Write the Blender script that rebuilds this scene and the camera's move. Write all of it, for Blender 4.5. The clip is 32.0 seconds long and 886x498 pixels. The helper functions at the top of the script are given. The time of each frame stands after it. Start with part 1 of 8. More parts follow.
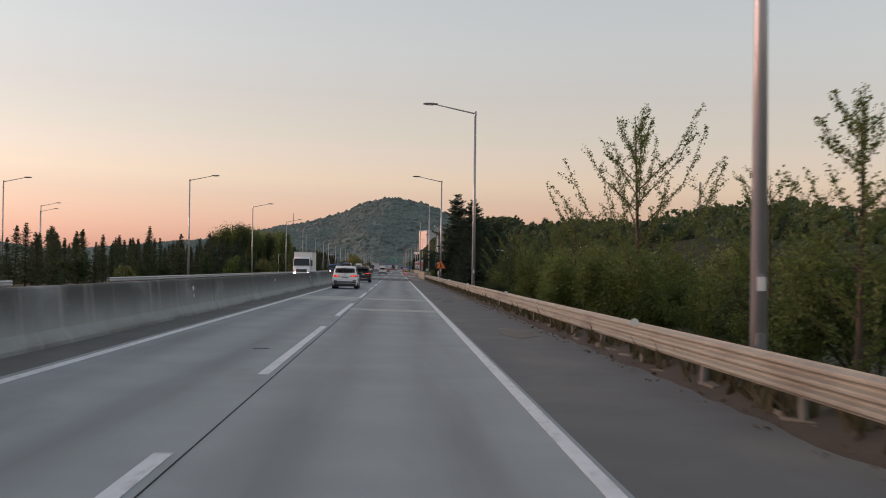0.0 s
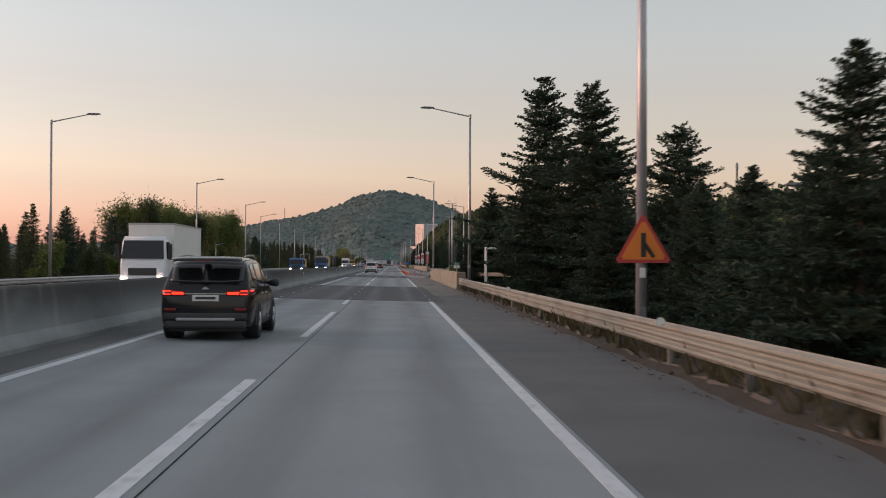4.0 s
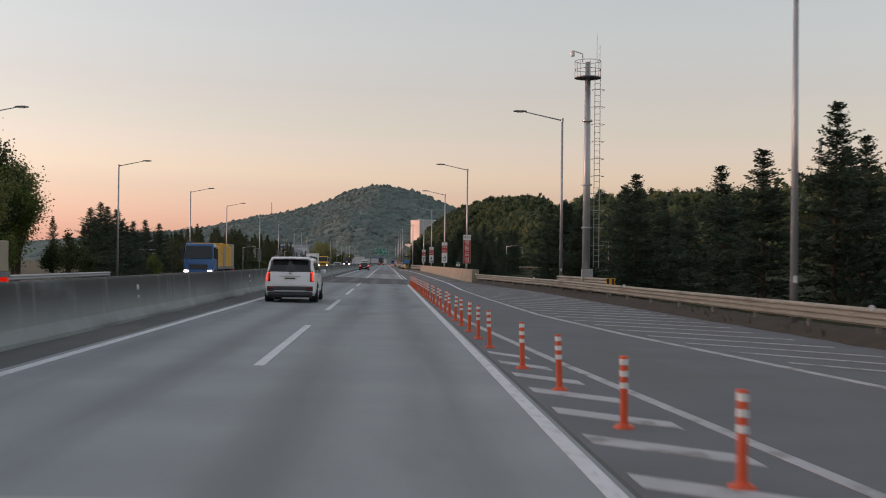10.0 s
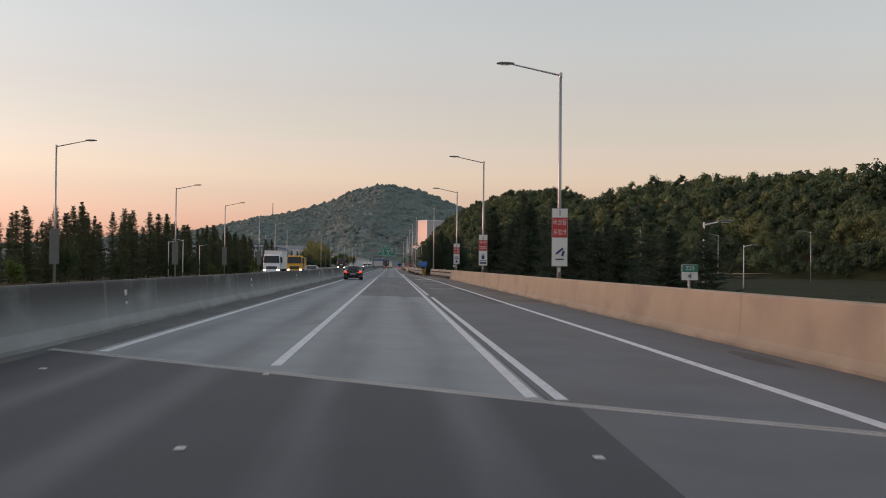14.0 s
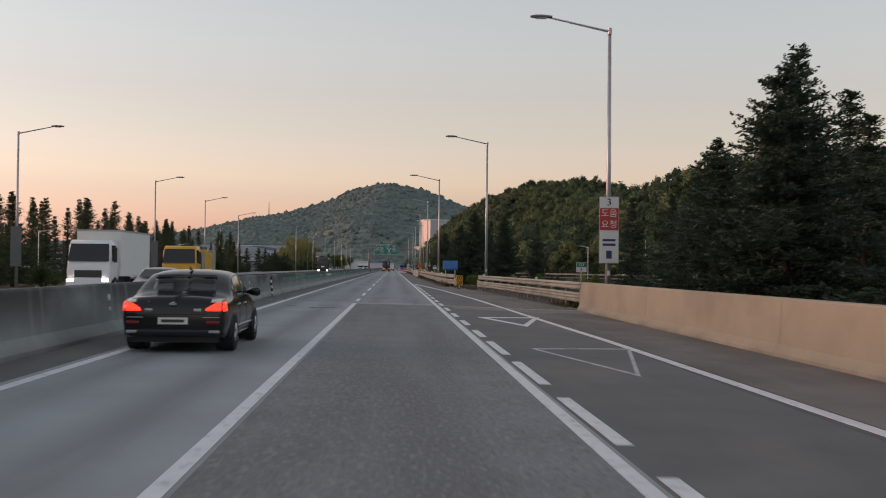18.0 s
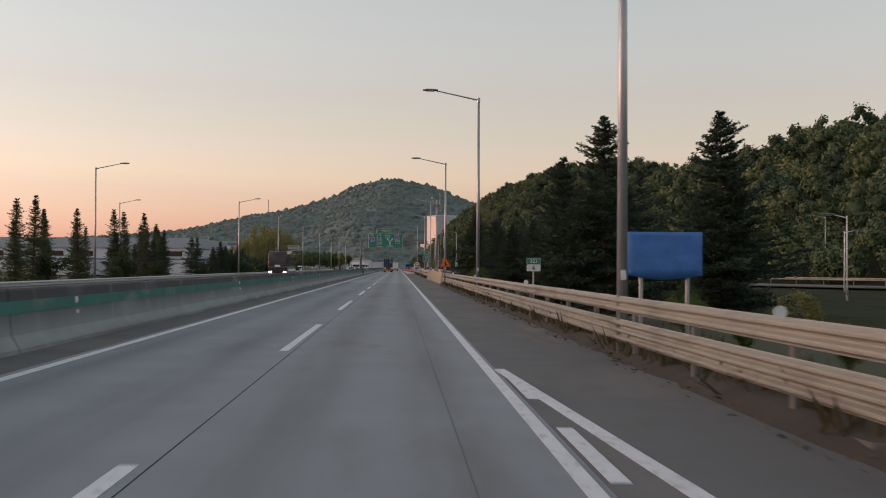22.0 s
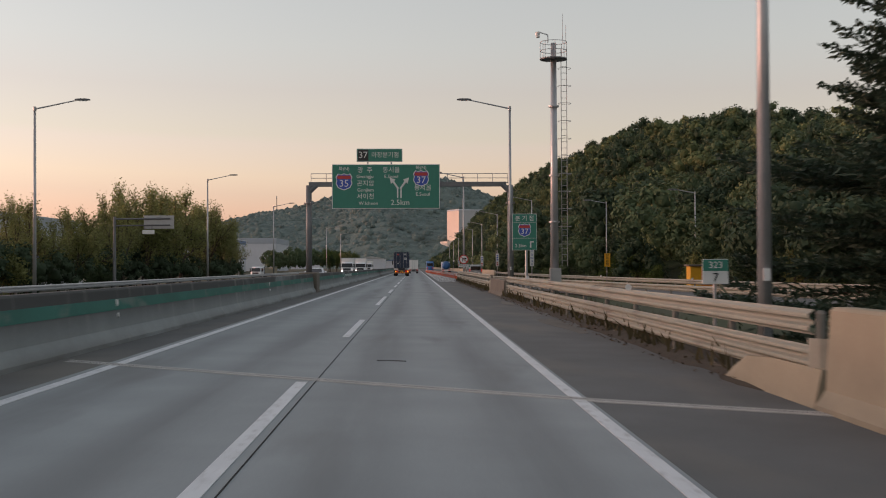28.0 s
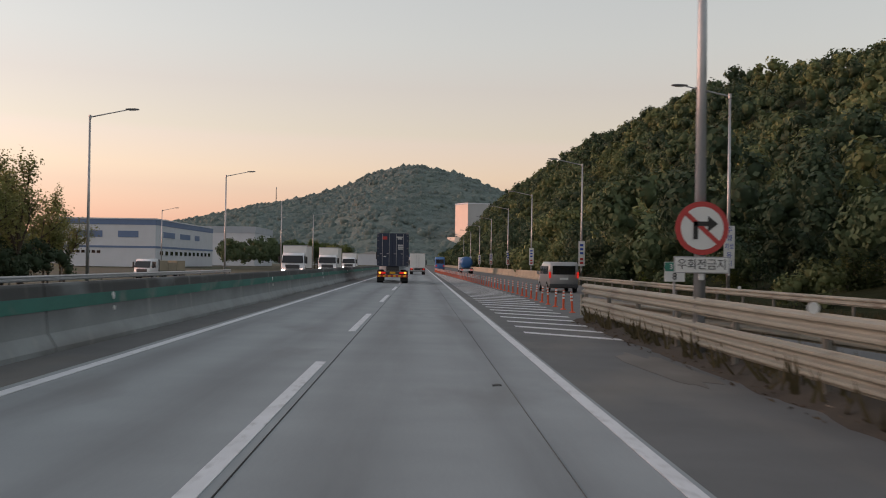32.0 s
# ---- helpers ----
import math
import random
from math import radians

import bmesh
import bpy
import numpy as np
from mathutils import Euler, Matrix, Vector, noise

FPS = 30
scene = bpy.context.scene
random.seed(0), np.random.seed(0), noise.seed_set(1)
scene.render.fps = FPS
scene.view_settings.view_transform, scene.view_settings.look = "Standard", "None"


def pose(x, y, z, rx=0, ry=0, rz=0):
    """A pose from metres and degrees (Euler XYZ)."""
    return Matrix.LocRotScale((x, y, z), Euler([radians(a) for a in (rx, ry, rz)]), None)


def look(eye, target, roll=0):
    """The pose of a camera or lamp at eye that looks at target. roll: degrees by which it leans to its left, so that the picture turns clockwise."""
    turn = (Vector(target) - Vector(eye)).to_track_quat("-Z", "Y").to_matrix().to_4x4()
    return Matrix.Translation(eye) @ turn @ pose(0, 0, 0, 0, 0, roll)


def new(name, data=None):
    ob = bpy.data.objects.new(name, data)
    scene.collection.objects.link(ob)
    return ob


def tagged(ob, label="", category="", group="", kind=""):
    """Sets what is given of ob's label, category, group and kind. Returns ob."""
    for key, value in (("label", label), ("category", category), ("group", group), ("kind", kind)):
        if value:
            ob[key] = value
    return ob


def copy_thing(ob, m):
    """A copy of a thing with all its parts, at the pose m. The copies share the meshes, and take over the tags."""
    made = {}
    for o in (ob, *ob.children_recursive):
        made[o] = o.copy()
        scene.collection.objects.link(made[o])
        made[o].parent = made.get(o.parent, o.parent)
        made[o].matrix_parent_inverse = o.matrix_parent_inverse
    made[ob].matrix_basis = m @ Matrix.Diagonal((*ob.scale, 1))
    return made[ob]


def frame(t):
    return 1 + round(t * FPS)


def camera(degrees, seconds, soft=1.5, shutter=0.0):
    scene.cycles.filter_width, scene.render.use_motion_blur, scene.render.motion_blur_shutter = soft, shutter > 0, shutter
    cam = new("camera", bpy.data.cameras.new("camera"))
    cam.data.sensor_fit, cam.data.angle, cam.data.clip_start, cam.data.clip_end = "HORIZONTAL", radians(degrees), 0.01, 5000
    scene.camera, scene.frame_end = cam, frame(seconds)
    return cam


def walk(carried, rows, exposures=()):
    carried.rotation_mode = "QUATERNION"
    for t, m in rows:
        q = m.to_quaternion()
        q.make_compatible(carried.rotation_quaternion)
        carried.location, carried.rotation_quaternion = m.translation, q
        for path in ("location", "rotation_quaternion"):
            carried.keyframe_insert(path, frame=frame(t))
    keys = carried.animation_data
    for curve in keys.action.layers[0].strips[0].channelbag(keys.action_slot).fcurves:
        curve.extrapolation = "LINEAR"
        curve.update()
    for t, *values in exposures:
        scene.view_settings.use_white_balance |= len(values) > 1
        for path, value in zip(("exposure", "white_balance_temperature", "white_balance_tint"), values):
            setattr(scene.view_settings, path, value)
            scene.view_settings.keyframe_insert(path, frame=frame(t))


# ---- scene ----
# Dual carriageway at dusk: x across the road (right lane centre is 0), y along the drive, z up.
cam = camera(42.6, 32.0, soft=1.0, shutter=0.2)
PATH = [
    (0, (0.143, -0.01, 1.63), (0.545, 9.978, 1.805), 0.77),
    (0.5, (0.172, 12.27, 1.63), (0.592, 22.258, 1.794), 0.66),
    (1, (0.165, 24.55, 1.63), (0.599, 34.542, 1.787), 0.54),
    (1.5, (0.128, 36.85, 1.63), (0.578, 46.834, 1.790), 0.47),
    (2, (0.083, 49.15, 1.63), (0.530, 59.140, 1.772), 0.52),
    (2.5, (0.036, 61.46, 1.63), (0.479, 71.447, 1.781), 0.58),
    (3, (0.032, 73.77, 1.63), (0.467, 83.757, 1.786), 0.69),
    (3.5, (0.085, 86.08, 1.63), (0.528, 96.073, 1.771), 0.40),
    (5.5, (0.125, 135.38, 1.63), (0.566, 145.374, 1.755), 0.25),
    (6, (0.131, 147.72, 1.63), (0.571, 157.714, 1.759), 0.38),
    (6.5, (0.145, 160.07, 1.63), (0.575, 170.063, 1.738), 0.43),
    (7, (0.140, 172.43, 1.63), (0.575, 182.417, 1.760), 0.66),
    (7.5, (0.159, 184.78, 1.63), (0.593, 194.768, 1.749), 0.61),
    (8, (0.166, 197.12, 1.63), (0.603, 207.114, 1.753), 0.45),
    (8.5, (0.135, 209.47, 1.63), (0.582, 219.456, 1.771), 0.48),
    (9, (0.094, 221.80, 1.63), (0.564, 231.790, 1.766), 0.55),
    (9.5, (0.110, 234.13, 1.63), (0.601, 244.117, 1.748), 0.56),
    (10, (0.105, 246.46, 1.63), (0.606, 256.446, 1.754), 0.67),
    (10.5, (0.098, 258.78, 1.63), (0.619, 268.770, 1.741), 0.68),
    (11, (0.101, 271.10, 1.63), (0.602, 281.091, 1.752), 0.58),
    (11.5, (0.104, 283.43, 1.63), (0.594, 293.417, 1.749), 0.45),
    (12, (0.079, 295.76, 1.63), (0.567, 305.750, 1.756), 0.43),
    (12.5, (0.052, 308.09, 1.63), (0.521, 318.081, 1.756), 0.39),
    (13, (0.034, 320.41, 1.63), (0.504, 330.398, 1.757), 0.48),
    (13.5, (0.004, 332.71, 1.63), (0.475, 342.696, 1.766), 0.70),
    (14, (-0.018, 345.00, 1.63), (0.434, 354.992, 1.778), 0.62),
    (14.5, (-0.046, 357.30, 1.63), (0.409, 367.285, 1.785), 0.64),
    (16.5, (-0.069, 406.46, 1.63), (0.367, 416.450, 1.777), 0.57),
    (17, (-0.110, 418.75, 1.63), (0.320, 428.735, 1.781), 0.49),
    (17.5, (-0.151, 431.02, 1.63), (0.283, 441.013, 1.785), 0.62),
    (18, (-0.165, 443.28, 1.63), (0.277, 453.273, 1.796), 0.59),
    (18.5, (-0.146, 455.52, 1.63), (0.290, 465.513, 1.800), 0.82),
    (19, (-0.138, 467.74, 1.63), (0.273, 477.725, 1.797), 0.86),
    (19.5, (-0.118, 479.93, 1.63), (0.289, 489.918, 1.792), 0.85),
    (20, (-0.088, 492.08, 1.63), (0.303, 502.072, 1.809), 0.78),
    (20.5, (-0.013, 504.21, 1.63), (0.388, 514.198, 1.791), 0.62),
    (21, (0.133, 516.31, 1.63), (0.530, 526.297, 1.789), 0.52),
    (21.5, (0.233, 528.39, 1.63), (0.630, 538.380, 1.788), 0.45),
    (22, (0.318, 540.46, 1.63), (0.715, 550.450, 1.787), 0.31),
    (22.5, (0.357, 552.52, 1.63), (0.748, 562.509, 1.790), 0.32),
    (23, (0.351, 564.56, 1.63), (0.723, 574.552, 1.787), 0.40),
    (23.5, (0.357, 576.60, 1.63), (0.714, 586.592, 1.792), 0.38),
    (24, (0.319, 588.63, 1.63), (0.656, 598.627, 1.787), 0.35),
    (24.5, (0.192, 600.66, 1.63), (0.513, 610.658, 1.787), 0.37),
    (25, (0.021, 612.69, 1.63), (0.315, 622.689, 1.773), 0.20),
    (25.5, (-0.084, 624.73, 1.63), (0.170, 634.725, 1.784), 0.27),
    (27.5, (-0.245, 672.89, 1.63), (0.001, 682.885, 1.770), -0.06),
    (28, (-0.242, 684.94, 1.63), (0.005, 694.937, 1.782), -0.22),
    (28.5, (-0.225, 697.01, 1.63), (0.031, 707.005, 1.786), 0.11),
    (29, (-0.207, 709.09, 1.63), (0.071, 719.080, 1.773), 0.63),
    (29.5, (-0.211, 721.15, 1.63), (0.063, 731.150, 1.771), 0.82),
    (30, (-0.278, 733.23, 1.63), (-0.018, 743.224, 1.755), 0.76),
    (30.5, (-0.297, 745.31, 1.63), (-0.061, 755.310, 1.750), 0.88),
    (31, (-0.281, 757.41, 1.63), (-0.059, 767.405, 1.753), 0.91),
    (31.5, (-0.264, 769.51, 1.63), (-0.056, 779.504, 1.759), 0.88),
    (32, (-0.253, 781.61, 1.63), (-0.052, 791.604, 1.759), 0.80),
]
walk(cam, [(t, look(eye, target, roll)) for t, eye, target, roll in PATH], [(0, 1.72, 7600, 37.5), (18, 1.72, 7600, 37.5), (24, 1.68, 7850, 37.5), (28, 1.69, 7850, 37.5), (31, 1.76, 7850, 37.5), (32, 1.76, 7850, 37.5)])

# ---- light: clear dusk sky, the sun just gone down to the left ----
world = bpy.data.worlds.new("dusk_sky")
scene.world = world
world.use_nodes = True
wn, wl = world.node_tree.nodes, world.node_tree.links
sky = wn.new("ShaderNodeTexSky")
sky.sky_type = "NISHITA"
sky.sun_disc = False
sky.sun_elevation = radians(3.2)
sky.sun_rotation = radians(-78)
sky.altitude = 100
sky.air_density, sky.dust_density, sky.ozone_density = 1.0, 1.3, 2.0
soft_hue = wn.new("ShaderNodeHueSaturation")
soft_hue.inputs["Saturation"].default_value = 0.72
soft_hue.inputs["Hue"].default_value = 0.456
wl.new(sky.outputs[0], soft_hue.inputs["Color"])
haze = wn.new("ShaderNodeMix")
haze.data_type = "RGBA"
haze.inputs["Factor"].default_value = 0.16
haze.inputs["B"].default_value = (1.20, 1.26, 1.26, 1)
wl.new(soft_hue.outputs[0], haze.inputs["A"])
wl.new(haze.outputs["Result"], wn["Background"].inputs[0])
wn["Background"].inputs[1].default_value = 0.15
sun = new("sun", bpy.data.lights.new("sun", "SUN"))
sun.data.energy, sun.data.angle, sun.data.color = 0.3, radians(25), (1.0, 0.80, 0.62)
sun.matrix_world = look((0, 0, 0), (math.sin(radians(78)), -math.cos(radians(78)), -0.14))


# ---- materials ----
def material(name, base, rough=0.6, metal=0.0, vary=0.25, scale=3.0, fine=40.0, bump=0.0, stretch=(1, 1, 1), random=0.0, glow=None, island=0.0, spec=0.5):
    """Base colour varied by coarse and fine noise; optional relief and a shift from piece to piece."""
    m = bpy.data.materials.new(name)
    m.use_nodes = True
    n, l = m.node_tree.nodes, m.node_tree.links
    p = n["Principled BSDF"]
    p.inputs["Roughness"].default_value, p.inputs["Metallic"].default_value = rough, metal
    p.inputs["Specular IOR Level"].default_value = spec
    if glow:
        p.inputs["Emission Color"].default_value = (*glow[0], 1)
        p.inputs["Emission Strength"].default_value = glow[1]
    if vary <= 0 and random <= 0:
        p.inputs["Base Color"].default_value = (*base, 1)
        return m
    tc, mp = n.new("ShaderNodeTexCoord"), n.new("ShaderNodeMapping")
    mp.inputs["Scale"].default_value = stretch
    l.new(tc.outputs["Object"], mp.inputs["Vector"])
    n1, n2 = n.new("ShaderNodeTexNoise"), n.new("ShaderNodeTexNoise")
    n1.inputs["Scale"].default_value, n2.inputs["Scale"].default_value = scale, fine
    n1.inputs["Detail"].default_value, n2.inputs["Detail"].default_value = 6, 3
    for t in (n1, n2):
        l.new(mp.outputs[0], t.inputs["Vector"])
    add = n.new("ShaderNodeMath")
    add.operation = "MULTIPLY_ADD"
    l.new(n2.outputs["Fac"], add.inputs[0])
    add.inputs[1].default_value = 0.5
    l.new(n1.outputs["Fac"], add.inputs[2])
    last = add.outputs[0]
    for weight, node, out in ((random, "ShaderNodeObjectInfo", "Random"), (island, "ShaderNodeNewGeometry", "Random Per Island")):
        if weight > 0:
            oi, ad = n.new(node), n.new("ShaderNodeMath")
            ad.operation = "MULTIPLY_ADD"
            l.new(oi.outputs[out], ad.inputs[0])
            ad.inputs[1].default_value = weight
            l.new(last, ad.inputs[2])
            last = ad.outputs[0]
    ramp = n.new("ShaderNodeMapRange")
    ramp.inputs["From Min"].default_value, ramp.inputs["From Max"].default_value = 0.35, 1.15 + random + island
    ramp.inputs["To Min"].default_value, ramp.inputs["To Max"].default_value = 1 - vary, 1 + vary
    l.new(last, ramp.inputs["Value"])
    mul = n.new("ShaderNodeVectorMath")
    mul.operation = "SCALE"
    mul.inputs[0].default_value = base
    l.new(ramp.outputs[0], mul.inputs["Scale"])
    l.new(mul.outputs[0], p.inputs["Base Color"])
    if bump > 0:
        b = n.new("ShaderNodeBump")
        b.inputs["Strength"].default_value, b.inputs["Distance"].default_value = 0.6, bump
        l.new(n2.outputs["Fac"], b.inputs["Height"])
        l.new(b.outputs[0], p.inputs["Normal"])
    return m


def blend_over(m, color, mask_scale, low, high, stretch=(1, 1, 1), fac=1.0, detail=5, axis=None):
    """Lays a second colour over a material where a noise mask is high (stains, wear) or in a band along an axis."""
    n, l = m.node_tree.nodes, m.node_tree.links
    p = n["Principled BSDF"]
    src = p.inputs["Base Color"].links[0].from_socket
    tc, mp = n.new("ShaderNodeTexCoord"), n.new("ShaderNodeMapping")
    mp.inputs["Scale"].default_value = stretch
    l.new(tc.outputs["Object"], mp.inputs["Vector"])
    t = n.new("ShaderNodeTexNoise")
    t.inputs["Scale"].default_value, t.inputs["Detail"].default_value = mask_scale, detail
    l.new(mp.outputs[0], t.inputs["Vector"])
    r = n.new("ShaderNodeMapRange")
    r.inputs["From Min"].default_value, r.inputs["From Max"].default_value = low, high
    r.inputs["To Max"].default_value = fac
    l.new(t.outputs["Fac"], r.inputs["Value"])
    fac_out = r.outputs[0]
    if axis:
        which, centre, width = axis
        sep = n.new("ShaderNodeSeparateXYZ")
        l.new(tc.outputs["Object"], sep.inputs[0])
        dist = n.new("ShaderNodeMath")
        dist.operation = "SUBTRACT"
        l.new(sep.outputs[which], dist.inputs[0])
        dist.inputs[1].default_value = centre
        ab = n.new("ShaderNodeMath")
        ab.operation = "ABSOLUTE"
        l.new(dist.outputs[0], ab.inputs[0])
        band = n.new("ShaderNodeMapRange")
        band.interpolation_type = "SMOOTHSTEP"
        band.inputs["From Min"].default_value, band.inputs["From Max"].default_value = width, 0.0
        l.new(ab.outputs[0], band.inputs["Value"])
        mm = n.new("ShaderNodeMath")
        mm.operation = "MULTIPLY"
        l.new(band.outputs[0], mm.inputs[0])
        l.new(fac_out, mm.inputs[1])
        fac_out = mm.outputs[0]
    mix = n.new("ShaderNodeMix")
    mix.data_type = "RGBA"
    l.new(fac_out, mix.inputs["Factor"])
    l.new(src, mix.inputs["A"])
    mix.inputs["B"].default_value = (*color, 1)
    l.new(mix.outputs["Result"], p.inputs["Base Color"])
    return m


LONG = (1.0, 0.06, 1.0)
M_CONCRETE_ROAD = material("road_concrete", (0.294, 0.33, 0.342), 0.8, vary=0.16, spec=0.3, scale=0.5, fine=30, bump=0.003)
for wheel in (-4.4, -2.75, -0.85, 0.8):
    blend_over(M_CONCRETE_ROAD, (0.178, 0.196, 0.203), 1.2, 0.25, 0.6, LONG, 0.75, axis=("X", wheel + 0.0, 0.75))
blend_over(M_CONCRETE_ROAD, (0.18, 0.19, 0.188), 0.6, 0.60, 0.72, (1, 0.25, 1), 0.5)
M_CONCRETE_BLUE = material("bluish_road_concrete", (0.242, 0.275, 0.296), 0.78, vary=0.16, spec=0.3, scale=0.5, fine=30, bump=0.003)
for wheel in (-4.4, -2.75, -0.85, 0.8):
    blend_over(M_CONCRETE_BLUE, (0.148, 0.163, 0.172), 1.2, 0.25, 0.6, LONG, 0.75, axis=("X", wheel, 0.75))
blend_over(M_CONCRETE_BLUE, (0.15, 0.158, 0.16), 0.6, 0.58, 0.70, (1, 0.25, 1), 0.5)
M_ASPHALT_NEW = material("road_asphalt_dark", (0.044, 0.048, 0.058), 0.66, spec=0.4, vary=0.2, scale=0.6, fine=60, bump=0.004)
# polished wheel tracks, their bluish sky sheen painted as a paler colour
for wheel in (-4.3, -2.7, -0.8, 0.85):
    blend_over(M_ASPHALT_NEW, (0.160, 0.168, 0.184), 1.1, 0.25, 0.62, LONG, 0.7, axis=("X", wheel, 0.5))
M_ASPHALT = material("shoulder_asphalt", (0.116, 0.123, 0.124), 0.85, vary=0.25, scale=0.7, fine=55, bump=0.004)
blend_over(M_ASPHALT, (0.20, 0.185, 0.16), 0.5, 0.52, 0.72, (1, 0.3, 1), 0.6)
M_CONCRETE_PALE = material("patch_concrete", (0.40, 0.42, 0.40), 0.85, vary=0.14, scale=0.8, fine=35, bump=0.003)
M_CONCRETE_SHOULDER = material("shoulder_concrete", (0.192, 0.184, 0.168), 0.85, vary=0.22, scale=0.6, fine=35, bump=0.003)
blend_over(M_CONCRETE_SHOULDER, (0.12, 0.11, 0.095), 0.6, 0.5, 0.66, (1, 0.4, 1), 0.6)
M_MERGE = material("merging_lane_asphalt", (0.093, 0.098, 0.102), 0.85, vary=0.3, scale=0.8, fine=50, bump=0.005, spec=0.3)
blend_over(M_MERGE, (0.155, 0.148, 0.135), 0.35, 0.5, 0.68, (1, 0.15, 1), 0.6)
M_DUSTY = material("dusty_road_margin", (0.165, 0.155, 0.14), 0.9, vary=0.3, scale=0.6, fine=35, bump=0.004)
blend_over(M_DUSTY, (0.095, 0.088, 0.078), 0.5, 0.45, 0.64, (1, 0.3, 1), 0.7)
M_WORN = material("worn_lane_asphalt", (0.19, 0.21, 0.223), 0.85, vary=0.22, scale=0.6, fine=55, bump=0.005, spec=0.3)
blend_over(M_WORN, (0.135, 0.134, 0.13), 0.9, 0.4, 0.62, LONG, 0.6)
blend_over(M_WORN, (0.31, 0.31, 0.30), 16, 0.52, 0.66, (1, 0.6, 1), 0.55, detail=2)
blend_over(M_WORN, (0.07, 0.07, 0.07), 22, 0.56, 0.68, (1, 0.6, 1), 0.5, detail=2)
M_PAINT = material("road_paint", (0.665, 0.693, 0.721), 0.6, vary=0.12, scale=1.5, fine=25)
blend_over(M_PAINT, (0.30, 0.30, 0.295), 9.0, 0.54, 0.70, (1, 0.5, 1), 0.55)
M_PAINT_OLD = material("worn_road_paint", (0.437, 0.455, 0.477), 0.7, vary=0.2, scale=1.5, fine=25)
blend_over(M_PAINT_OLD, (0.22, 0.22, 0.215), 2.5, 0.52, 0.66, (1, 0.6, 1), 0.9)
M_SEAM = material("joint_filler", (0.025, 0.025, 0.025), 0.9, vary=0.3)
M_JOINT = material("expansion_joint", (0.46, 0.45, 0.43), 0.8, vary=0.25, scale=2)
M_BARRIER = material("median_concrete", (0.268, 0.300, 0.302), 0.85, vary=0.2, scale=0.9, fine=14, bump=0.004)
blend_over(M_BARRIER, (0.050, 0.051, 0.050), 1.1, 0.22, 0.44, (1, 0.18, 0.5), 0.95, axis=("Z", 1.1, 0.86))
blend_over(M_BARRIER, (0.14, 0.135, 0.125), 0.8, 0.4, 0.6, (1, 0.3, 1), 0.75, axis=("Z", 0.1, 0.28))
blend_over(M_BARRIER, (0.42, 0.41, 0.385), 2.0, 0.60, 0.68, (1, 1.1, 0.05), 0.25)
M_PALE = material("pale_grey_pavement", (0.15, 0.163, 0.174), 0.82, vary=0.2, scale=0.5, fine=30, bump=0.003, spec=0.3)
blend_over(M_PALE, (0.15, 0.147, 0.14), 0.5, 0.5, 0.68, (1, 0.2, 1), 0.6)
M_PARAPET = material("tan_painted_concrete", (0.33, 0.28, 0.205), 0.85, vary=0.14, scale=0.8, fine=18, bump=0.003)
blend_over(M_PARAPET, (0.23, 0.195, 0.15), 0.8, 0.52, 0.68, (1, 0.35, 0.6), 0.7)
blend_over(M_PARAPET, (0.17, 0.15, 0.12), 1.0, 0.4, 0.6, (1, 0.5, 1), 0.8, axis=("Z", -0.12, 0.32))
M_OLD_CONCRETE = material("weathered_concrete", (0.16, 0.135, 0.11), 0.9, vary=0.3, scale=1.2, fine=14, bump=0.006)
M_KERB = material("kerb_stone", (0.145, 0.122, 0.098), 0.9, vary=0.35, scale=2.5, fine=18, bump=0.008, random=0.4)
M_DIRT = material("roadside_dirt", (0.06, 0.046, 0.034), 0.95, vary=0.45, scale=1.6, fine=20, bump=0.02)
M_RAIL = material("cream_painted_rail", (0.31, 0.298, 0.245), 0.6, vary=0.12, scale=1.0, fine=16)
blend_over(M_RAIL, (0.20, 0.165, 0.13), 1.2, 0.55, 0.72, (1, 0.5, 2), 0.75)
blend_over(M_RAIL, (0.16, 0.14, 0.12), 0.35, 0.56, 0.66, (1, 1, 1), 0.4)
M_POST = material("dull_rail_post", (0.19, 0.178, 0.155), 0.7, vary=0.25, scale=2.0, fine=16, random=0.3)
M_STEEL = material("galvanised_steel", (0.40, 0.41, 0.42), 0.42, 0.55, vary=0.18, scale=2.5, fine=22, random=0.2)
M_STEEL_DARK = material("dull_steel", (0.17, 0.175, 0.18), 0.55, 0.4, vary=0.2, scale=2.5)
M_GREEN_BAND = material("green_painted_band", (0.006, 0.15, 0.12), 0.7, vary=0.3, scale=0.6, fine=12)
blend_over(M_GREEN_BAND, (0.20, 0.22, 0.20), 1.4, 0.55, 0.68, (1, 0.4, 1), 0.6)
M_WHITE = material("white_paint", (0.72, 0.72, 0.70), 0.5, vary=0.06, scale=2)
M_BLACK = material("black_paint", (0.02, 0.02, 0.022), 0.4, vary=0.1)
M_ORANGE = material("orange_plastic", (0.72, 0.095, 0.03), 0.5, vary=0.15, scale=5, random=0.3)
M_LITTER = material("leaf_litter", (0.12, 0.085, 0.055), 0.9, vary=0.6, scale=2, fine=9, island=0.8)
M_RED = material("red_sign", (0.55, 0.05, 0.045), 0.45, vary=0.08)
M_YELLOW = material("yellow_sign", (0.85, 0.40, 0.025), 0.45, vary=0.08)
M_WARN = material("orange_sign", (0.85, 0.22, 0.03), 0.4, vary=0.05)
M_GREEN_SIGN = material("green_sign", (0.004, 0.20, 0.145), 0.4, vary=0.08)
M_BLUE_SIGN = material("blue_sign", (0.03, 0.09, 0.42), 0.4, vary=0.08)
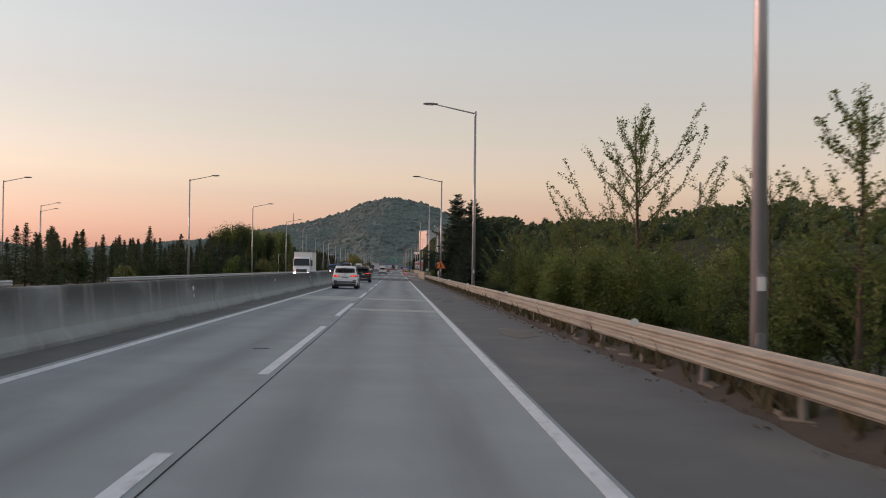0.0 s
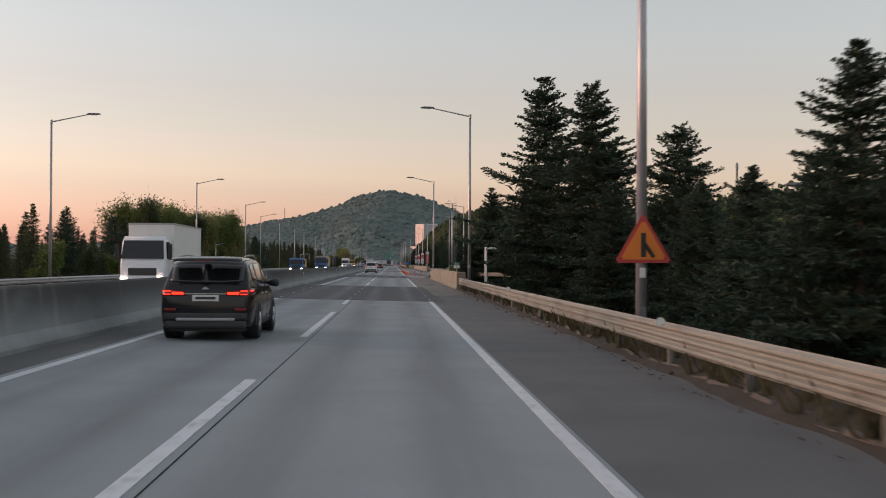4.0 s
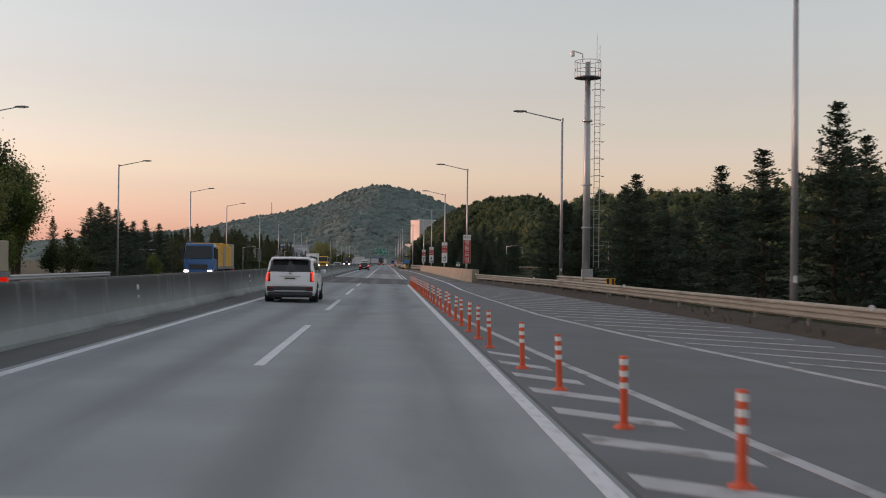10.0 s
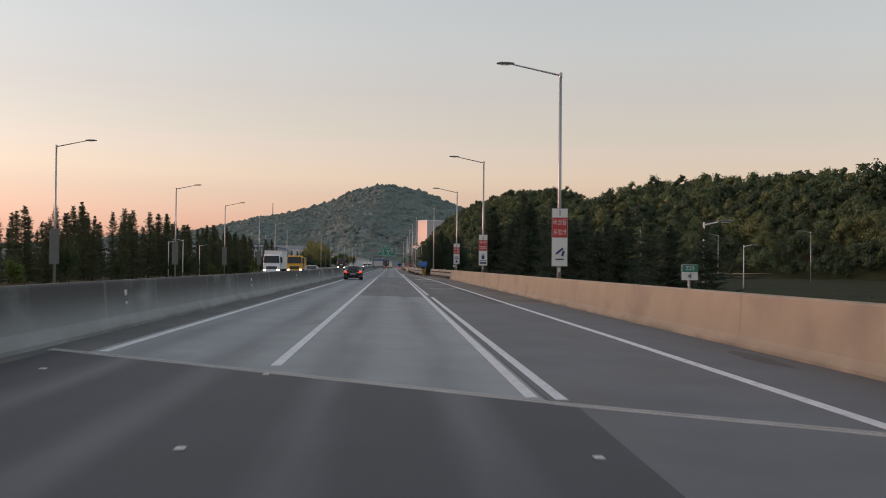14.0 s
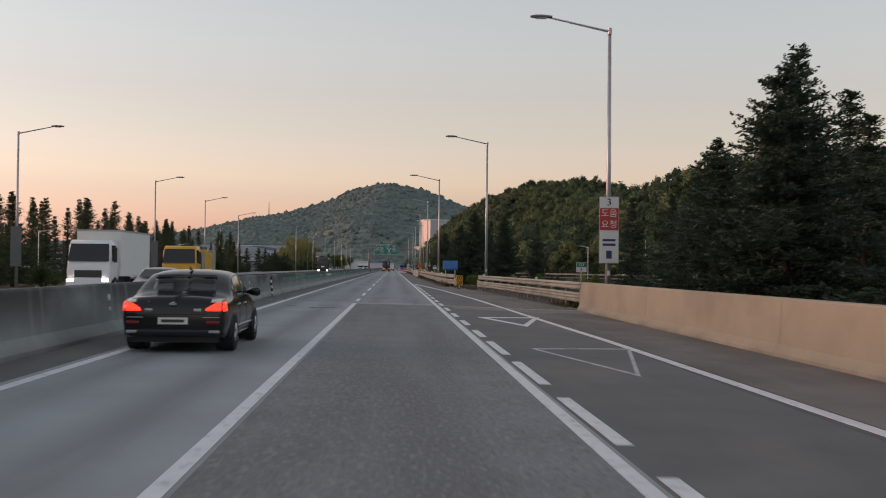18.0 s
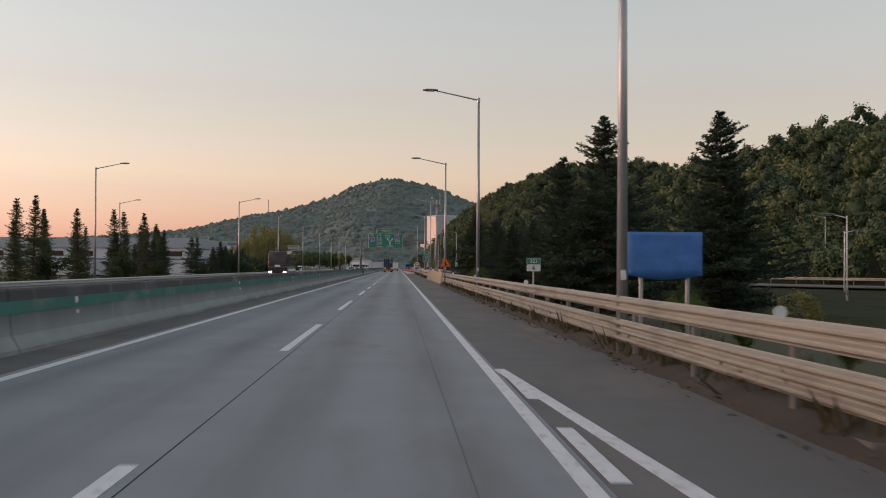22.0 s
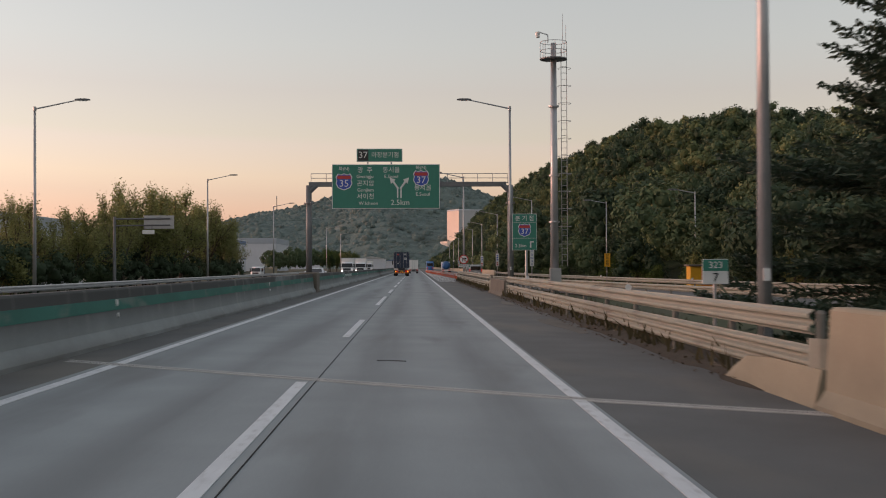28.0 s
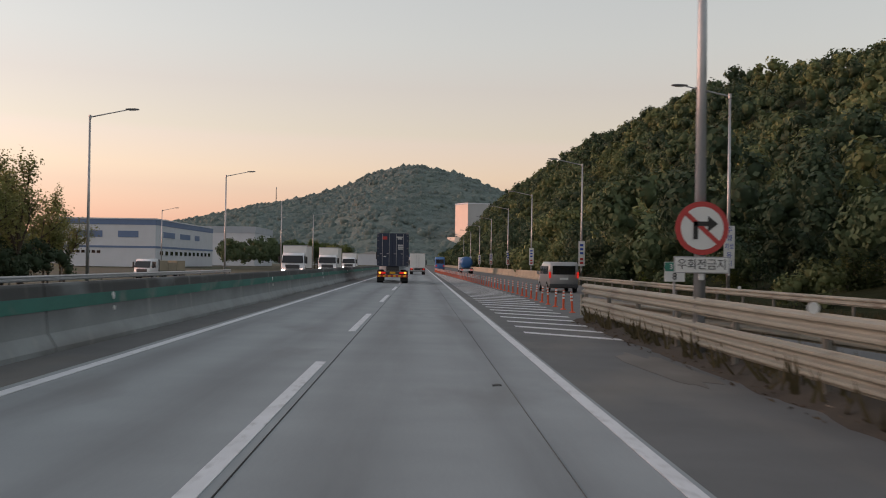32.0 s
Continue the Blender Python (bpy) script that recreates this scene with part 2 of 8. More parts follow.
M_TARP = material("blue_tarpaulin", (0.035, 0.19, 0.52), 0.45, vary=0.25, scale=2.5, fine=9, bump=0.01)
M_GROUND = material("rough_ground", (0.06, 0.056, 0.034), 0.95, vary=0.5, scale=0.09, fine=2.5, bump=0.05)
blend_over(M_GROUND, (0.045, 0.06, 0.02), 0.06, 0.42, 0.6, (1, 1, 1), 0.9)
M_WOOD_FLOOR = material("wooded_slope", (0.030, 0.038, 0.017), 0.95, vary=0.6, scale=0.12, fine=0.7, bump=0.6, spec=0.1)
M_GRASS = material("dry_grass", (0.10, 0.085, 0.045), 0.9, vary=0.5, scale=0.8, fine=8, island=0.6)
M_BARK = material("bark", (0.07, 0.05, 0.035), 0.9, vary=0.35, scale=4, fine=30, bump=0.02)
M_NEEDLES = material("spruce_needles", (0.033, 0.064, 0.040), 0.7, vary=0.5, scale=0.5, fine=5, random=0.3, island=0.4)
M_REDWOOD = material("larch_foliage", (0.064, 0.092, 0.046), 0.7, vary=0.5, scale=0.5, fine=5, random=0.5, island=0.4)
M_LEAF = material("fresh_leaves", (0.105, 0.155, 0.038), 0.65, vary=0.5, scale=0.6, fine=6, random=0.5, island=0.5)
M_LEAF_DARK = material("dark_leaves", (0.046, 0.078, 0.028), 0.65, vary=0.5, scale=0.6, fine=6, random=0.5, island=0.5)
M_LEAF_OLIVE = material("olive_leaves", (0.20, 0.215, 0.075), 0.65, vary=0.5, scale=0.6, fine=6, random=0.5, island=0.5)
M_CANOPY = material("woodland_canopy", (0.088, 0.130, 0.066), 0.75, vary=0.45, scale=0.16, fine=0.8, spec=0.2, island=0.12)
M_CANOPY_DARK = material("dark_woodland_canopy", (0.050, 0.082, 0.047), 0.75, vary=0.45, scale=0.2, fine=0.8, spec=0.2, island=0.12)
M_CANOPY_FRESH = material("fresh_woodland_canopy", (0.135, 0.168, 0.074), 0.75, vary=0.45, scale=0.2, fine=0.8, spec=0.2, island=0.12)
# distance haze is mixed into this pale bluish base colour
M_MOUNTAIN_HAZED = material("mountain_woods", (0.132, 0.178, 0.168), 0.9, vary=0.5, scale=0.05, fine=0.3, bump=2.5, island=0.0, spec=0.1)
blend_over(M_MOUNTAIN_HAZED, (0.150, 0.200, 0.180), 0.012, 0.52, 0.66, (1, 1, 1), 0.6)


def let_light_through(m, share):
    """Leaves pass some light on to their far side."""
    n, l = m.node_tree.nodes, m.node_tree.links
    p = n["Principled BSDF"]
    thin, mix = n.new("ShaderNodeBsdfTranslucent"), n.new("ShaderNodeMixShader")
    l.new(p.inputs["Base Color"].links[0].from_socket, thin.inputs["Color"])
    mix.inputs["Fac"].default_value = share
    l.new(p.outputs[0], mix.inputs[1])
    l.new(thin.outputs[0], mix.inputs[2])
    l.new(mix.outputs[0], n["Material Output"].inputs["Surface"])


for leaf_material, share in ((M_LEAF, 0.4), (M_LEAF_DARK, 0.4), (M_LEAF_OLIVE, 0.4), (M_REDWOOD, 0.3), (M_CANOPY, 0.12), (M_CANOPY_DARK, 0.12), (M_CANOPY_FRESH, 0.12), (M_GRASS, 0.4)):
    let_light_through(leaf_material, share)
let_light_through(M_NEEDLES, 0.25)
M_TYRE = material("tyre_rubber", (0.018, 0.018, 0.018), 0.85, vary=0.2, scale=8)
M_RIM = material("alloy_rim", (0.45, 0.45, 0.46), 0.35, 0.8, vary=0.1)
M_GLASS_DARK = material("tinted_glass", (0.012, 0.014, 0.016), 0.08, vary=0.0, spec=0.7)
M_TAIL = material("tail_light_lit", (0.32, 0.012, 0.01), 0.3, vary=0.0, glow=((1.0, 0.03, 0.012), 0.14))
M_TAIL_OFF = material("tail_light", (0.22, 0.012, 0.010), 0.2, vary=0.0)
M_TAIL_LIT = material("tail_light_bright", (0.4, 0.02, 0.012), 0.3, vary=0.0, glow=((1.0, 0.05, 0.02), 0.55))
M_AMBER = material("amber_lamp", (0.8, 0.3, 0.03), 0.3, vary=0.0, glow=((1.0, 0.4, 0.05), 0.6))
M_HEAD = material("head_light_lit", (0.8, 0.8, 0.75), 0.2, vary=0.0, glow=((1.0, 0.93, 0.8), 2.5))
M_TRIM = material("grey_plastic_trim", (0.045, 0.045, 0.048), 0.6, vary=0.15, scale=6)
M_CLADDING = material("light_cladding", (0.62, 0.65, 0.70), 0.6, vary=0.08, scale=0.3, fine=3)
M_CLADDING_BLUE = material("blue_cladding", (0.13, 0.21, 0.36), 0.6, vary=0.1, scale=0.3, fine=3)
M_CLADDING_GREY = material("grey_blue_cladding", (0.40, 0.45, 0.51), 0.6, vary=0.08, scale=0.3, fine=3)
# low sunlight on the tower is painted: pink for lit walls, grey for the rest
M_TOWER_SUNGLOW = material("painted_sunglow_wall", (0.80, 0.66, 0.56), 0.8, vary=0.06, scale=0.1, fine=1)
M_TOWER_GREY = material("grey_render_wall", (0.42, 0.43, 0.44), 0.8, vary=0.08, scale=0.1, fine=1)


# ---- mesh helpers ----
def thing(name, label, category, place=(0, 0, 0), turn=0.0, group="", kind=""):
    ob = new(name)
    ob.matrix_basis = pose(*place, 0, 0, turn)
    return tagged(ob, label, category, group, kind)


def part(name, bm, mat, parent=None, label="", smooth=False):
    """Links a bmesh as one mesh object under a thing or under a part."""
    me = bpy.data.meshes.new(name)
    bm.to_mesh(me)
    bm.free()
    return hang(name, me, mat, parent, label, smooth)


def hang(name, me, mat, parent=None, label="", smooth=False):
    if mat is not None and not me.materials:
        me.materials.append(mat)
    if smooth:
        me.polygons.foreach_set("use_smooth", [True] * len(me.polygons))
    ob = new(name, me)
    ob.parent = parent
    if label:
        ob["label"] = label
    return ob


def from_arrays(name, verts, faces, mat, parent=None, label="", smooth=False):
    me = bpy.data.meshes.new(name)
    me.from_pydata(verts, [], faces)
    me.update()
    return hang(name, me, mat, parent, label, smooth)


def box(bm, x0, x1, y0, y1, z0, z1, bevel=0.0):
    ret = bmesh.ops.create_cube(bm, size=1.0, matrix=Matrix.LocRotScale(((x0 + x1) / 2, (y0 + y1) / 2, (z0 + z1) / 2), None, (abs(x1 - x0), abs(y1 - y0), abs(z1 - z0))))
    if bevel > 0:
        edges = list({e for v in ret["verts"] for e in v.link_edges})
        bmesh.ops.bevel(bm, geom=edges, offset=bevel, segments=2, affect="EDGES", profile=0.5)
    return bm


def boxes(*rows, bevel=0.0):
    bm = bmesh.new()
    for r in rows:
        box(bm, *r, bevel=bevel)
    return bm


def rod(bm, a, b, r0, r1=None, n=10, caps=True):
    a, b = Vector(a), Vector(b)
    r1 = r0 if r1 is None else r1
    d = b - a
    m = Matrix.Translation((a + b) / 2) @ d.to_track_quat("Z", "Y").to_matrix().to_4x4()
    bmesh.ops.create_cone(bm, cap_ends=caps, segments=n, radius1=r0, radius2=r1, depth=d.length, matrix=m)
    return bm


def rods(*rows, n=10):
    bm = bmesh.new()
    for r in rows:
        rod(bm, *r, n=n)
    return bm


def sweep(bm, section, line, closed=True):
    """Sweeps a section of (across, up) pairs along a line of (x, y, z), held upright."""
    rings = []
    for k, p in enumerate(line):
        a, b = Vector(line[max(k - 1, 0)]), Vector(line[min(k + 1, len(line) - 1)])
        d = (b - a).normalized()
        side = Vector((d.y, -d.x, 0)).normalized()
        rings.append([bm.verts.new(Vector(p) + side * u + Vector((0, 0, w))) for u, w in section])
    n = len(section)
    for r, q in zip(rings, rings[1:]):
        for i in range(n if closed else n - 1):
            j = (i + 1) % n
            bm.faces.new((r[i], r[j], q[j], q[i]))
    if closed:
        bm.faces.new(list(reversed(rings[0])))
        bm.faces.new(rings[-1])
    bmesh.ops.recalc_face_normals(bm, faces=bm.faces)
    return bm


def loft(bm, rings, caps=True):
    rows = [[bm.verts.new(p) for p in ring] for ring in rings]
    n = len(rows[0])
    for r, q in zip(rows, rows[1:]):
        for i in range(n):
            bm.faces.new((r[i], r[(i + 1) % n], q[(i + 1) % n], q[i]))
    if caps:
        bm.faces.new(list(reversed(rows[0])))
        bm.faces.new(rows[-1])
    bmesh.ops.recalc_face_normals(bm, faces=bm.faces)
    return bm


def words(body, size, place, mat, parent, name="lettering", width=None, turn=(90, 0, 0)):
    """Lettering in the built-in font, centred at place, facing the traffic."""
    cu = bpy.data.curves.new("lettering", "FONT")
    cu.body, cu.size, cu.align_x, cu.align_y, cu.extrude = body, size, "CENTER", "CENTER", 0.004
    cu.resolution_u = 2
    tmp = new("lettering", cu)
    bpy.context.view_layer.update()
    wide = tmp.dimensions.x
    me = bpy.data.meshes.new_from_object(tmp.evaluated_get(bpy.context.evaluated_depsgraph_get()))
    bpy.data.objects.remove(tmp)
    me.materials.clear()
    ob = hang(name, me, mat, parent)
    s = min(1.0, width / wide) if width and wide > 0 else 1.0
    ob.matrix_basis = pose(*place, *turn) @ Matrix.Diagonal((s, 1, 1, 1))
    return ob


FALL = 0.0187


def road_z(x):
    """Height of the right-hand carriageway, which falls away to the right."""
    return -FALL * x


def lerp_table(y, table):
    if y <= table[0][0]:
        return table[0][1]
    for (a, u), (b, v) in zip(table, table[1:]):
        if y <= b:
            return u + (v - u) * (y - a) / (b - a)
    return table[-1][1]


# ---- ground, roads ----
def strip(name, left, right, mat, label, category="road", lift=0.0, step=20.0, y0=-60.0, y1=1500.0, zf=None, kind="structure", across=1, end_skew=0.0):
    """A paved sheet between two edges given as functions of y, with 12 cm of body below."""
    ys = [y0 + (y1 - y0) * k / max(1, round((y1 - y0) / step)) for k in range(max(1, round((y1 - y0) / step)) + 1)]
    zf = zf or road_z
    verts, faces = [], []
    for y in ys:
        a, b = left(y), right(y)
        row = [a + (b - a) * k / across for k in range(across + 1)]
        k = end_skew if y == ys[-1] else 0.0
        verts += [(x, y + k * x, zf(x) + lift) for x in row] + [(b, y + k * b, zf(b) + lift - 0.12), (a, y + k * a, zf(a) + lift - 0.12)]
    n = across + 3
    for k in range(len(ys) - 1):
        for i in range(n):
            j = (i + 1) % n
            faces.append((k * n + i, k * n + j, (k + 1) * n + j, (k + 1) * n + i))
    faces += [tuple(range(n - 1, -1, -1)), tuple((len(ys) - 1) * n + i for i in range(n))]
    me = bpy.data.meshes.new(name)
    me.from_pydata(verts, [], faces)
    me.validate()
    bm = bmesh.new()
    bm.from_mesh(me)
    bmesh.ops.recalc_face_normals(bm, faces=bm.faces)
    bm.to_mesh(me)
    bm.free()
    return tagged(hang(name, me, mat), label, category, kind=kind)


def flat_z(x):
    return -0.042 - 0.004 * (x - 2.25)


RIGHT_EDGE = [(236, 14.6), (252, 12.6), (267, 11.0), (315, 9.9), (345, 8.0), (350, 7.75), (496, 7.8), (540, 6.6), (552, 4.85)]
RAMP_A = [(62, 150), (42, 190), (26, 221), (15.5, 243), (9.6, 262), (7.5, 285)]
RAMP_B = [(80, 590), (60, 628), (41, 663), (27, 694), (18.6, 722), (14.6, 750), (12.0, 780), (10.4, 810), (9.7, 840), (9.6, 900), (9.6, 1500)]


def ground_height(x, y):
    if x < -20:
        drop = -0.35 - min(1.0, (-20 - x) / 8) * 0.4
    elif x < 5.5:
        drop = -0.35
    else:
        edge = 5.2
        if 235 < y < 560:
            edge = lerp_table(y, RIGHT_EDGE) + 1.0
        if y > 700:
            edge = lerp_table(y, [(b, a + 4.6) for a, b in RAMP_B])
        deep = lerp_table(y, [(-60, 1.6), (170, 1.6), (230, 0.6), (330, 0.6), (360, 1.2), (480, 1.2), (520, 0.4), (640, 0.4), (700, 0.35), (1500, 0.35)])
        drop = -0.3 - max(0.0, min(1.0, (x - edge) / 5)) * deep
    if abs(x) > 7 and not -21 < x < 7:
        drop += 0.16 * noise.noise(Vector((x * 0.11, y * 0.11, 0)))
    return drop


gx = [-4800, -2400, -1200, -600, -300, -160, -100, -70, -50, -40, -34, -29, -25, -22, -20, -14, -6, 0, 4.4, 5.4, 6.4, 8, 10, 12, 14.5, 17, 20, 24, 29, 36, 45, 60, 90, 140, 220, 400, 800, 1600, 3000, 4800]
gy = [-900, -300, -120] + [-60 + 12 * k for k in range(100)] + [1180, 1300, 1500, 2000, 2800, 4000, 4900]
gverts = [(x, y, ground_height(x, y)) for y in gy for x in gx]
gfaces = [(r * len(gx) + c, r * len(gx) + c + 1, (r + 1) * len(gx) + c + 1, (r + 1) * len(gx) + c) for r in range(len(gy) - 1) for c in range(len(gx) - 1)]
tagged(from_arrays("ground", gverts, gfaces, M_GROUND, smooth=True), "rough verge ground with dry grass and bare soil", "ground", kind="structure")

road = strip("road", lambda y: -6.15, lambda y: 1.92, M_CONCRETE_ROAD, "two-lane grey concrete carriageway with darker wheel tracks", across=4)
strip("road_shoulder", lambda y: 1.92, lambda y: 4.75, M_ASPHALT, "dusty dark asphalt hard shoulder", zf=flat_z)
strip("road_opposite", lambda y: -19.6, lambda y: -6.7, M_CONCRETE_ROAD, "opposite concrete carriageway beyond the median barrier", zf=lambda x: 0.11 + 0.012 * (x + 7))
strip("slip_road_merge", lambda y: 4.75, lambda y: lerp_table(y, RIGHT_EDGE), M_PALE, "pale grey slip road joining the carriageway", y0=240.0, y1=396.0, step=8, zf=flat_z)
strip("road_shoulder", lambda y: 1.97, lambda y: 4.74, M_PALE, "pale grey paved nose and merging lane", y0=246.2, y1=396.0, step=8, lift=0.005, zf=flat_z)
strip("slip_road_merge", lambda y: 4.75, lambda y: lerp_table(y, RIGHT_EDGE), M_MERGE, "dark asphalt merging lane beside the carriageway", y0=396.0, y1=552.0, step=8, zf=flat_z)


def ribbon(name, line, half, mat, label, z=-0.05, category="road"):
    bm = bmesh.new()
    sweep(bm, [(-half, -0.12), (half, -0.12), (half, 0.0), (-half, 0.0)], [(x, y, z) for x, y in line])
    return tagged(part(name, bm, mat), label, category, kind="structure")


ribbon("slip_road_in", RAMP_A, 3.4, M_ASPHALT, "asphalt slip road curving in from behind the trees", z=-0.075)
ribbon("slip_road_parallel", RAMP_B, 3.9, M_ASPHALT, "parallel asphalt slip road along the wooded hill", z=-0.07)
strip("slip_road_gore", lambda y: 4.75, lambda y: 6.6, M_ASPHALT, "paved nose between carriageway and slip road", y0=816.0, y1=1500.0, step=40, zf=lambda x: flat_z(x) + 0.0)

strip("road_margin", lambda y: -6.12, lambda y: -5.18, M_ASPHALT, "dusty dark asphalt margin along the median barrier", lift=0.0035, step=40)
for a, b in ((148.4, 179.2), (226.8, 253.9), (331.6, 360.5)):
    strip("road_patch", lambda y: -5.75, lambda y: lerp_table(y, [(148, 2.45), (170, 2.45), (180, 2.2), (227, 2.4), (253.9, 1.93), (331, 1.78), (361, 2.24)]), M_ASPHALT_NEW, "dark newer asphalt overlay patch across both lanes", y0=a, y1=b, step=16, lift=0.006, across=4, end_skew=-0.8 if b > 360 else 0.0)
strip("road_shoulder", lambda y: 1.97, lambda y: 4.74, M_CONCRETE_SHOULDER, "pale dusty concrete shoulder", y0=158.0, y1=246.0, step=16, lift=0.005, zf=flat_z)
strip("road_patch", lambda y: -1.66, lambda y: 1.9, M_CONCRETE_PALE, "pale repaired concrete strip across one lane", y0=43.0, y1=44.9, step=1, lift=0.005, across=2)
strip("road_patch", lambda y: -1.6, lambda y: 1.68, M_CONCRETE_PALE, "pale repaired concrete strip across one lane", y0=57.8, y1=60.2, step=1, lift=0.005, across=2)
strip("road_patch", lambda y: -5.0, lambda y: -1.86, M_CONCRETE_PALE, "pale repaired concrete slab in the inner lane", y0=55.0, y1=62.0, step=1, lift=0.005, across=2)
strip("road_slabs", lambda y: -5.17, lambda y: 1.9, M_CONCRETE_BLUE, "bluish grey concrete slabs with darker wheel tracks", y0=495.6, y1=650.4, step=20, lift=0.004, across=4)
# the merging lane and the worn asphalt of the right lane further on
strip("road_patch", lambda y: -1.68, lambda y: 1.69, M_WORN, "worn grey asphalt overlay in one lane", y0=405.0, y1=493.0, step=16, lift=0.005, across=3)


def markings(name, rows, mat, label, zf=road_z, lift=0.009):
    """Painted bars: rows of x0, x1, y0, y1, each a thin slab."""
    bm = bmesh.new()
    for x0, x1, y0, y1, *shift in rows:
        s = shift[0] if shift else 0.0
        n = max(1, int((y1 - y0) / 40))
        for k in range(n):
            a, b = y0 + (y1 - y0) * k / n, y0 + (y1 - y0) * (k + 1) / n
            v = [bm.verts.new((x, y, zf(x) + lift)) for x, y in ((x0, a), (x1, a + s), (x1, b + s), (x0, b))]
            w = [bm.verts.new((p.co.x, p.co.y, p.co.z - 0.0085)) for p in v]
            bm.faces.new(v)
            for i in range(4):
                bm.faces.new((v[i], w[i], w[(i + 1) % 4], v[(i + 1) % 4]))
    return tagged(part(name, bm, mat), label, "road marking", kind="structure")


DASHES = [(-6, 9.7), (16.9, 30.8), (37.5, 50.6), (60.2, 72.9), (80.6, 93.3), (100.7, 114), (123.1, 135.7), (143, 148.3), (181.8, 194.4), (202.8, 215.3), (222.6, 226.6),
          (263.9, 275), (284, 294.4), (302.1, 314.8), (322.4, 331.5), (496.6, 500.6), (507, 513), (520.5, 530.5), (540.3, 549.6), (561.9, 571.6), (582, 593.3), (603.5, 614.4),
          (621.8, 630), (639.3, 647.2), (655, 662), (672, 680), (691, 700.7), (710.7, 719), (732, 745.2), (753.7, 763.3), (773, 781), (788.1, 799.8), (807.9, 817), (828, 838)]
DASHES += [(848 + 20 * k, 858 + 20 * k) for k in range(20)]
for a, b in DASHES:
    markings("lane_dash", [(-1.89, -1.73, a, b)], M_PAINT, "white broken lane line dash on concrete")
markings("lane_line", [(-1.89, -1.73, 362.9, 493.4)], M_PAINT, "solid white lane line")
markings("edge_line", [(1.7, 1.86, -60, 148.3), (1.7, 1.86, 179.4, 226.6), (1.7, 1.86, 254.1, 331.5), (1.7, 1.86, 359.4, 1500)], M_PAINT, "solid white edge line beside the shoulder")
markings("edge_line", [(-5.03, -4.87, -60, 148.3), (-5.03, -4.87, 179.4, 226.6), (-5.03, -4.87, 254.1, 331.5), (-5.03, -4.87, 364.8, 1500)], M_PAINT, "solid white edge line along the median")
markings("edge_line", [(2.08, 2.24, 318, 331.5), (2.06, 2.22, 359.2, 405)], M_PAINT, "second solid white line beside the merging lane")
markings("short_dash_line", [(1.97, 2.14, 409.2 + 5.6 * k, (413.1 if k < 11 else 412.2) + 5.6 * k) for k in range(27)], M_PAINT, "short white dashes along the merging lane")
markings("longitudinal_joint", [(-1.635, -1.625, -60, 148.3), (-1.635, -1.625, 495, 1400)], M_SEAM, "dark sealed joint between the lanes", lift=0.008)
markings("longitudinal_joint", [(0.9, 0.905, 520, 640), (0.95, 0.955, 778, 900)], M_ASPHALT, "thin dark crack along the lane", lift=0.008)
# merging lane edge line, tapering in
line = [(4.9, 318), (5.3, 340), (5.35, 372), (5.15, 420), (4.9, 470), (4.3, 505), (3.55, 527), (2.75, 545), (1.98, 559)]
bm = bmesh.new()
sweep(bm, [(-0.09, 0.0), (0.09, 0.0), (0.09, 0.009), (-0.09, 0.009)], [(x, y, flat_z(x)) for x, y in line])
tagged(part("edge_line", bm, M_PAINT), "solid white edge line of the merging lane", "road marking", kind="structure")
bm = bmesh.new()
sweep(bm, [(-0.08, 0.0), (0.08, 0.0), (0.08, 0.009), (-0.08, 0.009)], [(x, y, flat_z(x)) for x, y in [(9.5, 242), (7.2, 262), (5.9, 274), (5.2, 284), (4.95, 300), (4.9, 318)]])
tagged(part("edge_line", bm, M_PAINT_OLD), "worn white line along the painted nose", "road marking", kind="structure")
bm = bmesh.new()
sweep(bm, [(-0.075, 0.0), (0.075, 0.0), (0.075, 0.014), (-0.075, 0.014)], [(x, y, flat_z(x)) for x, y in [(4.75, 240.5), (3.75, 254.4), (3.05, 266), (2.62, 275), (2.40, 281), (2.34, 290), (2.30, 305), (2.22, 318)]])
tagged(part("edge_line", bm, M_PAINT_OLD), "worn white line between the painted nose and the slip road", "road marking", kind="structure")
# painted noses with diagonal bars
markings("chevron_bar", [(2.05, lerp_table(y, [(236, 4.7), (246, 4.1), (254, 3.5), (266, 2.7), (272, 2.5)]), y, y + 0.55, -1.2) for y in [236 + 2.1 * k for k in range(16)]], M_PAINT_OLD, "worn diagonal bars on a painted nose", zf=flat_z, lift=0.0135)
markings("chevron_bar", [(lerp_table(y, [(262, 7.7), (274, 6.3), (284, 5.5), (300, 5.2)]), 9.6, y, y + 0.25, -3.2) for y in [266 + 2.4 * k for k in range(26)]], M_PAINT_OLD, "thin diagonal bars beside the slip road", zf=flat_z, lift=0.0135)
markings("chevron_bar", [(2.35, lerp_table(y, [(806, 4.3), (840, 5.0), (900, 4.2), (990, 2.6)]), y, y + 0.5, -2.2) for y in [809.4 + 2.75 * k for k in range(62)]], M_PAINT, "white diagonal bars on a painted nose", zf=flat_z)
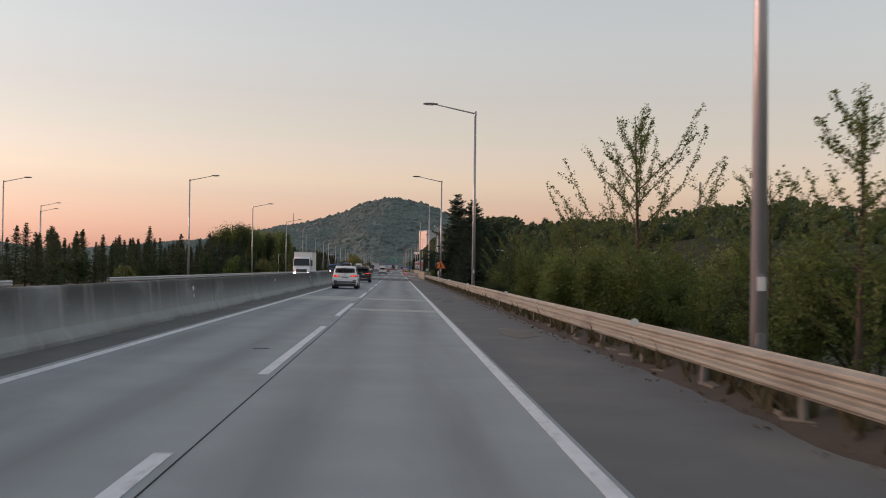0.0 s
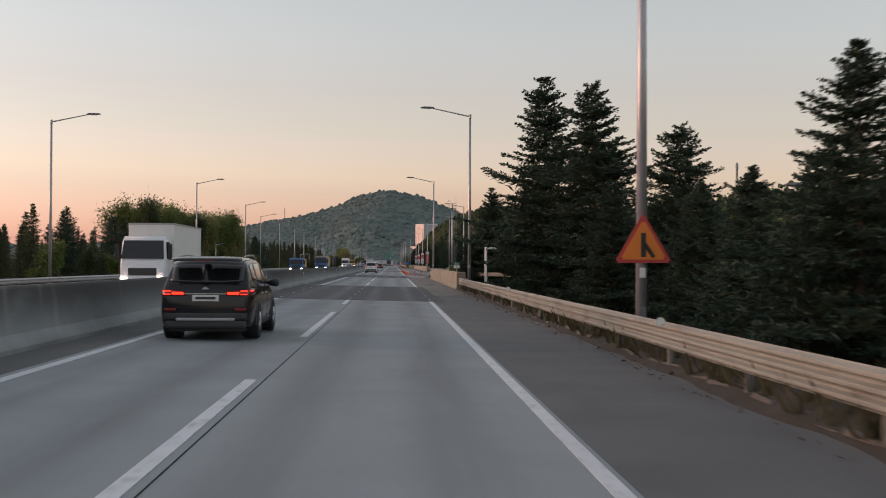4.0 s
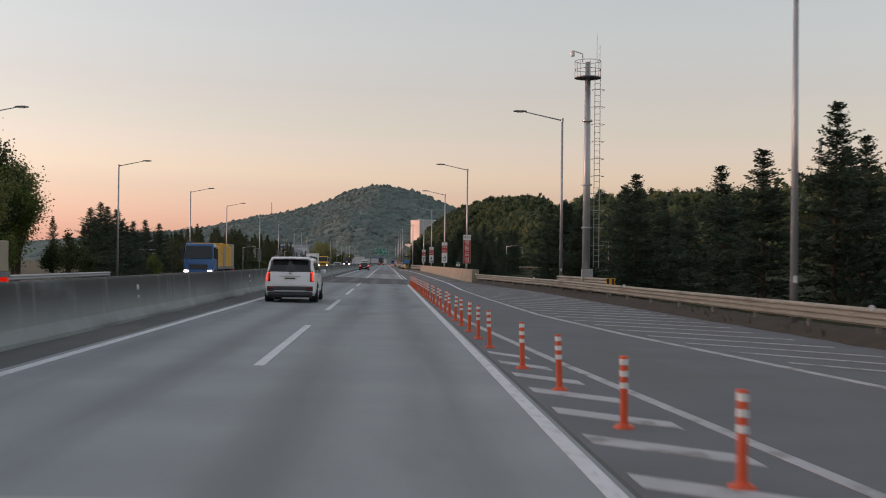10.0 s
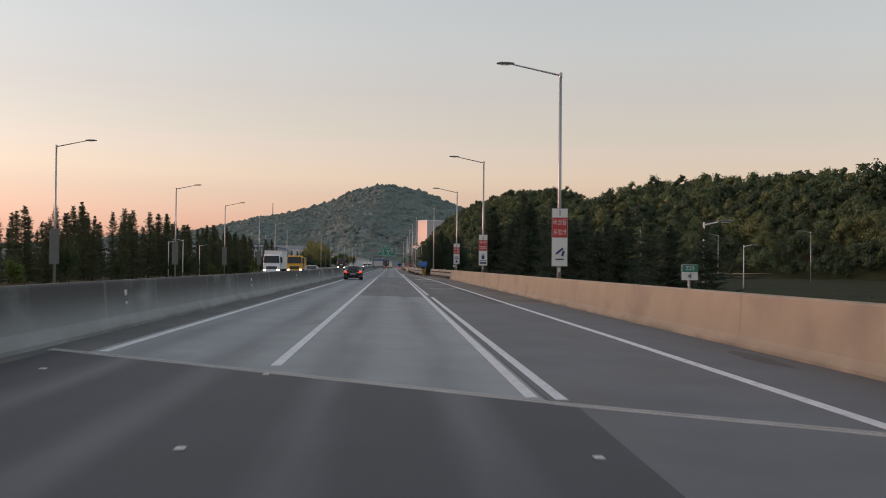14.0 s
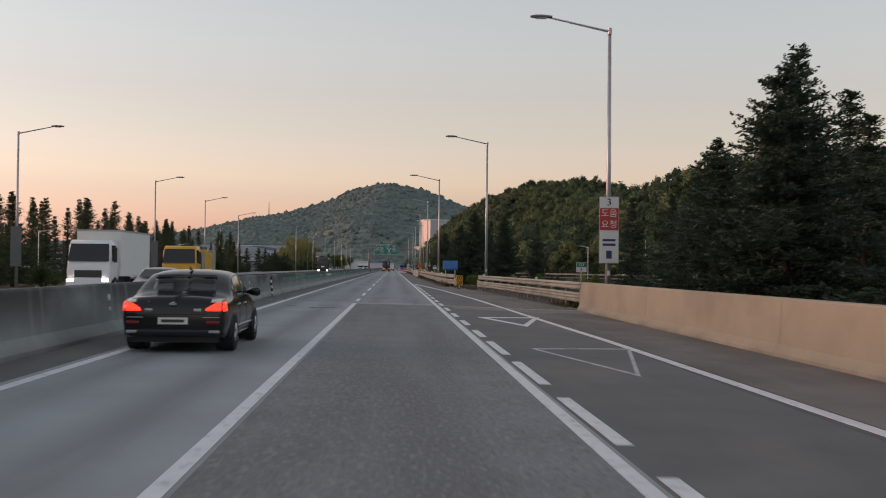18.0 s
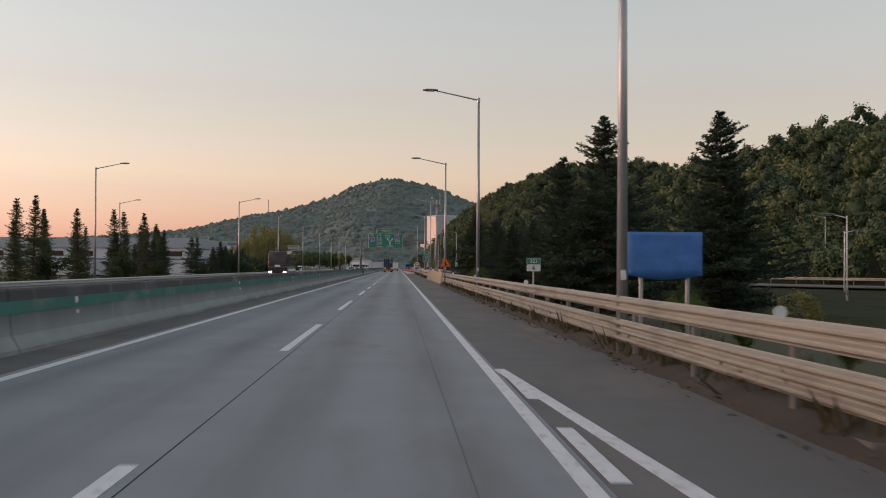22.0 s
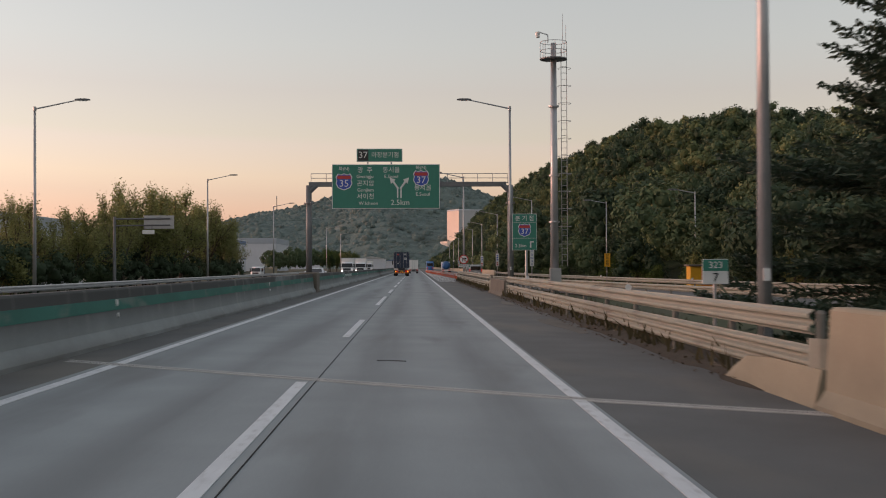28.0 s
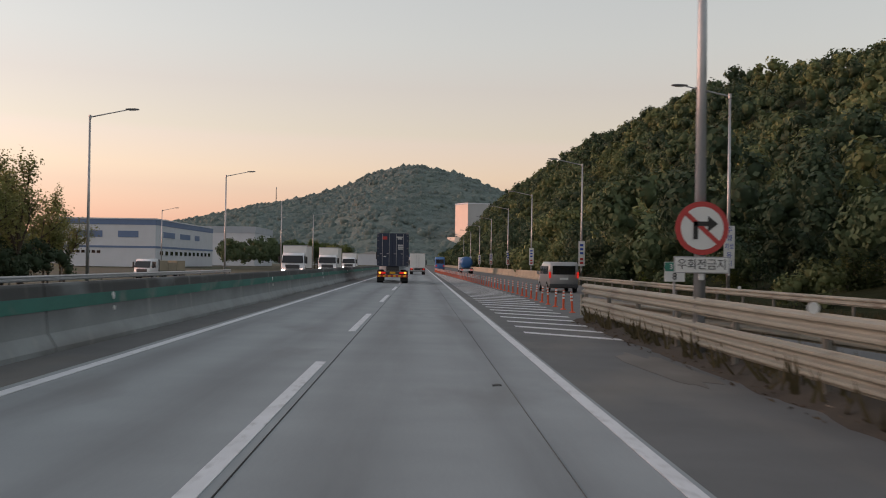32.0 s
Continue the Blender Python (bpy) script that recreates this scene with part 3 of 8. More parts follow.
# yield triangles painted on the merging lane
for y in (429.0, 448.0, 467.0, 482.0):
    bm = bmesh.new()
    tri = [(2.75, y), (4.9, y + 0.25), (3.75, y - 6.0)]
    hole = 0.74 if y > 480 else 0.9
    cx, cy = sum(p[0] for p in tri) / 3, sum(p[1] for p in tri) / 3
    for i in range(3):
        p, q = tri[i], tri[(i + 1) % 3]
        pi, qi = [(cx + (u - cx) * hole, cy + (w - cy) * hole) for u, w in (p, q)]
        top = [bm.verts.new((u, w, flat_z(u) + 0.009)) for u, w in (p, q, qi, pi)]
        bm.faces.new(top)
    bmesh.ops.recalc_face_normals(bm, faces=bm.faces)
    ext = bmesh.ops.extrude_face_region(bm, geom=list(bm.faces))
    bmesh.ops.translate(bm, vec=(0, 0, -0.008), verts=[v for v in ext["geom"] if isinstance(v, bmesh.types.BMVert)])
    tagged(part("yield_triangle", bm, M_PAINT if y > 480 else M_PAINT_OLD), "white painted give-way triangle on the merging lane", "road marking", kind="structure")
# expansion joints
def joint(points, wide, mat=M_JOINT, label="pale concrete expansion joint across the road", lift=0.0105):
    """A thin slab across the road through points of (x, y)."""
    bm = bmesh.new()
    rows = []
    for x, y in points:
        z = (road_z(x) if x < 1.95 else flat_z(x)) + lift
        rows.append([bm.verts.new((x, y - wide / 2, z)), bm.verts.new((x, y + wide / 2, z)), bm.verts.new((x, y + wide / 2, z - 0.01)), bm.verts.new((x, y - wide / 2, z - 0.01))])
    for r, q in zip(rows, rows[1:]):
        for i in range(4):
            bm.faces.new((r[i], r[(i + 1) % 4], q[(i + 1) % 4], q[i]))
    bmesh.ops.recalc_face_normals(bm, faces=bm.faces)
    return tagged(part("expansion_joint", bm, mat), label, "road joint", kind="structure")


for y in (179.3, 226.7, 254.0, 331.5, 651.0):
    joint([(-6.0, y), (1.9, y)], 0.22)
for line in ([(-5.9, 365.0), (1.93, 358.9), (1.97, 358.85), (7.4, 354.6)], [(-5.9, 495.3), (1.9, 493.6), (1.94, 493.55), (1.98, 493.5), (5.5, 490.2), (7.6, 489.2)], [(-5.9, 703.6), (-1.7, 701.1), (1.6, 699.2), (1.93, 699.0), (1.97, 698.98), (4.4, 697.6)]):
    joint(line, 0.32)
    joint([(x, y) for x, y in line], 0.03, M_SEAM, "dark gap of the expansion joint", 0.0125)
joint([(2.4, 491.6), (5.5, 488.4), (7.5, 487.2)], 3.2, M_CONCRETE_SHOULDER, "pale dusty concrete apron beside the expansion joint", 0.006)
MERGE_LINE = [(396, 5.3), (420, 5.2), (470, 4.95), (505, 4.35), (527, 3.6), (545, 2.85)]
strip("road_shoulder", lambda y: lerp_table(y, MERGE_LINE) + 0.12, lambda y: max(lerp_table(y, RIGHT_EDGE) - 0.02, lerp_table(y, MERGE_LINE) + 0.6), M_DUSTY, "pale dusty margin beside the merging lane", y0=396.0, y1=545.0, step=8, lift=0.005, zf=flat_z)
# short cracks and spalled spots in the lanes
for x0, y0, x1, y1, w in ((-4.25, 488.0, -3.85, 488.1, 0.10), (-3.3, 486.8, -2.75, 487.0, 0.09), (-2.8, 487.5, -2.35, 487.4, 0.07), (0.35, 181.6, 0.8, 181.75, 0.03), (-2.6, 22.0, -2.3, 22.1, 0.06), (0.9, 629.0, 1.02, 629.05, 0.16), (0.75, 797.0, 0.88, 797.1, 0.18), (-0.9, 704.5, -0.4, 704.4, 0.12), (-0.3, 600.4, -0.16, 600.5, 0.1)):
    joint([(x0, y0), ((x0 + x1) / 2, (y0 + y1) / 2 + 0.06), (x1, y1)], w, M_SEAM, "short dark crack in the concrete lane", 0.0065)
def blotch(x, y, rx, ry, mat, label, seed, lift=0.0075):
    """A ragged thin patch on the shoulder."""
    bm = bmesh.new()
    ring_pts = []
    for k in range(22):
        a = 6.2832 * k / 22
        f = 0.72 + 0.5 * noise.noise(Vector((math.cos(a) * 1.6, math.sin(a) * 1.6, seed * 3.7)))
        u = x + rx * f * math.cos(a)
        ring_pts.append((u, y + ry * f * math.sin(a), (road_z(u) if u < 1.95 else flat_z(u)) + lift))
    top = [bm.verts.new(p) for p in ring_pts]
    low = [bm.verts.new((p[0], p[1], p[2] - 0.006)) for p in ring_pts]
    bm.faces.new(top)
    for k in range(22):
        bm.faces.new((top[k], low[k], low[(k + 1) % 22], top[(k + 1) % 22]))
    bmesh.ops.recalc_face_normals(bm, faces=bm.faces)
    return tagged(part("road_blotch", bm, mat), label, "road patch", kind="structure")


for k, (x, y, rx, ry) in enumerate(((2.75, 58.2, 0.45, 1.9), (3.05, 61.6, 0.32, 1.1), (2.45, 63.5, 0.25, 1.3), (2.95, 187.4, 0.5, 0.9), (3.3, 191.0, 0.45, 0.6), (2.7, 197.5, 0.35, 0.8), (3.6, 203.4, 0.4, 0.7), (3.2, 210.0, 0.5, 0.8), (6.6, 352.0, 0.5, 3.4), (7.1, 357.5, 0.35, 3.0), (6.9, 366.0, 0.3, 2.4))):
    blotch(x, y, rx, ry, M_MERGE, "dark worn patch of bare asphalt on the shoulder", k + 1)
for k, (x, y, rx, ry) in enumerate(((3.4, 30.0, 0.6, 3.5), (3.8, 66.0, 0.5, 5.0), (3.9, 100.0, 0.45, 6.0), (3.9, 570.0, 0.4, 5.0), (4.0, 596.0, 0.35, 6.0), (3.9, 622.0, 0.4, 5.0), (3.9, 718.0, 0.4, 5.0), (3.9, 736.0, 0.4, 4.0), (3.9, 778.0, 0.4, 6.0), (3.8, 800.0, 0.5, 5.0), (6.5, 440.0, 0.7, 7.0), (6.4, 470.0, 0.8, 7.0))):
    blotch(x, y, rx, ry, M_DUSTY, "pale dust drifted over the shoulder", k + 31, 0.0085)
# cat's eyes
stud_mesh = bpy.data.meshes.new("stud")
bm = boxes((-0.045, 0.045, -0.045, 0.045, 0, 0.02), bevel=0.008)
bm.to_mesh(stud_mesh)
bm.free()
stud_mesh.materials.append(M_WHITE)
for x in (-1.8, 1.8, -4.95):
    for y in [150.5 + 6.4 * k for k in range(5)] + [230 + 6.2 * k for k in range(4)] + [335 + 6.6 * k for k in range(5)]:
        s = new("road_stud", stud_mesh)
        s.location = (x, y, road_z(x) + 0.006)
        tagged(s, "small white reflective road stud on dark asphalt", "road stud", "road studs")

# ---- median barrier ----
SECTION = [(-0.33, 0.0), (-0.33, 0.08), (-0.19, 0.30), (-0.115, 1.06), (-0.09, 1.10), (0.09, 1.10), (0.115, 1.06), (0.19, 0.30), (0.33, 0.08), (0.33, 0.0)]
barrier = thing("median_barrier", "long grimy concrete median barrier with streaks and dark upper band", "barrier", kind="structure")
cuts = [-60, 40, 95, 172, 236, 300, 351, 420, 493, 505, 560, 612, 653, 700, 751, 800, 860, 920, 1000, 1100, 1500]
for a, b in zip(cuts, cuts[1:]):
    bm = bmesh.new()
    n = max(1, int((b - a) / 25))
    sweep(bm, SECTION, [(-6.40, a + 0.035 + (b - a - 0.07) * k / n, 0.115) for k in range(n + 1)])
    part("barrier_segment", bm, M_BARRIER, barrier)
bm = bmesh.new()
sweep(bm, [(0.134, 0.885), (0.156, 0.665), (0.162, 0.665), (0.14, 0.885)], [(-6.40, 507 + 12 * k, 0.115) for k in range(82)])
part("painted_band", bm, M_GREEN_BAND, barrier, "green painted band along the barrier face")
for y0, pace in ((548.5, 0.95), (782.0, 1.2)):
    for k in range(9):
        bm = bmesh.new()
        v = [bm.verts.new(p) for p in ((-6.40 + 0.162, y0 + k * pace, 0.79), (-6.40 + 0.162, y0 + (k + 0.5) * pace, 0.79), (-6.40 + 0.145, y0 + (k + 1.0) * pace, 0.99), (-6.40 + 0.145, y0 + (k + 0.5) * pace, 0.99))]
        bm.faces.new(v)
        ext = bmesh.ops.extrude_face_region(bm, geom=list(bm.faces))
        bmesh.ops.translate(bm, vec=(-0.012, 0, 0), verts=[w for w in ext["geom"] if isinstance(w, bmesh.types.BMVert)])
        bmesh.ops.recalc_face_normals(bm, faces=bm.faces)
        part("stripe", bm, M_WHITE, barrier, "white diagonal warning stripe")
# striped marker where the barrier changes
mk = thing("barrier_marker", "bent black and white striped marker on the median barrier", "marker post", (-6.10, 499.5, 0.12))
for k in range(7):
    part("stripe", rods(((0.03 * math.sin(k * 0.9), 0, 0.14 * k), (0.03 * math.sin((k + 1) * 0.9), 0, 0.14 * (k + 1)), 0.05), n=10), M_BLACK if k % 2 == 0 else M_WHITE, mk)
# round reflectors on the barrier
bm = rods(((0, 0, 0), (0.03, 0, 0), 0.075, 0.07), n=14)
disc_mesh = bpy.data.meshes.new("reflector")
bm.to_mesh(disc_mesh)
bm.free()
disc_mesh.materials.append(M_WHITE)
for y in range(12, 1000, 24):
    for z, s in ((0.92, 1.0), (0.68, 0.6)):
        o = new("reflector", disc_mesh)
        o.parent = barrier
        o.location, o.scale = (-6.40 + (0.14 if z > 0.8 else 0.165), y, z), (1, s, s)

# ---- guard rails ----
def corrugated(height, waves):
    """Section of a pressed steel beam: rounded ridges towards the traffic, 8 mm thick."""
    front = []
    for k in range(waves):
        c = height * ((k + 0.5) / waves - 0.5)
        s = height / waves
        front += [(-0.018, c - 0.5 * s), (-0.028, c - 0.36 * s), (-0.082, c - 0.17 * s), (-0.086, c), (-0.082, c + 0.17 * s), (-0.028, c + 0.36 * s)]
    front.append((-0.018, height / 2))
    return front + [(u + 0.009, w) for u, w in reversed(front)]


W_BEAM, THRIE = corrugated(0.31, 2), corrugated(0.42, 3)
POST_MESH = bpy.data.meshes.new("post")
bm = rods(((0, 0, -0.5), (0, 0, 0.80), 0.06), n=10)
rod(bm, (0, 0, 0.80), (0, 0, 0.83), 0.066, 0.045, n=10)
bm.to_mesh(POST_MESH)
bm.free()
POST_MESH.materials.append(M_POST)
CAP_MESH = disc_mesh


def along(line, d):
    """Point and heading at distance d along a polyline."""
    for (ax, ay), (bx, by) in zip(line, line[1:]):
        n = math.hypot(bx - ax, by - ay)
        if d <= n:
            return ax + (bx - ax) * d / n, ay + (by - ay) * d / n, math.atan2(-(bx - ax), by - ay)
        d -= n
    return (*line[-1], math.atan2(-(line[-1][0] - line[-2][0]), line[-1][1] - line[-2][1]))


def guard_rail(line, heights=((0.56, 3),), z=-0.05, spacing=4.0, label="cream-painted steel guard rail on round posts", mat=M_RAIL, reflectors=True, side=1, flared=False):
    """Corrugated beams on posts along a line of (x, y). side: 1 faces left, -1 faces right."""
    rail = thing("guard_rail", label, "guard rail", (0, 0, 0), group="guard rails")
    length = sum(math.hypot(b[0] - a[0], b[1] - a[1]) for a, b in zip(line, line[1:]))
    pieces = max(1, round(length / 16))
    top = max(h + 0.16 for h, waves in heights)
    for h, waves in heights:
        for k in range(pieces):
            pts = [along(line, length * (k + u / 4) / pieces) for u in range(5)]
            bm = bmesh.new()
            sweep(bm, [(u * side, w) for u, w in (THRIE if waves == 3 else W_BEAM)], [(x, y, z + h + (0.004 if k % 2 else 0)) for x, y, _ in pts])
            part("beam", bm, mat, rail)
    n = max(2, round(length / spacing))
    for k in range(n + 1):
        x, y, a = along(line, length * k / n)
        p = new("post", POST_MESH)
        p.parent = rail
        p.matrix_basis = pose(x + math.cos(a) * 0.07 * side, y + math.sin(a) * 0.07 * side, z - 0.02, 0, 0, 0) @ Matrix.Diagonal((1, 1, (top + 0.0) / 0.83, 1))
        if reflectors and k % 6 == 3:
            r = new("reflector", CAP_MESH)
            r.parent = rail
            r.matrix_basis = pose(x - 0.10 * side, y, z + top + 0.05, 0, 0, 90)
    if flared:
        for d in (0.0, length):
            x, y, a = along(line, d)
            sgn = -1 if d == 0 else 1
            bm = bmesh.new()
            pts = [(0.0, 0.0), (-0.02 * side, 0.12), (0.05 * side, 0.26), (0.16 * side, 0.36)]
            h = heights[0][0]
            loft(bm, [[(x + u + e * side, y + sgn * v, z + h + w) for e, w in ((-0.09, -0.31), (-0.09, 0.31), (-0.075, 0.31), (-0.075, -0.31))] for u, v in pts])
            part("end_plate", bm, mat, rail, "flared steel end plate")
    return rail


TWO = ((0.49, 3), (0.985, 2))
guard_rail([(4.5, -40), (4.5, 172.6)], ((0.56, 3),))
guard_rail([(4.6, 228.2), (4.75, 239.5)], ((0.56, 3),), reflectors=False)
guard_rail([(4.75, 239.5), (5.6, 238.2), (12, 222), (22, 200)], ((0.56, 3),), reflectors=False, label="cream guard rail turning away along the slip road")
guard_rail([(26, 214), (15.2, 237), (12.9, 253), (11.3, 268), (10.2, 315), (8.3, 340), (7.95, 344)], ((0.56, 3),))
guard_rail([(11.25, 303), (10.55, 315)], ((0.86, 2),), label="short cream guard rail guarding the camera mast", reflectors=False)
guard_rail([(7.75, 490.6), (7.38, 505), (6.9, 518), (6.42, 529.8)], TWO, label="two-tier cream guard rail after the parapet", flared=True)
guard_rail([(5.2, 540.8), (4.75, 548), (4.6, 560), (4.6, 646.5)], TWO, label="two-tier cream guard rail beside the shoulder", flared=True)
guard_rail([(4.6, 698.6), (4.68, 745.0)], TWO, label="two-tier cream guard rail beside the shoulder", flared=True)
guard_rail([(4.7, 758.9), (4.75, 816)], TWO, label="two-tier cream guard rail ending at the painted nose", flared=True)
guard_rail([(4.75, 816), (5.2, 812), (7.6, 790), (9.6, 765), (13, 735), (22, 690)], ((0.58, 2),), label="cream guard rail along the inner side of the slip road", side=-1, reflectors=False)
guard_rail([(86, 594), (66, 631), (46.5, 666), (32, 697), (23.4, 724), (19, 751), (16.2, 781), (14.6, 811), (13.8, 841), (13.6, 880)], ((0.58, 2),), label="cream guard rail on the outer side of the slip road")
guard_rail([(-19.9, -40), (-19.9, 60)], ((0.58, 2),), z=0.0, label="pale guard rail beyond the opposite carriageway", mat=M_STEEL, side=-1, reflectors=False, spacing=8)
guard_rail([(-19.9, 80), (-19.9, 330)], ((0.58, 2),), z=0.0, label="pale guard rail beyond the opposite carriageway", mat=M_STEEL, side=-1, reflectors=False, spacing=8)
guard_rail([(-19.9, 520), (-19.9, 900)], ((0.58, 2),), z=0.0, label="pale guard rail beyond the opposite carriageway", mat=M_STEEL, side=-1, reflectors=False, spacing=8)


# ---- concrete parapets ----
def parapet(line, height, mat, label, z=-0.06, seam=12.0, posts=True):
    wall = thing("parapet_wall", label, "parapet", kind="structure")
    length = sum(math.hypot(b[0] - a[0], b[1] - a[1]) for a, b in zip(line, line[1:]))
    n = max(1, round(length / seam))
    sec = [(-0.22, 0.0), (-0.22, 0.07), (-0.10, 0.24), (-0.04, height - 0.04), (0.0, height), (0.22, height), (0.24, height - 0.03), (0.24, 0.0)]
    for k in range(n):
        pts = [along(line, length * (k + u / 3) / n + (0.012 if u == 0 else -0.012 if u == 3 else 0)) for u in range(4)]
        bm = bmesh.new()
        sweep(bm, sec, [(x, y, z) for x, y, _ in pts])
        part("wall_panel", bm, mat, wall)
    return wall


parapet([(4.5, 174.4), (4.5, 227.0)], 1.15, M_PARAPET, "tan painted concrete parapet with stained foot")
parapet([(7.72, 345.6), (7.62, 489.6)], 1.16, M_PARAPET, "long tan painted concrete parapet beside the merging lane")
parapet([(4.55, 648.2), (4.6, 698.0)], 1.2, M_PARAPET, "weathered tan concrete parapet", seam=10)
parapet([(4.62, 746.2), (4.66, 757.7)], 0.92, M_OLD_CONCRETE, "short grey-brown precast concrete barrier", seam=12.5)
parapet([(13.6, 882), (13.2, 1000), (13.0, 1500)], 1.0, M_PARAPET, "tan concrete parapet along the slip road", seam=30)
for x, y in ((4.5, 173.6), (7.72, 344.8)):
    t = thing("parapet_end_block", "broken tan concrete end block of the parapet", "concrete block", (x + 0.1, y, -0.06))
    part("block", boxes((-0.30, 0.30, -0.75, 0.75, 0, 1.16), bevel=0.05), M_PARAPET, t)
t = thing("concrete_apron", "low sloping tan concrete foot under the rail end", "concrete block", (4.56, 698.1, -0.06))
part("block", loft(bmesh.new(), [[(-0.16, y, 0), (0.3, y, 0), (0.3, y, z), (-0.06, y, z)] for y, z in ((0, 0.46), (1.8, 0.46), (3.0, 0.40), (3.6, 0.22), (3.9, 0.04))]), M_PARAPET, t)

# ---- kerb stones and roadside dirt ----
kerb_meshes = []
rng = random.Random(5)
for k in range(5):
    bm = boxes((-0.11, 0.11, -0.44, 0.44, -0.1, 0.13))
    bmesh.ops.bevel(bm, geom=list(bm.edges), offset=0.035, segments=1, affect="EDGES")
    for v in bm.verts:
        v.co += Vector((rng.uniform(-0.02, 0.02), rng.uniform(-0.03, 0.03), rng.uniform(-0.025, 0.025)))
    me = bpy.data.meshes.new("kerb_stone")
    bm.to_mesh(me)
    bm.free()
    me.materials.append(M_KERB)
    kerb_meshes.append(me)
kerb = thing("kerb", "broken row of brown kerb stones under the guard rail", "kerb", kind="structure")
for a, b, x in ((2, 172, 4.62), (229, 238, 4.72), (549, 646, 4.72), (702, 747, 4.75), (764, 815, 4.8)):
    y = a
    while y < b:
        if rng.random() > 0.16:
            o = new("kerb_stone", kerb_meshes[rng.randrange(5)])
            o.parent = kerb
            o.matrix_basis = pose(x + rng.uniform(-0.05, 0.05), y, (-0.075 if y < 500 else -0.105) + rng.uniform(-0.05, 0.02), rng.uniform(-4, 4), rng.uniform(-6, 6), rng.uniform(-6, 6))
        y += 0.93
bm = bmesh.new()
for a, b, x0, x1 in ((-30, 173, 4.25, 6.2), (228, 240, 4.3, 6.2), (545, 647, 4.25, 6.4), (700, 749, 4.3, 6.4), (761, 816, 4.3, 6.4), (250, 349, 0, 0), (497, 545, 0, 0)):
    ys = [a + (b - a) * k / max(1, int((b - a) / 0.8)) for k in range(int((b - a) / 0.8) + 1)]
    rows = []
    for y in ys:
        if x1 == 0:
            e = lerp_table(y, RIGHT_EDGE)
            lo, hi = e - 0.5, e + 2.2
        else:
            lo, hi = x0, x1
        lo += 0.18 * noise.noise(Vector((y * 0.5, 3.1, 0)))
        rows.append([bm.verts.new((lo + (hi - lo) * u, y, h + 0.05 * noise.noise(Vector((lo * 3 + u * 9, y * 0.9, 1))))) for u, h in ((0, -0.075), (0.10, -0.005), (0.25, 0.10), (0.5, 0.17), (0.75, 0.02), (1.0, -0.5))])
    for r, q in zip(rows, rows[1:]):
        for i in range(5):
            bm.faces.new((r[i], r[i + 1], q[i + 1], q[i]))
tagged(part("verge_dirt", bm, M_DIRT, smooth=True), "brown dirt and litter bank under the guard rail", "dirt", kind="stuff")

# leaf litter and rubbish along the foot of the rails
r = np.random.default_rng(17)
bits = []
for a, b, x0, n in ((-10, 172, 4.15, 900), (229, 241, 4.3, 120), (492, 531, 6.6, 300), (532, 541, 5.2, 160), (545, 647, 4.2, 700), (701, 745, 4.25, 380), (759, 815, 4.3, 420)):
    y = r.uniform(a, b, n)
    if a == 492:
        x0 = np.interp(y, [490.6, 505, 518, 531], [7.4, 7.0, 6.5, 6.0])
    bits.append(np.stack([x0 + np.abs(r.normal(size=n)) * 0.28 - 0.16, y, np.zeros(n)], 1))
bits = np.concatenate(bits)
bits[:, 2] = -0.045 + 0.06 * np.clip((bits[:, 0] - 4.2) / 0.4, 0, 1) * (bits[:, 0] < 5)
u = r.normal(size=(len(bits), 3)) * np.array([1, 1, 0.25])
w = r.normal(size=(len(bits), 3)) * np.array([1, 1, 0.25])
u, w = u / np.linalg.norm(u, axis=1, keepdims=True), w / np.linalg.norm(w, axis=1, keepdims=True)
s = r.uniform(0.015, 0.055, len(bits))[:, None]
quads = np.stack([bits - u * s, bits - w * s * 0.7, bits + u * s, bits + w * s * 0.7 + np.array([0, 0, 0.02])], axis=1).reshape(-1, 3)
quads[:, 2] += 0.015
me = bpy.data.meshes.new("leaf_litter")
me.from_pydata(quads.tolist(), [], np.arange(len(quads)).reshape(-1, 4).tolist())
me.update()
tagged(hang("leaf_litter", me, M_LITTER), "brown leaf litter and scraps along the rail foot", "litter", kind="stuff")


# ---- mountains and wooded hill ----
RIDGE = [(-1500, 20), (-1100, 32), (-760, 44), (-433, 71), (-343, 90), (-280, 105), (-235, 110), (-176, 127), (-127, 141), (-86, 162), (-37, 175), (-5, 177), (58, 165), (107, 146), (155, 125), (260, 96), (420, 80), (700, 66), (1100, 50), (1500, 30)]


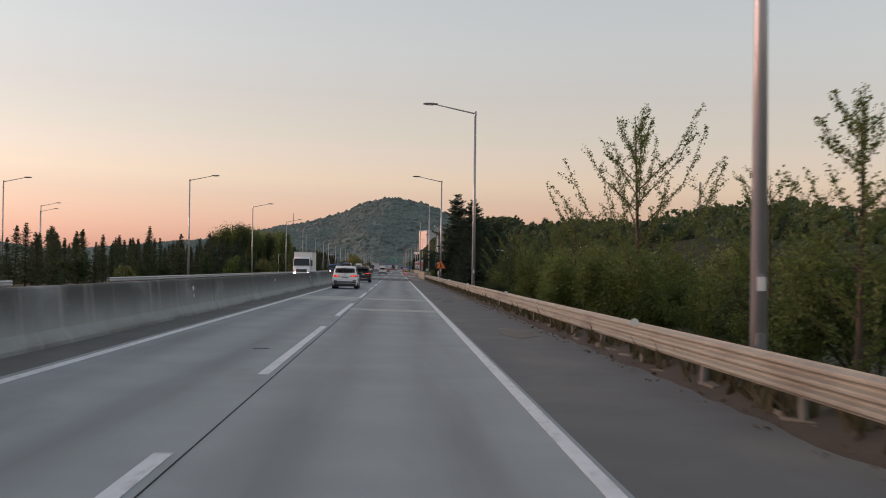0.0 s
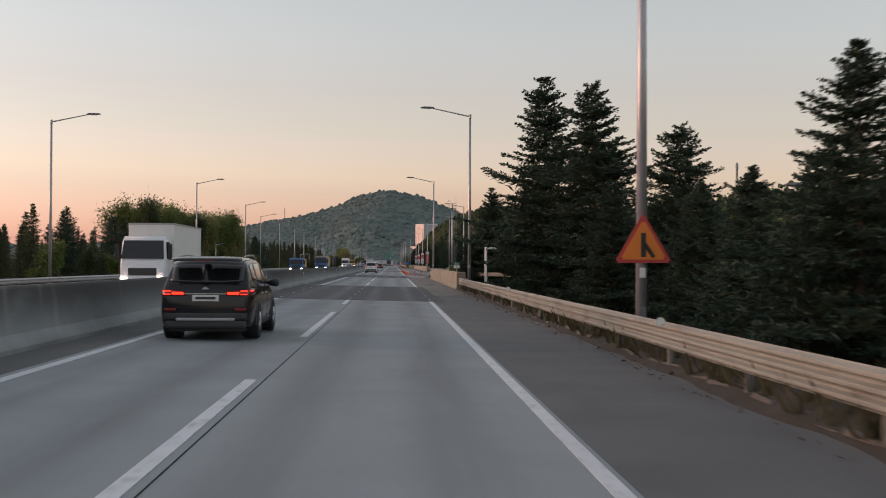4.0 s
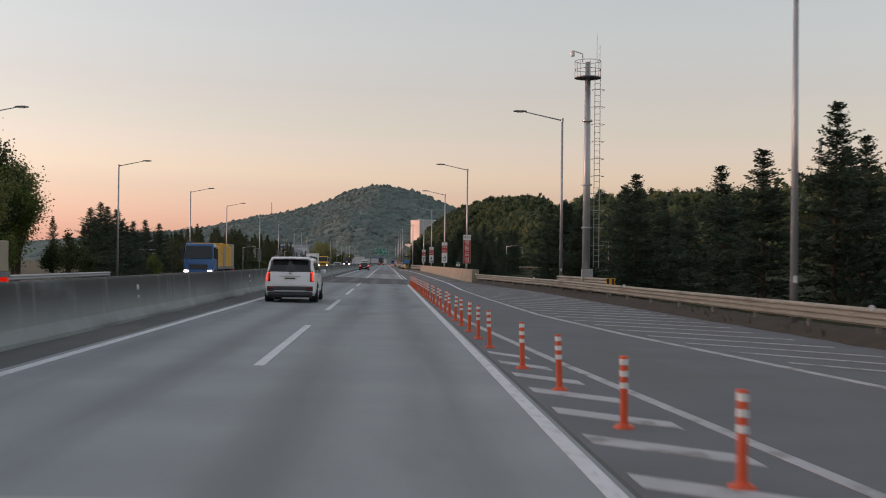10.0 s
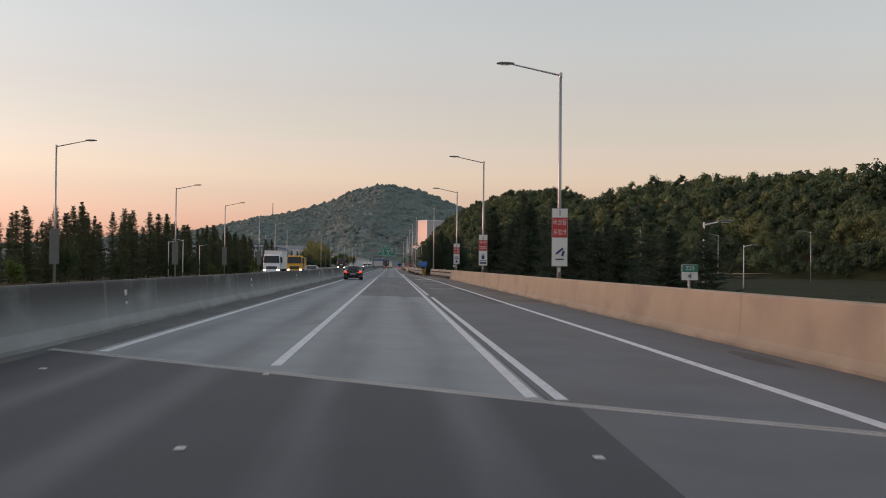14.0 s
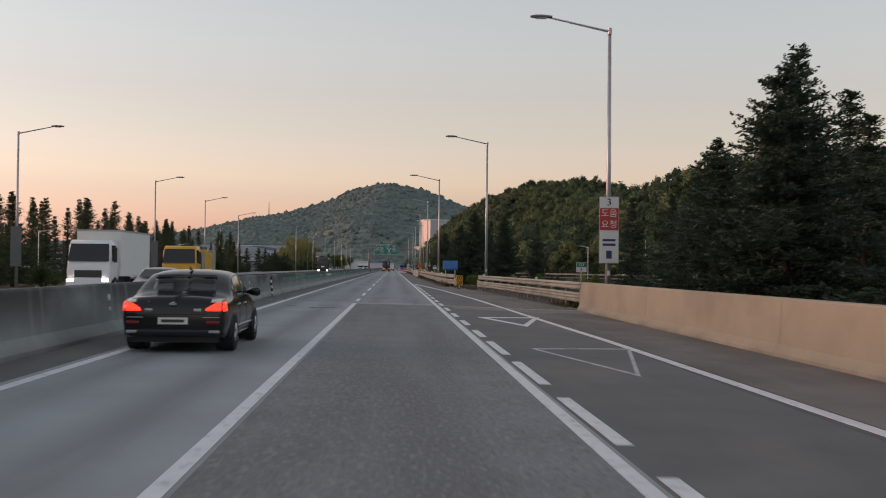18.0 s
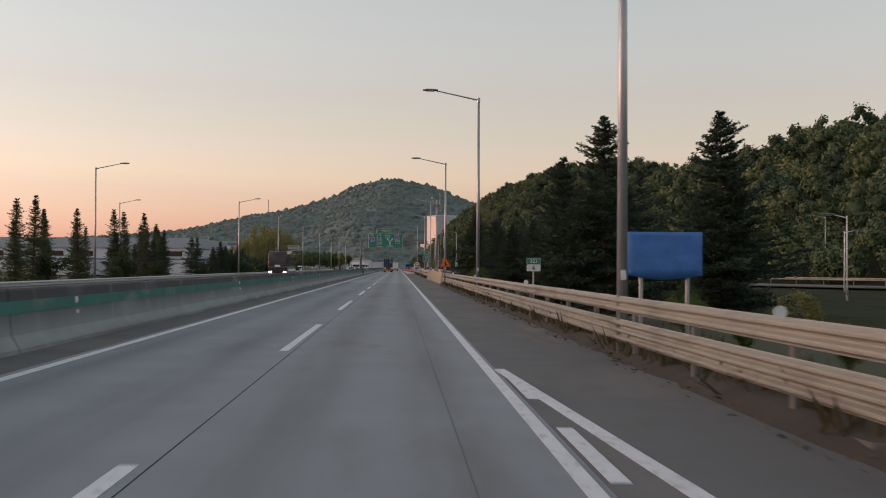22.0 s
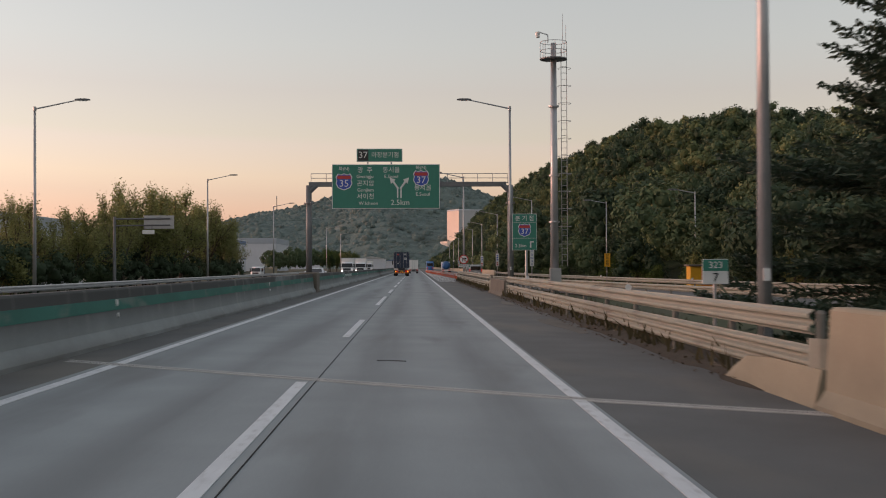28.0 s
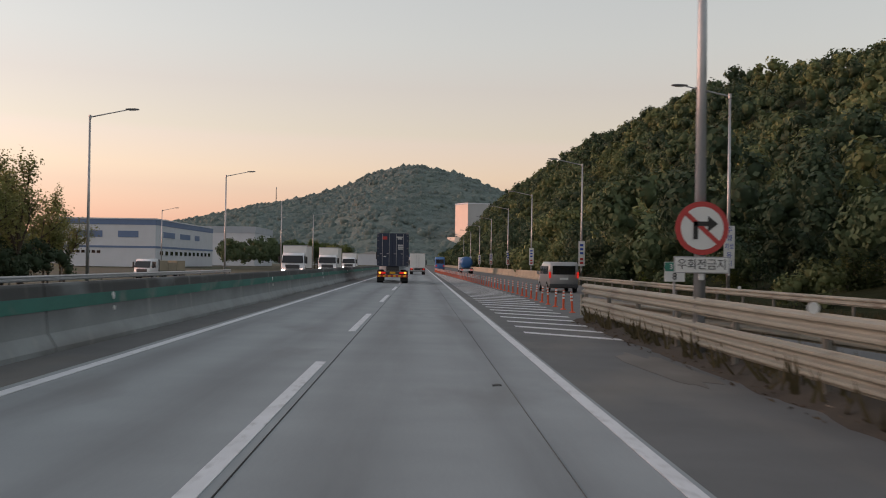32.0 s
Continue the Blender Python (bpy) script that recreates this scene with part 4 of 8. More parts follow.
def mountain(name, ridge, y_crest, depth_front, depth_back, step, label, seed, scale=1.0):
    xs = [ridge[0][0] + step * k for k in range(int((ridge[-1][0] - ridge[0][0]) / step) + 1)]
    rows = 130
    verts = []
    for r in range(rows + 1):
        u = r / rows
        y = y_crest - depth_front + (depth_front + depth_back) * u
        f = 1 - abs(y - y_crest) / (depth_front if y < y_crest else depth_back)
        for x in xs:
            h = lerp_table(x, ridge)
            spur = noise.fractal(Vector((x * 0.0045 + seed, y * 0.003, seed)), 0.9, 2.0, 4)
            prof = f ** 1.15
            z = h * max(0.0, min(1.0, prof + 0.22 * spur * (1 - f) * f * 3)) + (2.2 * noise.noise(Vector((x * 0.09, y * 0.09, seed))) + 1.6 * noise.noise(Vector((x * 0.31, y * 0.2, seed)))) * min(1, f * 6)
            verts.append((x, y, z * scale - 3))
    n = len(xs)
    faces = [(r * n + c, r * n + c + 1, (r + 1) * n + c + 1, (r + 1) * n + c) for r in range(rows) for c in range(n - 1)]
    ob = from_arrays(name, verts, faces, M_MOUNTAIN_HAZED, smooth=True)
    tagged(ob, label, "mountain", kind="structure")
    return verts


mountain_land = mountain("backdrop_mountain", RIDGE, 2780, 900, 700, 7, "wooded mountain at the end of the road, blue-green haze in its colour", 3.0)
foothill_land = mountain("backdrop_foothills", [(-900, 10), (-500, 22), (-300, 34), (-160, 46), (-40, 40), (60, 52), (160, 60), (300, 44), (500, 30)], 2250, 350, 420, 8, "lower wooded foothills before the mountain", 8.0)
mountain("backdrop_ridge", [(-3200, 30), (-2600, 120), (-2100, 150), (-1700, 130), (-1300, 60), (-1000, 20)], 4200, 700, 500, 25, "pale low ridge on the horizon", 12.0)

HILL_X = [(300, 150), (633, 127), (800, 108), (900, 84), (1000, 75), (1100, 74), (1200, 66), (1600, 62), (1750, 80)]
HILL_Z = [(200, 6), (400, 12), (633, 20), (800, 29), (900, 22.5), (1000, 35.5), (1080, 43.5), (1160, 43), (1600, 44), (1690, 26), (1760, 2)]
HILL_FOOT = [(200, 95), (560, 95), (640, 62), (700, 36), (760, 23), (820, 18.5), (880, 16.5), (1760, 16)]


def hill_height(x, y):
    foot, crest, top = lerp_table(y, HILL_FOOT), lerp_table(y, HILL_X), lerp_table(y, HILL_Z)
    u = (x - foot) / max(8.0, crest - foot)
    if u <= 0:
        return -0.4
    s = min(u, 1.0)
    h = top * (s * s * (3 - 2 * s) * 0.55 + s * 0.45)
    if u > 1:
        h = top * (1 + 0.06 * math.sin((u - 1) * 3)) * max(0.0, 1 - max(0, u - 2.2) * 0.4)
    return h + 2.5 * noise.noise(Vector((x * 0.03, y * 0.03, 4.2))) * min(1, u * 2) - 0.4


hx = [14 + 6 * k for k in range(60)]
hy = [200 + 12 * k for k in range(131)]
hv = [(x, y, hill_height(x, y)) for y in hy for x in hx]
hf = [(r * 60 + c, r * 60 + c + 1, (r + 1) * 60 + c + 1, (r + 1) * 60 + c) for r in range(130) for c in range(59)]
tagged(from_arrays("hillside", hv, hf, M_WOOD_FLOOR, smooth=True), "steep wooded hillside beside the slip road", "hill", kind="structure")


def far_hill(cx, cy, rx, ry, h, label):
    verts, faces, n = [], [], 26
    for j in range(n + 1):
        for i in range(n + 1):
            u, v = i / n * 2 - 1, j / n * 2 - 1
            d = min(1.0, math.hypot(u, v))
            verts.append((cx + u * rx, cy + v * ry, h * (0.5 + 0.5 * math.cos(math.pi * d)) * (1 + 0.25 * noise.noise(Vector((u * 2.4, v * 2.4, cx)))) - 2.5))
    faces = [(j * (n + 1) + i, j * (n + 1) + i + 1, (j + 1) * (n + 1) + i + 1, (j + 1) * (n + 1) + i) for j in range(n) for i in range(n)]
    return tagged(from_arrays("hillside", verts, faces, M_WOOD_FLOOR, smooth=True), label, "hill", kind="structure"), verts


hill_a = far_hill(253, 821, 190, 260, 48, "round wooded hill with a lattice mast on top")
hill_b = far_hill(210, 560, 120, 170, 30, "low wooded hill behind the trees")
hill_c = far_hill(330, 420, 150, 190, 36, "low wooded hill behind the trees")


def ball(cuts):
    bm = bmesh.new()
    bmesh.ops.create_icosphere(bm, subdivisions=cuts, radius=1.0)
    got = np.array([tuple(v.co) for v in bm.verts]), np.array([[v.index for v in f.verts] for f in bm.faces])
    bm.free()
    return got


COARSE = ball(1)


def clump_field(name, spots, mat, label, leaves=46, seed=1, category="trees", size=0.2, lobes=7, solid=COARSE, heart=0.42):
    """Many tree crowns, each of uneven leafy lobes covered in leaf sprays, one mesh: spots are (x, y, z, radius, height)."""
    r = np.random.default_rng(seed)
    spots = np.array(spots)
    n, per = len(spots), max(4, leaves // lobes)
    tall = np.concatenate([np.ones((n, 2)), spots[:, 4:5] / spots[:, 3:4]], axis=1)[:, None, :]
    out = r.normal(size=(n, lobes, 3))
    out[:, :, 2] = np.abs(out[:, :, 2]) - 0.25
    out[:, 0] = (0, 0, 1)
    out /= np.linalg.norm(out, axis=2, keepdims=True)
    lobe = spots[:, None, 0:3] + out * tall * spots[:, None, 3:4] * r.uniform(0.5, 0.75, (n, lobes, 1))
    lobe[:, :, 2] += spots[:, None, 4] * 0.8
    big = spots[:, None, None, 3:4] * r.uniform(0.26, 0.46, (n, lobes, 1, 1)) * (7 / lobes) ** 0.25
    d = r.normal(size=(n, lobes, per, 3))
    d /= np.linalg.norm(d, axis=3, keepdims=True)
    d = np.where((d * out[:, :, None, :]).sum(3, keepdims=True) < -0.3, -d, d)
    c = (lobe[:, :, None, :] + d * big * (0.62 + 0.55 * r.random((n, lobes, per, 1)))).reshape(-1, 3)
    nrm = (d + 0.3 * r.normal(size=d.shape)).reshape(-1, 3)
    nrm /= np.linalg.norm(nrm, axis=1, keepdims=True)
    a = np.cross(nrm, r.normal(size=nrm.shape))
    a /= np.linalg.norm(a, axis=1, keepdims=True)
    b = np.cross(nrm, a)
    size = np.repeat(spots[:, 3], lobes * per)[:, None] * size * (0.7 + 0.8 * r.random((len(c), 1)))
    quad = np.stack([c - a * size, c - b * size * 0.7 + nrm * size * 0.25, c + a * size, c + b * size * 0.7 - nrm * size * 0.2], axis=1).reshape(-1, 3)
    core = (lobe[:, :, None, :] + solid[0][None, None] * big * (heart + 0.42 * r.random((n, lobes, len(solid[0]), 1)))).reshape(-1, 3)
    tris = (solid[1][None] + np.arange(n * lobes)[:, None, None] * len(solid[0])).reshape(-1, 3) + len(quad)
    me = bpy.data.meshes.new(name)
    me.from_pydata(np.concatenate([quad, core]).tolist(), [], np.arange(len(quad)).reshape(-1, 4).tolist() + tris.tolist())
    me.polygons.foreach_set("use_smooth", [False] * (len(quad) // 4) + [True] * len(tris))
    me.update()
    return tagged(hang(name, me, mat), label, category, kind="stuff")


rng = random.Random(11)
near, back, spots, y = [], [], [], 560.0
while y < 1740:
    x = lerp_table(y, HILL_FOOT) + 1.5
    close = y < 1040
    far = max(0, y - 1000) / 700
    while x < lerp_table(y, HILL_X) + (34 if close else 42):
        r = rng.choice((2.0, 2.6, 3.2, 3.8, 4.4)) * rng.uniform(0.9, 1.1) if close else rng.uniform(2.4, 3.9) * (1 + 0.4 * far)
        px, py = x + rng.uniform(-1.6, 1.6), y + rng.uniform(-2.4, 2.4)
        ((near if x < lerp_table(y, HILL_FOOT) + 26 else back) if close else spots).append((px, py, hill_height(px, py) + rng.uniform(-1.6, 1.6), r, r * rng.uniform(0.85, 1.25)))
        x += r * 1.8
    y += 5.4 if close else 4.6 * (1 + 0.6 * far)
KINDS = ((M_CANOPY, "mid-green"), (M_CANOPY_DARK, "dark green"), (M_CANOPY_FRESH, "fresh yellow-green"), (M_CANOPY, "mid-green"), (M_CANOPY_DARK, "dark green"))
for field, leaves, size, where in ((near, 1180, 0.048, "on the near hillside"), (back, 310, 0.072, "high on the hillside"), (spots, 200, 0.095, "on the far hillside")):
    for k, (mat, tone) in enumerate(KINDS[:3]):
        own = [s for n, s in enumerate(field) if (n * 7919 % 100 < 38, 38 <= n * 7919 % 100 < 78, n * 7919 % 100 >= 78)[k]]
        clump_field("hill_woods", own, mat, tone + " woodland crowns " + where, leaves, 2 + k, size=size, lobes=14 if field is near else 8, heart=0.26 if field is near else 0.42)
spots = []
for (ob, verts), dens in ((hill_a, 0.55), (hill_b, 0.8), (hill_c, 1.15)):
    for k in range(int(2800 * dens)):
        v = verts[rng.randrange(len(verts))]
        if v[2] > -1:
            r = rng.uniform(3.4, 5.4)
            spots.append((v[0] + rng.uniform(-8, 8), v[1] + rng.uniform(-10, 10), v[2] - 1.0, r, r * 1.1))
clump_field("distant_woods", spots, M_CANOPY, "distant woodland on low hills", 35, 3, lobes=4)
# crowns on the mountain and its foothills, and the belt of trees before them
for land, count, wide, word in ((mountain_land, 9000, (-560, 330), "mountain"), (foothill_land, 4200, (-420, 260), "foothills")):
    crest = 2800 if word == "mountain" else 2270
    slope = [v for v in land if wide[0] < v[0] < wide[1] and v[1] < crest and v[2] > 4]
    spots = []
    for k in range(count):
        v, r = slope[rng.randrange(len(slope))], rng.uniform(6.5, 11.5)
        spots.append((v[0] + rng.uniform(-5, 5), v[1] + rng.uniform(-6, 6), v[2] - r * 0.92, r, r * 0.5))
    # the crowns wear the same colour with the haze painted in
    clump_field("mountain_woods", spots, M_MOUNTAIN_HAZED, "haze-tinted green woodland crowns on the " + word, 4, 5, size=0.06, lobes=1, heart=0.64)
spots = []
for k in range(150):
    u = rng.random()
    r = rng.uniform(2.2, 3.6)
    spots.append((-45 + 2 * u - rng.uniform(0, 8), 1066 + 430 * u + rng.uniform(-6, 6), -0.8, r, (5.2 + 2.6 * u) * rng.uniform(0.75, 1.1)))
clump_field("tree_belt", spots, M_CANOPY, "belt of green trees beyond the opposite carriageway", 300, 9, size=0.09, lobes=8)
spots = [(-28.5 - rng.uniform(0, 7), 752 + 0.9 * k, -0.6, rng.uniform(1.2, 2.2), rng.uniform(1.4, 2.6)) for k in range(138)]
clump_field("undergrowth", spots, M_CANOPY_DARK, "dark undergrowth beneath sparse trees", 420, 10, size=0.06, lobes=8)


# ---- trees ----
def leaf_quads(c, nrm, size, r, thin=0.55):
    a = np.cross(nrm, r.normal(size=c.shape))
    a /= np.linalg.norm(a, axis=1, keepdims=True) + 1e-9
    b = np.cross(nrm, a)
    s = size[:, None]
    return np.stack([c - a * s, c - b * s * thin, c + a * s, c + b * s * thin], axis=1).reshape(-1, 3)


def quad_mesh(name, quads, mat):
    me = bpy.data.meshes.new(name)
    me.from_pydata(quads.tolist(), [], np.arange(len(quads)).reshape(-1, 4).tolist())
    me.update()
    me.materials.append(mat)
    return me


def conifer(seed, height, spread, mat, fine=1.0, droop=0.2, lift=0.32, power=0.86, base=0.05, label="dark green spruce with layered feathery limbs", name="conifer_tree", gap=1.0):
    """Tapered trunk, uneven whorls of limbs with upturned tips, twigs along each limb and needle sprays along each twig. fine: how dense the sprays are."""
    r = np.random.default_rng(seed)
    tree = thing(name, label, "tree")
    bm = rods(((0, 0, -0.6), (0.05, 0.02, height * 0.55), 0.017 * height, 0.010 * height), ((0.05, 0.02, height * 0.55), (0, 0, height * 0.985), 0.010 * height, 0.012), n=8)
    quads = []
    z = base * height
    while z < height * 0.985:
        u = z / height
        reach = spread * (1 - u) ** power * (0.62 + 0.5 * r.random()) + 0.12
        count = int(5 + 4 * r.random())
        a0 = r.random() * 6.28
        for k in range(count):
            a = a0 + 6.283 * k / count + r.normal() * 0.22
            L = reach * (0.5 + 0.62 * r.random())
            z0, z = z, z + r.normal() * 0.012 * height
            out, side = np.array([math.cos(a), math.sin(a), 0.0]), np.array([-math.sin(a), math.cos(a), 0.0])
            drop = (lift * u - droop * (1 - u)) * L + r.normal() * 0.05 * L
            tip = out * L + np.array([0, 0, z + drop + 0.10 * L])
            mid = out * L * 0.55 + np.array([0, 0, z + drop * 0.62])
            rod(bm, (0, 0, z), mid.tolist(), max(0.012, 0.010 * L), 0.008, n=4, caps=False)
            rod(bm, mid.tolist(), tip.tolist(), 0.008, 0.003, n=3, caps=False)
            m = max(4, int(fine * L / 0.115))
            t = np.repeat(np.linspace(0.10, 1.0, m), 2)
            sgn = np.tile([1.0, -1.0], m)
            at = np.where(t[:, None] < 0.55, (mid - np.array([0, 0, z])) * (t / 0.55)[:, None] + np.array([0, 0, z]), mid + (tip - mid) * ((t - 0.55) / 0.45)[:, None])
            twig = side * (sgn * (0.9 + 0.2 * r.random(2 * m)))[:, None] + out * (0.55 + 0.35 * r.random(2 * m))[:, None] + np.stack([0 * t, 0 * t, 0.12 + 0.22 * r.normal(size=2 * m)], 1)
            twig /= np.linalg.norm(twig, axis=1, keepdims=True)
            tl = np.minimum(0.95, 0.40 * L * (1.02 - t) ** 0.8 + 0.10) * (0.7 + 0.5 * r.random(2 * m))
            n = max(2, int(fine * 5))
            w = (np.arange(n) + 0.5) / n
            c = at[:, None, :] + twig[:, None, :] * (tl[:, None] * w[None, :])[:, :, None] + r.normal(size=(2 * m, n, 3)) * 0.035
            d = np.repeat(twig[:, None, :], n, axis=1) + 0.35 * r.normal(size=(2 * m, n, 3))
            c, d = c.reshape(-1, 3), d.reshape(-1, 3)
            d /= np.linalg.norm(d, axis=1, keepdims=True)
            b = np.cross(d, np.array([0, 0, 1.0]) + 0.7 * r.normal(size=d.shape))
            b /= np.linalg.norm(b, axis=1, keepdims=True) + 1e-9
            ln = (np.repeat(tl, n) / n * 0.85 + 0.05)[:, None] * (0.8 + 0.5 * r.random((len(c), 1)))
            wd = (0.034 / fine ** 0.5 + 0.016 * r.random((len(c), 1)))
            quads.append(np.stack([c - d * ln, c - b * wd, c + d * ln, c + b * wd], axis=1).reshape(-1, 3))
            z = z0
        z += gap * height * (0.024 + 0.016 * r.random()) * (1.2 - 0.5 * u)
    part("trunk", bm, M_BARK, tree)
    hang("crown", quad_mesh("crown", np.concatenate(quads), mat), None, tree)
    return tree


def broadleaf(seed, height, spread, mat, leaves=5200, label="leafy tree in fresh spring foliage", name="broadleaf_tree", leaf=0.15, low=0.22, tall=1.0, bare=0.0, girth=0.018):
    """Trunk, forking limbs and twigs, leaves in loose clumps along the twigs."""
    r = np.random.default_rng(seed)
    tree = thing(name, label, "tree")
    bm = bmesh.new()
    ends = []

    def grow(p, d, length, rad, level):
        q = p + d * length
        rod(bm, tuple(p), tuple(q), rad, rad * 0.62, n=6 if level < 2 else 4, caps=False)
        if level >= 3:
            ends.append((p, q))
            return
        for k in range(3 if level else 6):
            n = d + Vector(r.normal(size=3) * (0.42 if level else 0.5)) + Vector((0, 0, 0.18 * tall))
            n.normalize()
            grow(p + d * length * (0.45 + 0.55 * r.random()), n, length * (0.52 + 0.25 * r.random()), rad * 0.52, level + 1)
        if level >= 1:
            ends.append((p, q))

    grow(Vector((0, 0, -0.5)), Vector((0.03, 0.02, 1)).normalized(), height * 0.40, girth * height, 0)
    part("trunk", bm, M_BARK, tree)
    P = np.array([[*a, *b] for a, b in ends])
    sel = r.integers(0, len(P), leaves)
    t = r.random(leaves)[:, None] ** 0.7
    c = P[sel, :3] * (1 - t) + P[sel, 3:] * t + r.normal(size=(leaves, 3)) * 0.045 * height * (1 - bare)
    top = np.abs(P[:, 5]).max()
    c[:, 2] = c[:, 2] / top * height
    k = spread / max(0.1, np.percentile(np.hypot(P[:, 3], P[:, 4]), 92))
    c[:, :2] *= min(1.25, max(0.6, k))
    c = c[c[:, 2] > low * height * r.random(leaves)]
    n = r.normal(size=c.shape) + np.array([0, 0, 0.6])
    n /= np.linalg.norm(n, axis=1, keepdims=True)
    hang("crown", quad_mesh("crown", leaf_quads(c, n, leaf * (0.6 + 0.8 * r.random(len(c))), r, 0.6), mat), None, tree)
    for o in tree.children:
        if o.name.startswith("trunk"):
            o.scale = (min(1.25, max(0.6, k)), min(1.25, max(0.6, k)), height / top)
    return tree


def upright_tree(seed, height, spread, mat, label="young ginkgo-like tree with long ascending leafy branches", name="young_tree"):
    """Straight trunk with long ascending branches, short spurs along them, and small leaves set close on every branch."""
    r = np.random.default_rng(seed)
    tree = thing(name, label, "tree")
    bm = rods(((0, 0, -0.5), (0.04, 0.03, height * 0.5), 0.013 * height, 0.008 * height), ((0.04, 0.03, height * 0.5), (0, 0, height), 0.008 * height, 0.008), n=7)
    runs = [((0.0, 0.0, height * 0.55), (0.0, 0.0, height))]
    for k in range(30):
        u = 0.16 + 0.76 * k / 30 + 0.02 * r.normal()
        a = 2.4 * k + 0.4 * r.normal()
        L = spread * (1.02 - u) ** 0.7 * (0.75 + 0.5 * r.random())
        p = np.array([0, 0, u * height])
        q = p + np.array([math.cos(a) * L * 0.6, math.sin(a) * L * 0.6, L * (0.42 + 0.2 * u)])
        e = q + np.array([math.cos(a) * L * 0.32, math.sin(a) * L * 0.32, L * (0.45 + 0.25 * r.random())])
        rod(bm, p.tolist(), q.tolist(), 0.012 + 0.006 * L, 0.012, n=5, caps=False)
        rod(bm, q.tolist(), e.tolist(), 0.012, 0.004, n=4, caps=False)
        runs += [(p + (q - p) * 0.2, q), (q, e)]
        for j in range(5):
            b = p + (q - p) * (0.35 + 0.65 * r.random()) if j < 3 else q + (e - q) * r.random()
            t = b + np.array([math.cos(a + 1.4 * r.normal()), math.sin(a + 1.4 * r.normal()), 0.9]) * L * 0.16 * (0.6 + r.random())
            rod(bm, b.tolist(), t.tolist(), 0.007, 0.003, n=3, caps=False)
            runs.append((b, t))
    part("trunk", bm, M_BARK, tree)
    cs = []
    for p, q in runs:
        p, q = np.array(p), np.array(q)
        n = max(6, int(np.linalg.norm(q - p) * 62))
        cs.append(p + (q - p) * r.random((n, 1)) + r.normal(size=(n, 3)) * 0.055)
    c = np.concatenate(cs)
    nn = r.normal(size=c.shape) + np.array([0, 0, 0.5])
    nn /= np.linalg.norm(nn, axis=1, keepdims=True)
    hang("crown", quad_mesh("crown", leaf_quads(c, nn, 0.036 * (0.6 + 0.9 * r.random(len(c))), r, 0.7), mat), None, tree)
    return tree


def plant(kinds, spots, group, seed=1, jitter=0.12):
    """Copies of the given trees (each with its own height) at (x, y, height)."""
    r = random.Random(seed)
    for x, y, h in spots:
        src, h0 = kinds[r.randrange(len(kinds))]
        s = h / h0
        c = copy_thing(src, pose(x, y, ground_height(x, y) + 0.02, 0, 0, r.uniform(0, 360)))
        c.matrix_basis = pose(x, y, ground_height(x, y) + 0.02, r.uniform(-2, 2), r.uniform(-2, 2), r.uniform(0, 360)) @ Matrix.Diagonal((s * r.uniform(1 - jitter, 1 + jitter), s * r.uniform(1 - jitter, 1 + jitter), s, 1))
        c["group"] = group


def retire(kinds):
    """Removes the patterns from which copies were made."""
    for t, _ in kinds:
        for o in (*t.children_recursive, t):
            bpy.data.objects.remove(o)


rng = random.Random(21)
SPRUCE = [(conifer(s, 12, w, M_NEEDLES, 1.0), 12) for s, w in ((1, 6.6), (2, 5.8), (3, 7.0), (4, 6.2))]
spruce_spots = [(9.2, 163.4, 14.0), (11.2, 159, 13.5), (13, 166, 11), (15.4, 221, 13.6), (11.6, 229, 11.4), (9.3, 229, 6.0), (14.6, 219, 11.2), (12, 229, 10.2), (17.5, 217, 8.6), (24, 232, 9), (28, 240, 9), (22, 245, 8), (32, 236, 9), (36, 250, 9), (13, 150, 10),
                (17, 491, 12.5), (21.5, 497, 11.5), (17, 507, 8), (19, 512, 9), (22, 518, 9), (25, 512, 10), (16.5, 522, 7.5), (21, 528, 8), (27, 535, 9), (24, 526, 9.5), (30, 520, 10.5), (20, 296, 10), (24, 292, 9), (27, 298, 9.5), (25, 306, 9), (30, 304, 9.5), (23, 300, 9), (24, 335, 8), (28, 338, 8.5), (20, 328, 7.5), (30, 345, 8.5), (26, 350, 8.5), (34, 352, 9), (15.3, 353, 8.8), (14.5, 336, 7.8), (13.5, 324, 6.5), (15.5, 316, 8.2), (18, 330, 8.5), (22, 345, 9), (20, 312, 8.5), (17.5, 298, 8),
                (9.5, 603, 8.4), (11, 599.2, 10.2), (14, 588, 9), (13.5, 612, 9), (17, 618, 9), (21, 610, 9), (10.6, 608, 7.6), (15, 622, 9), (12, 712, 10.4), (14.5, 706, 9), (18, 700, 9)]
spruce_spots += [(rng.uniform(15.5, 36), 178 + 4.2 * k, rng.uniform(4.5, 7.0)) for k in range(15)]
spruce_spots += [(rng.uniform(7.6, 13.5), 118 + 2.6 * k, rng.uniform(5.4, 7.0)) for k in range(13)]
spruce_spots += [(rng.uniform(11.5, 17), 402 + 3.6 * k, rng.uniform(4.5, 6.5) if k < 15 else rng.uniform(7.5, 9.5)) for k in range(25)]
spruce_spots += [(rng.uniform(17, 26), 454 + 5.0 * k, rng.uniform(7.0, 9.5)) for k in range(8)]
spruce_spots += [(rng.uniform(11, 19), 628 + 3.2 * k, rng.uniform(5.0, 7.4)) for k in range(22)]
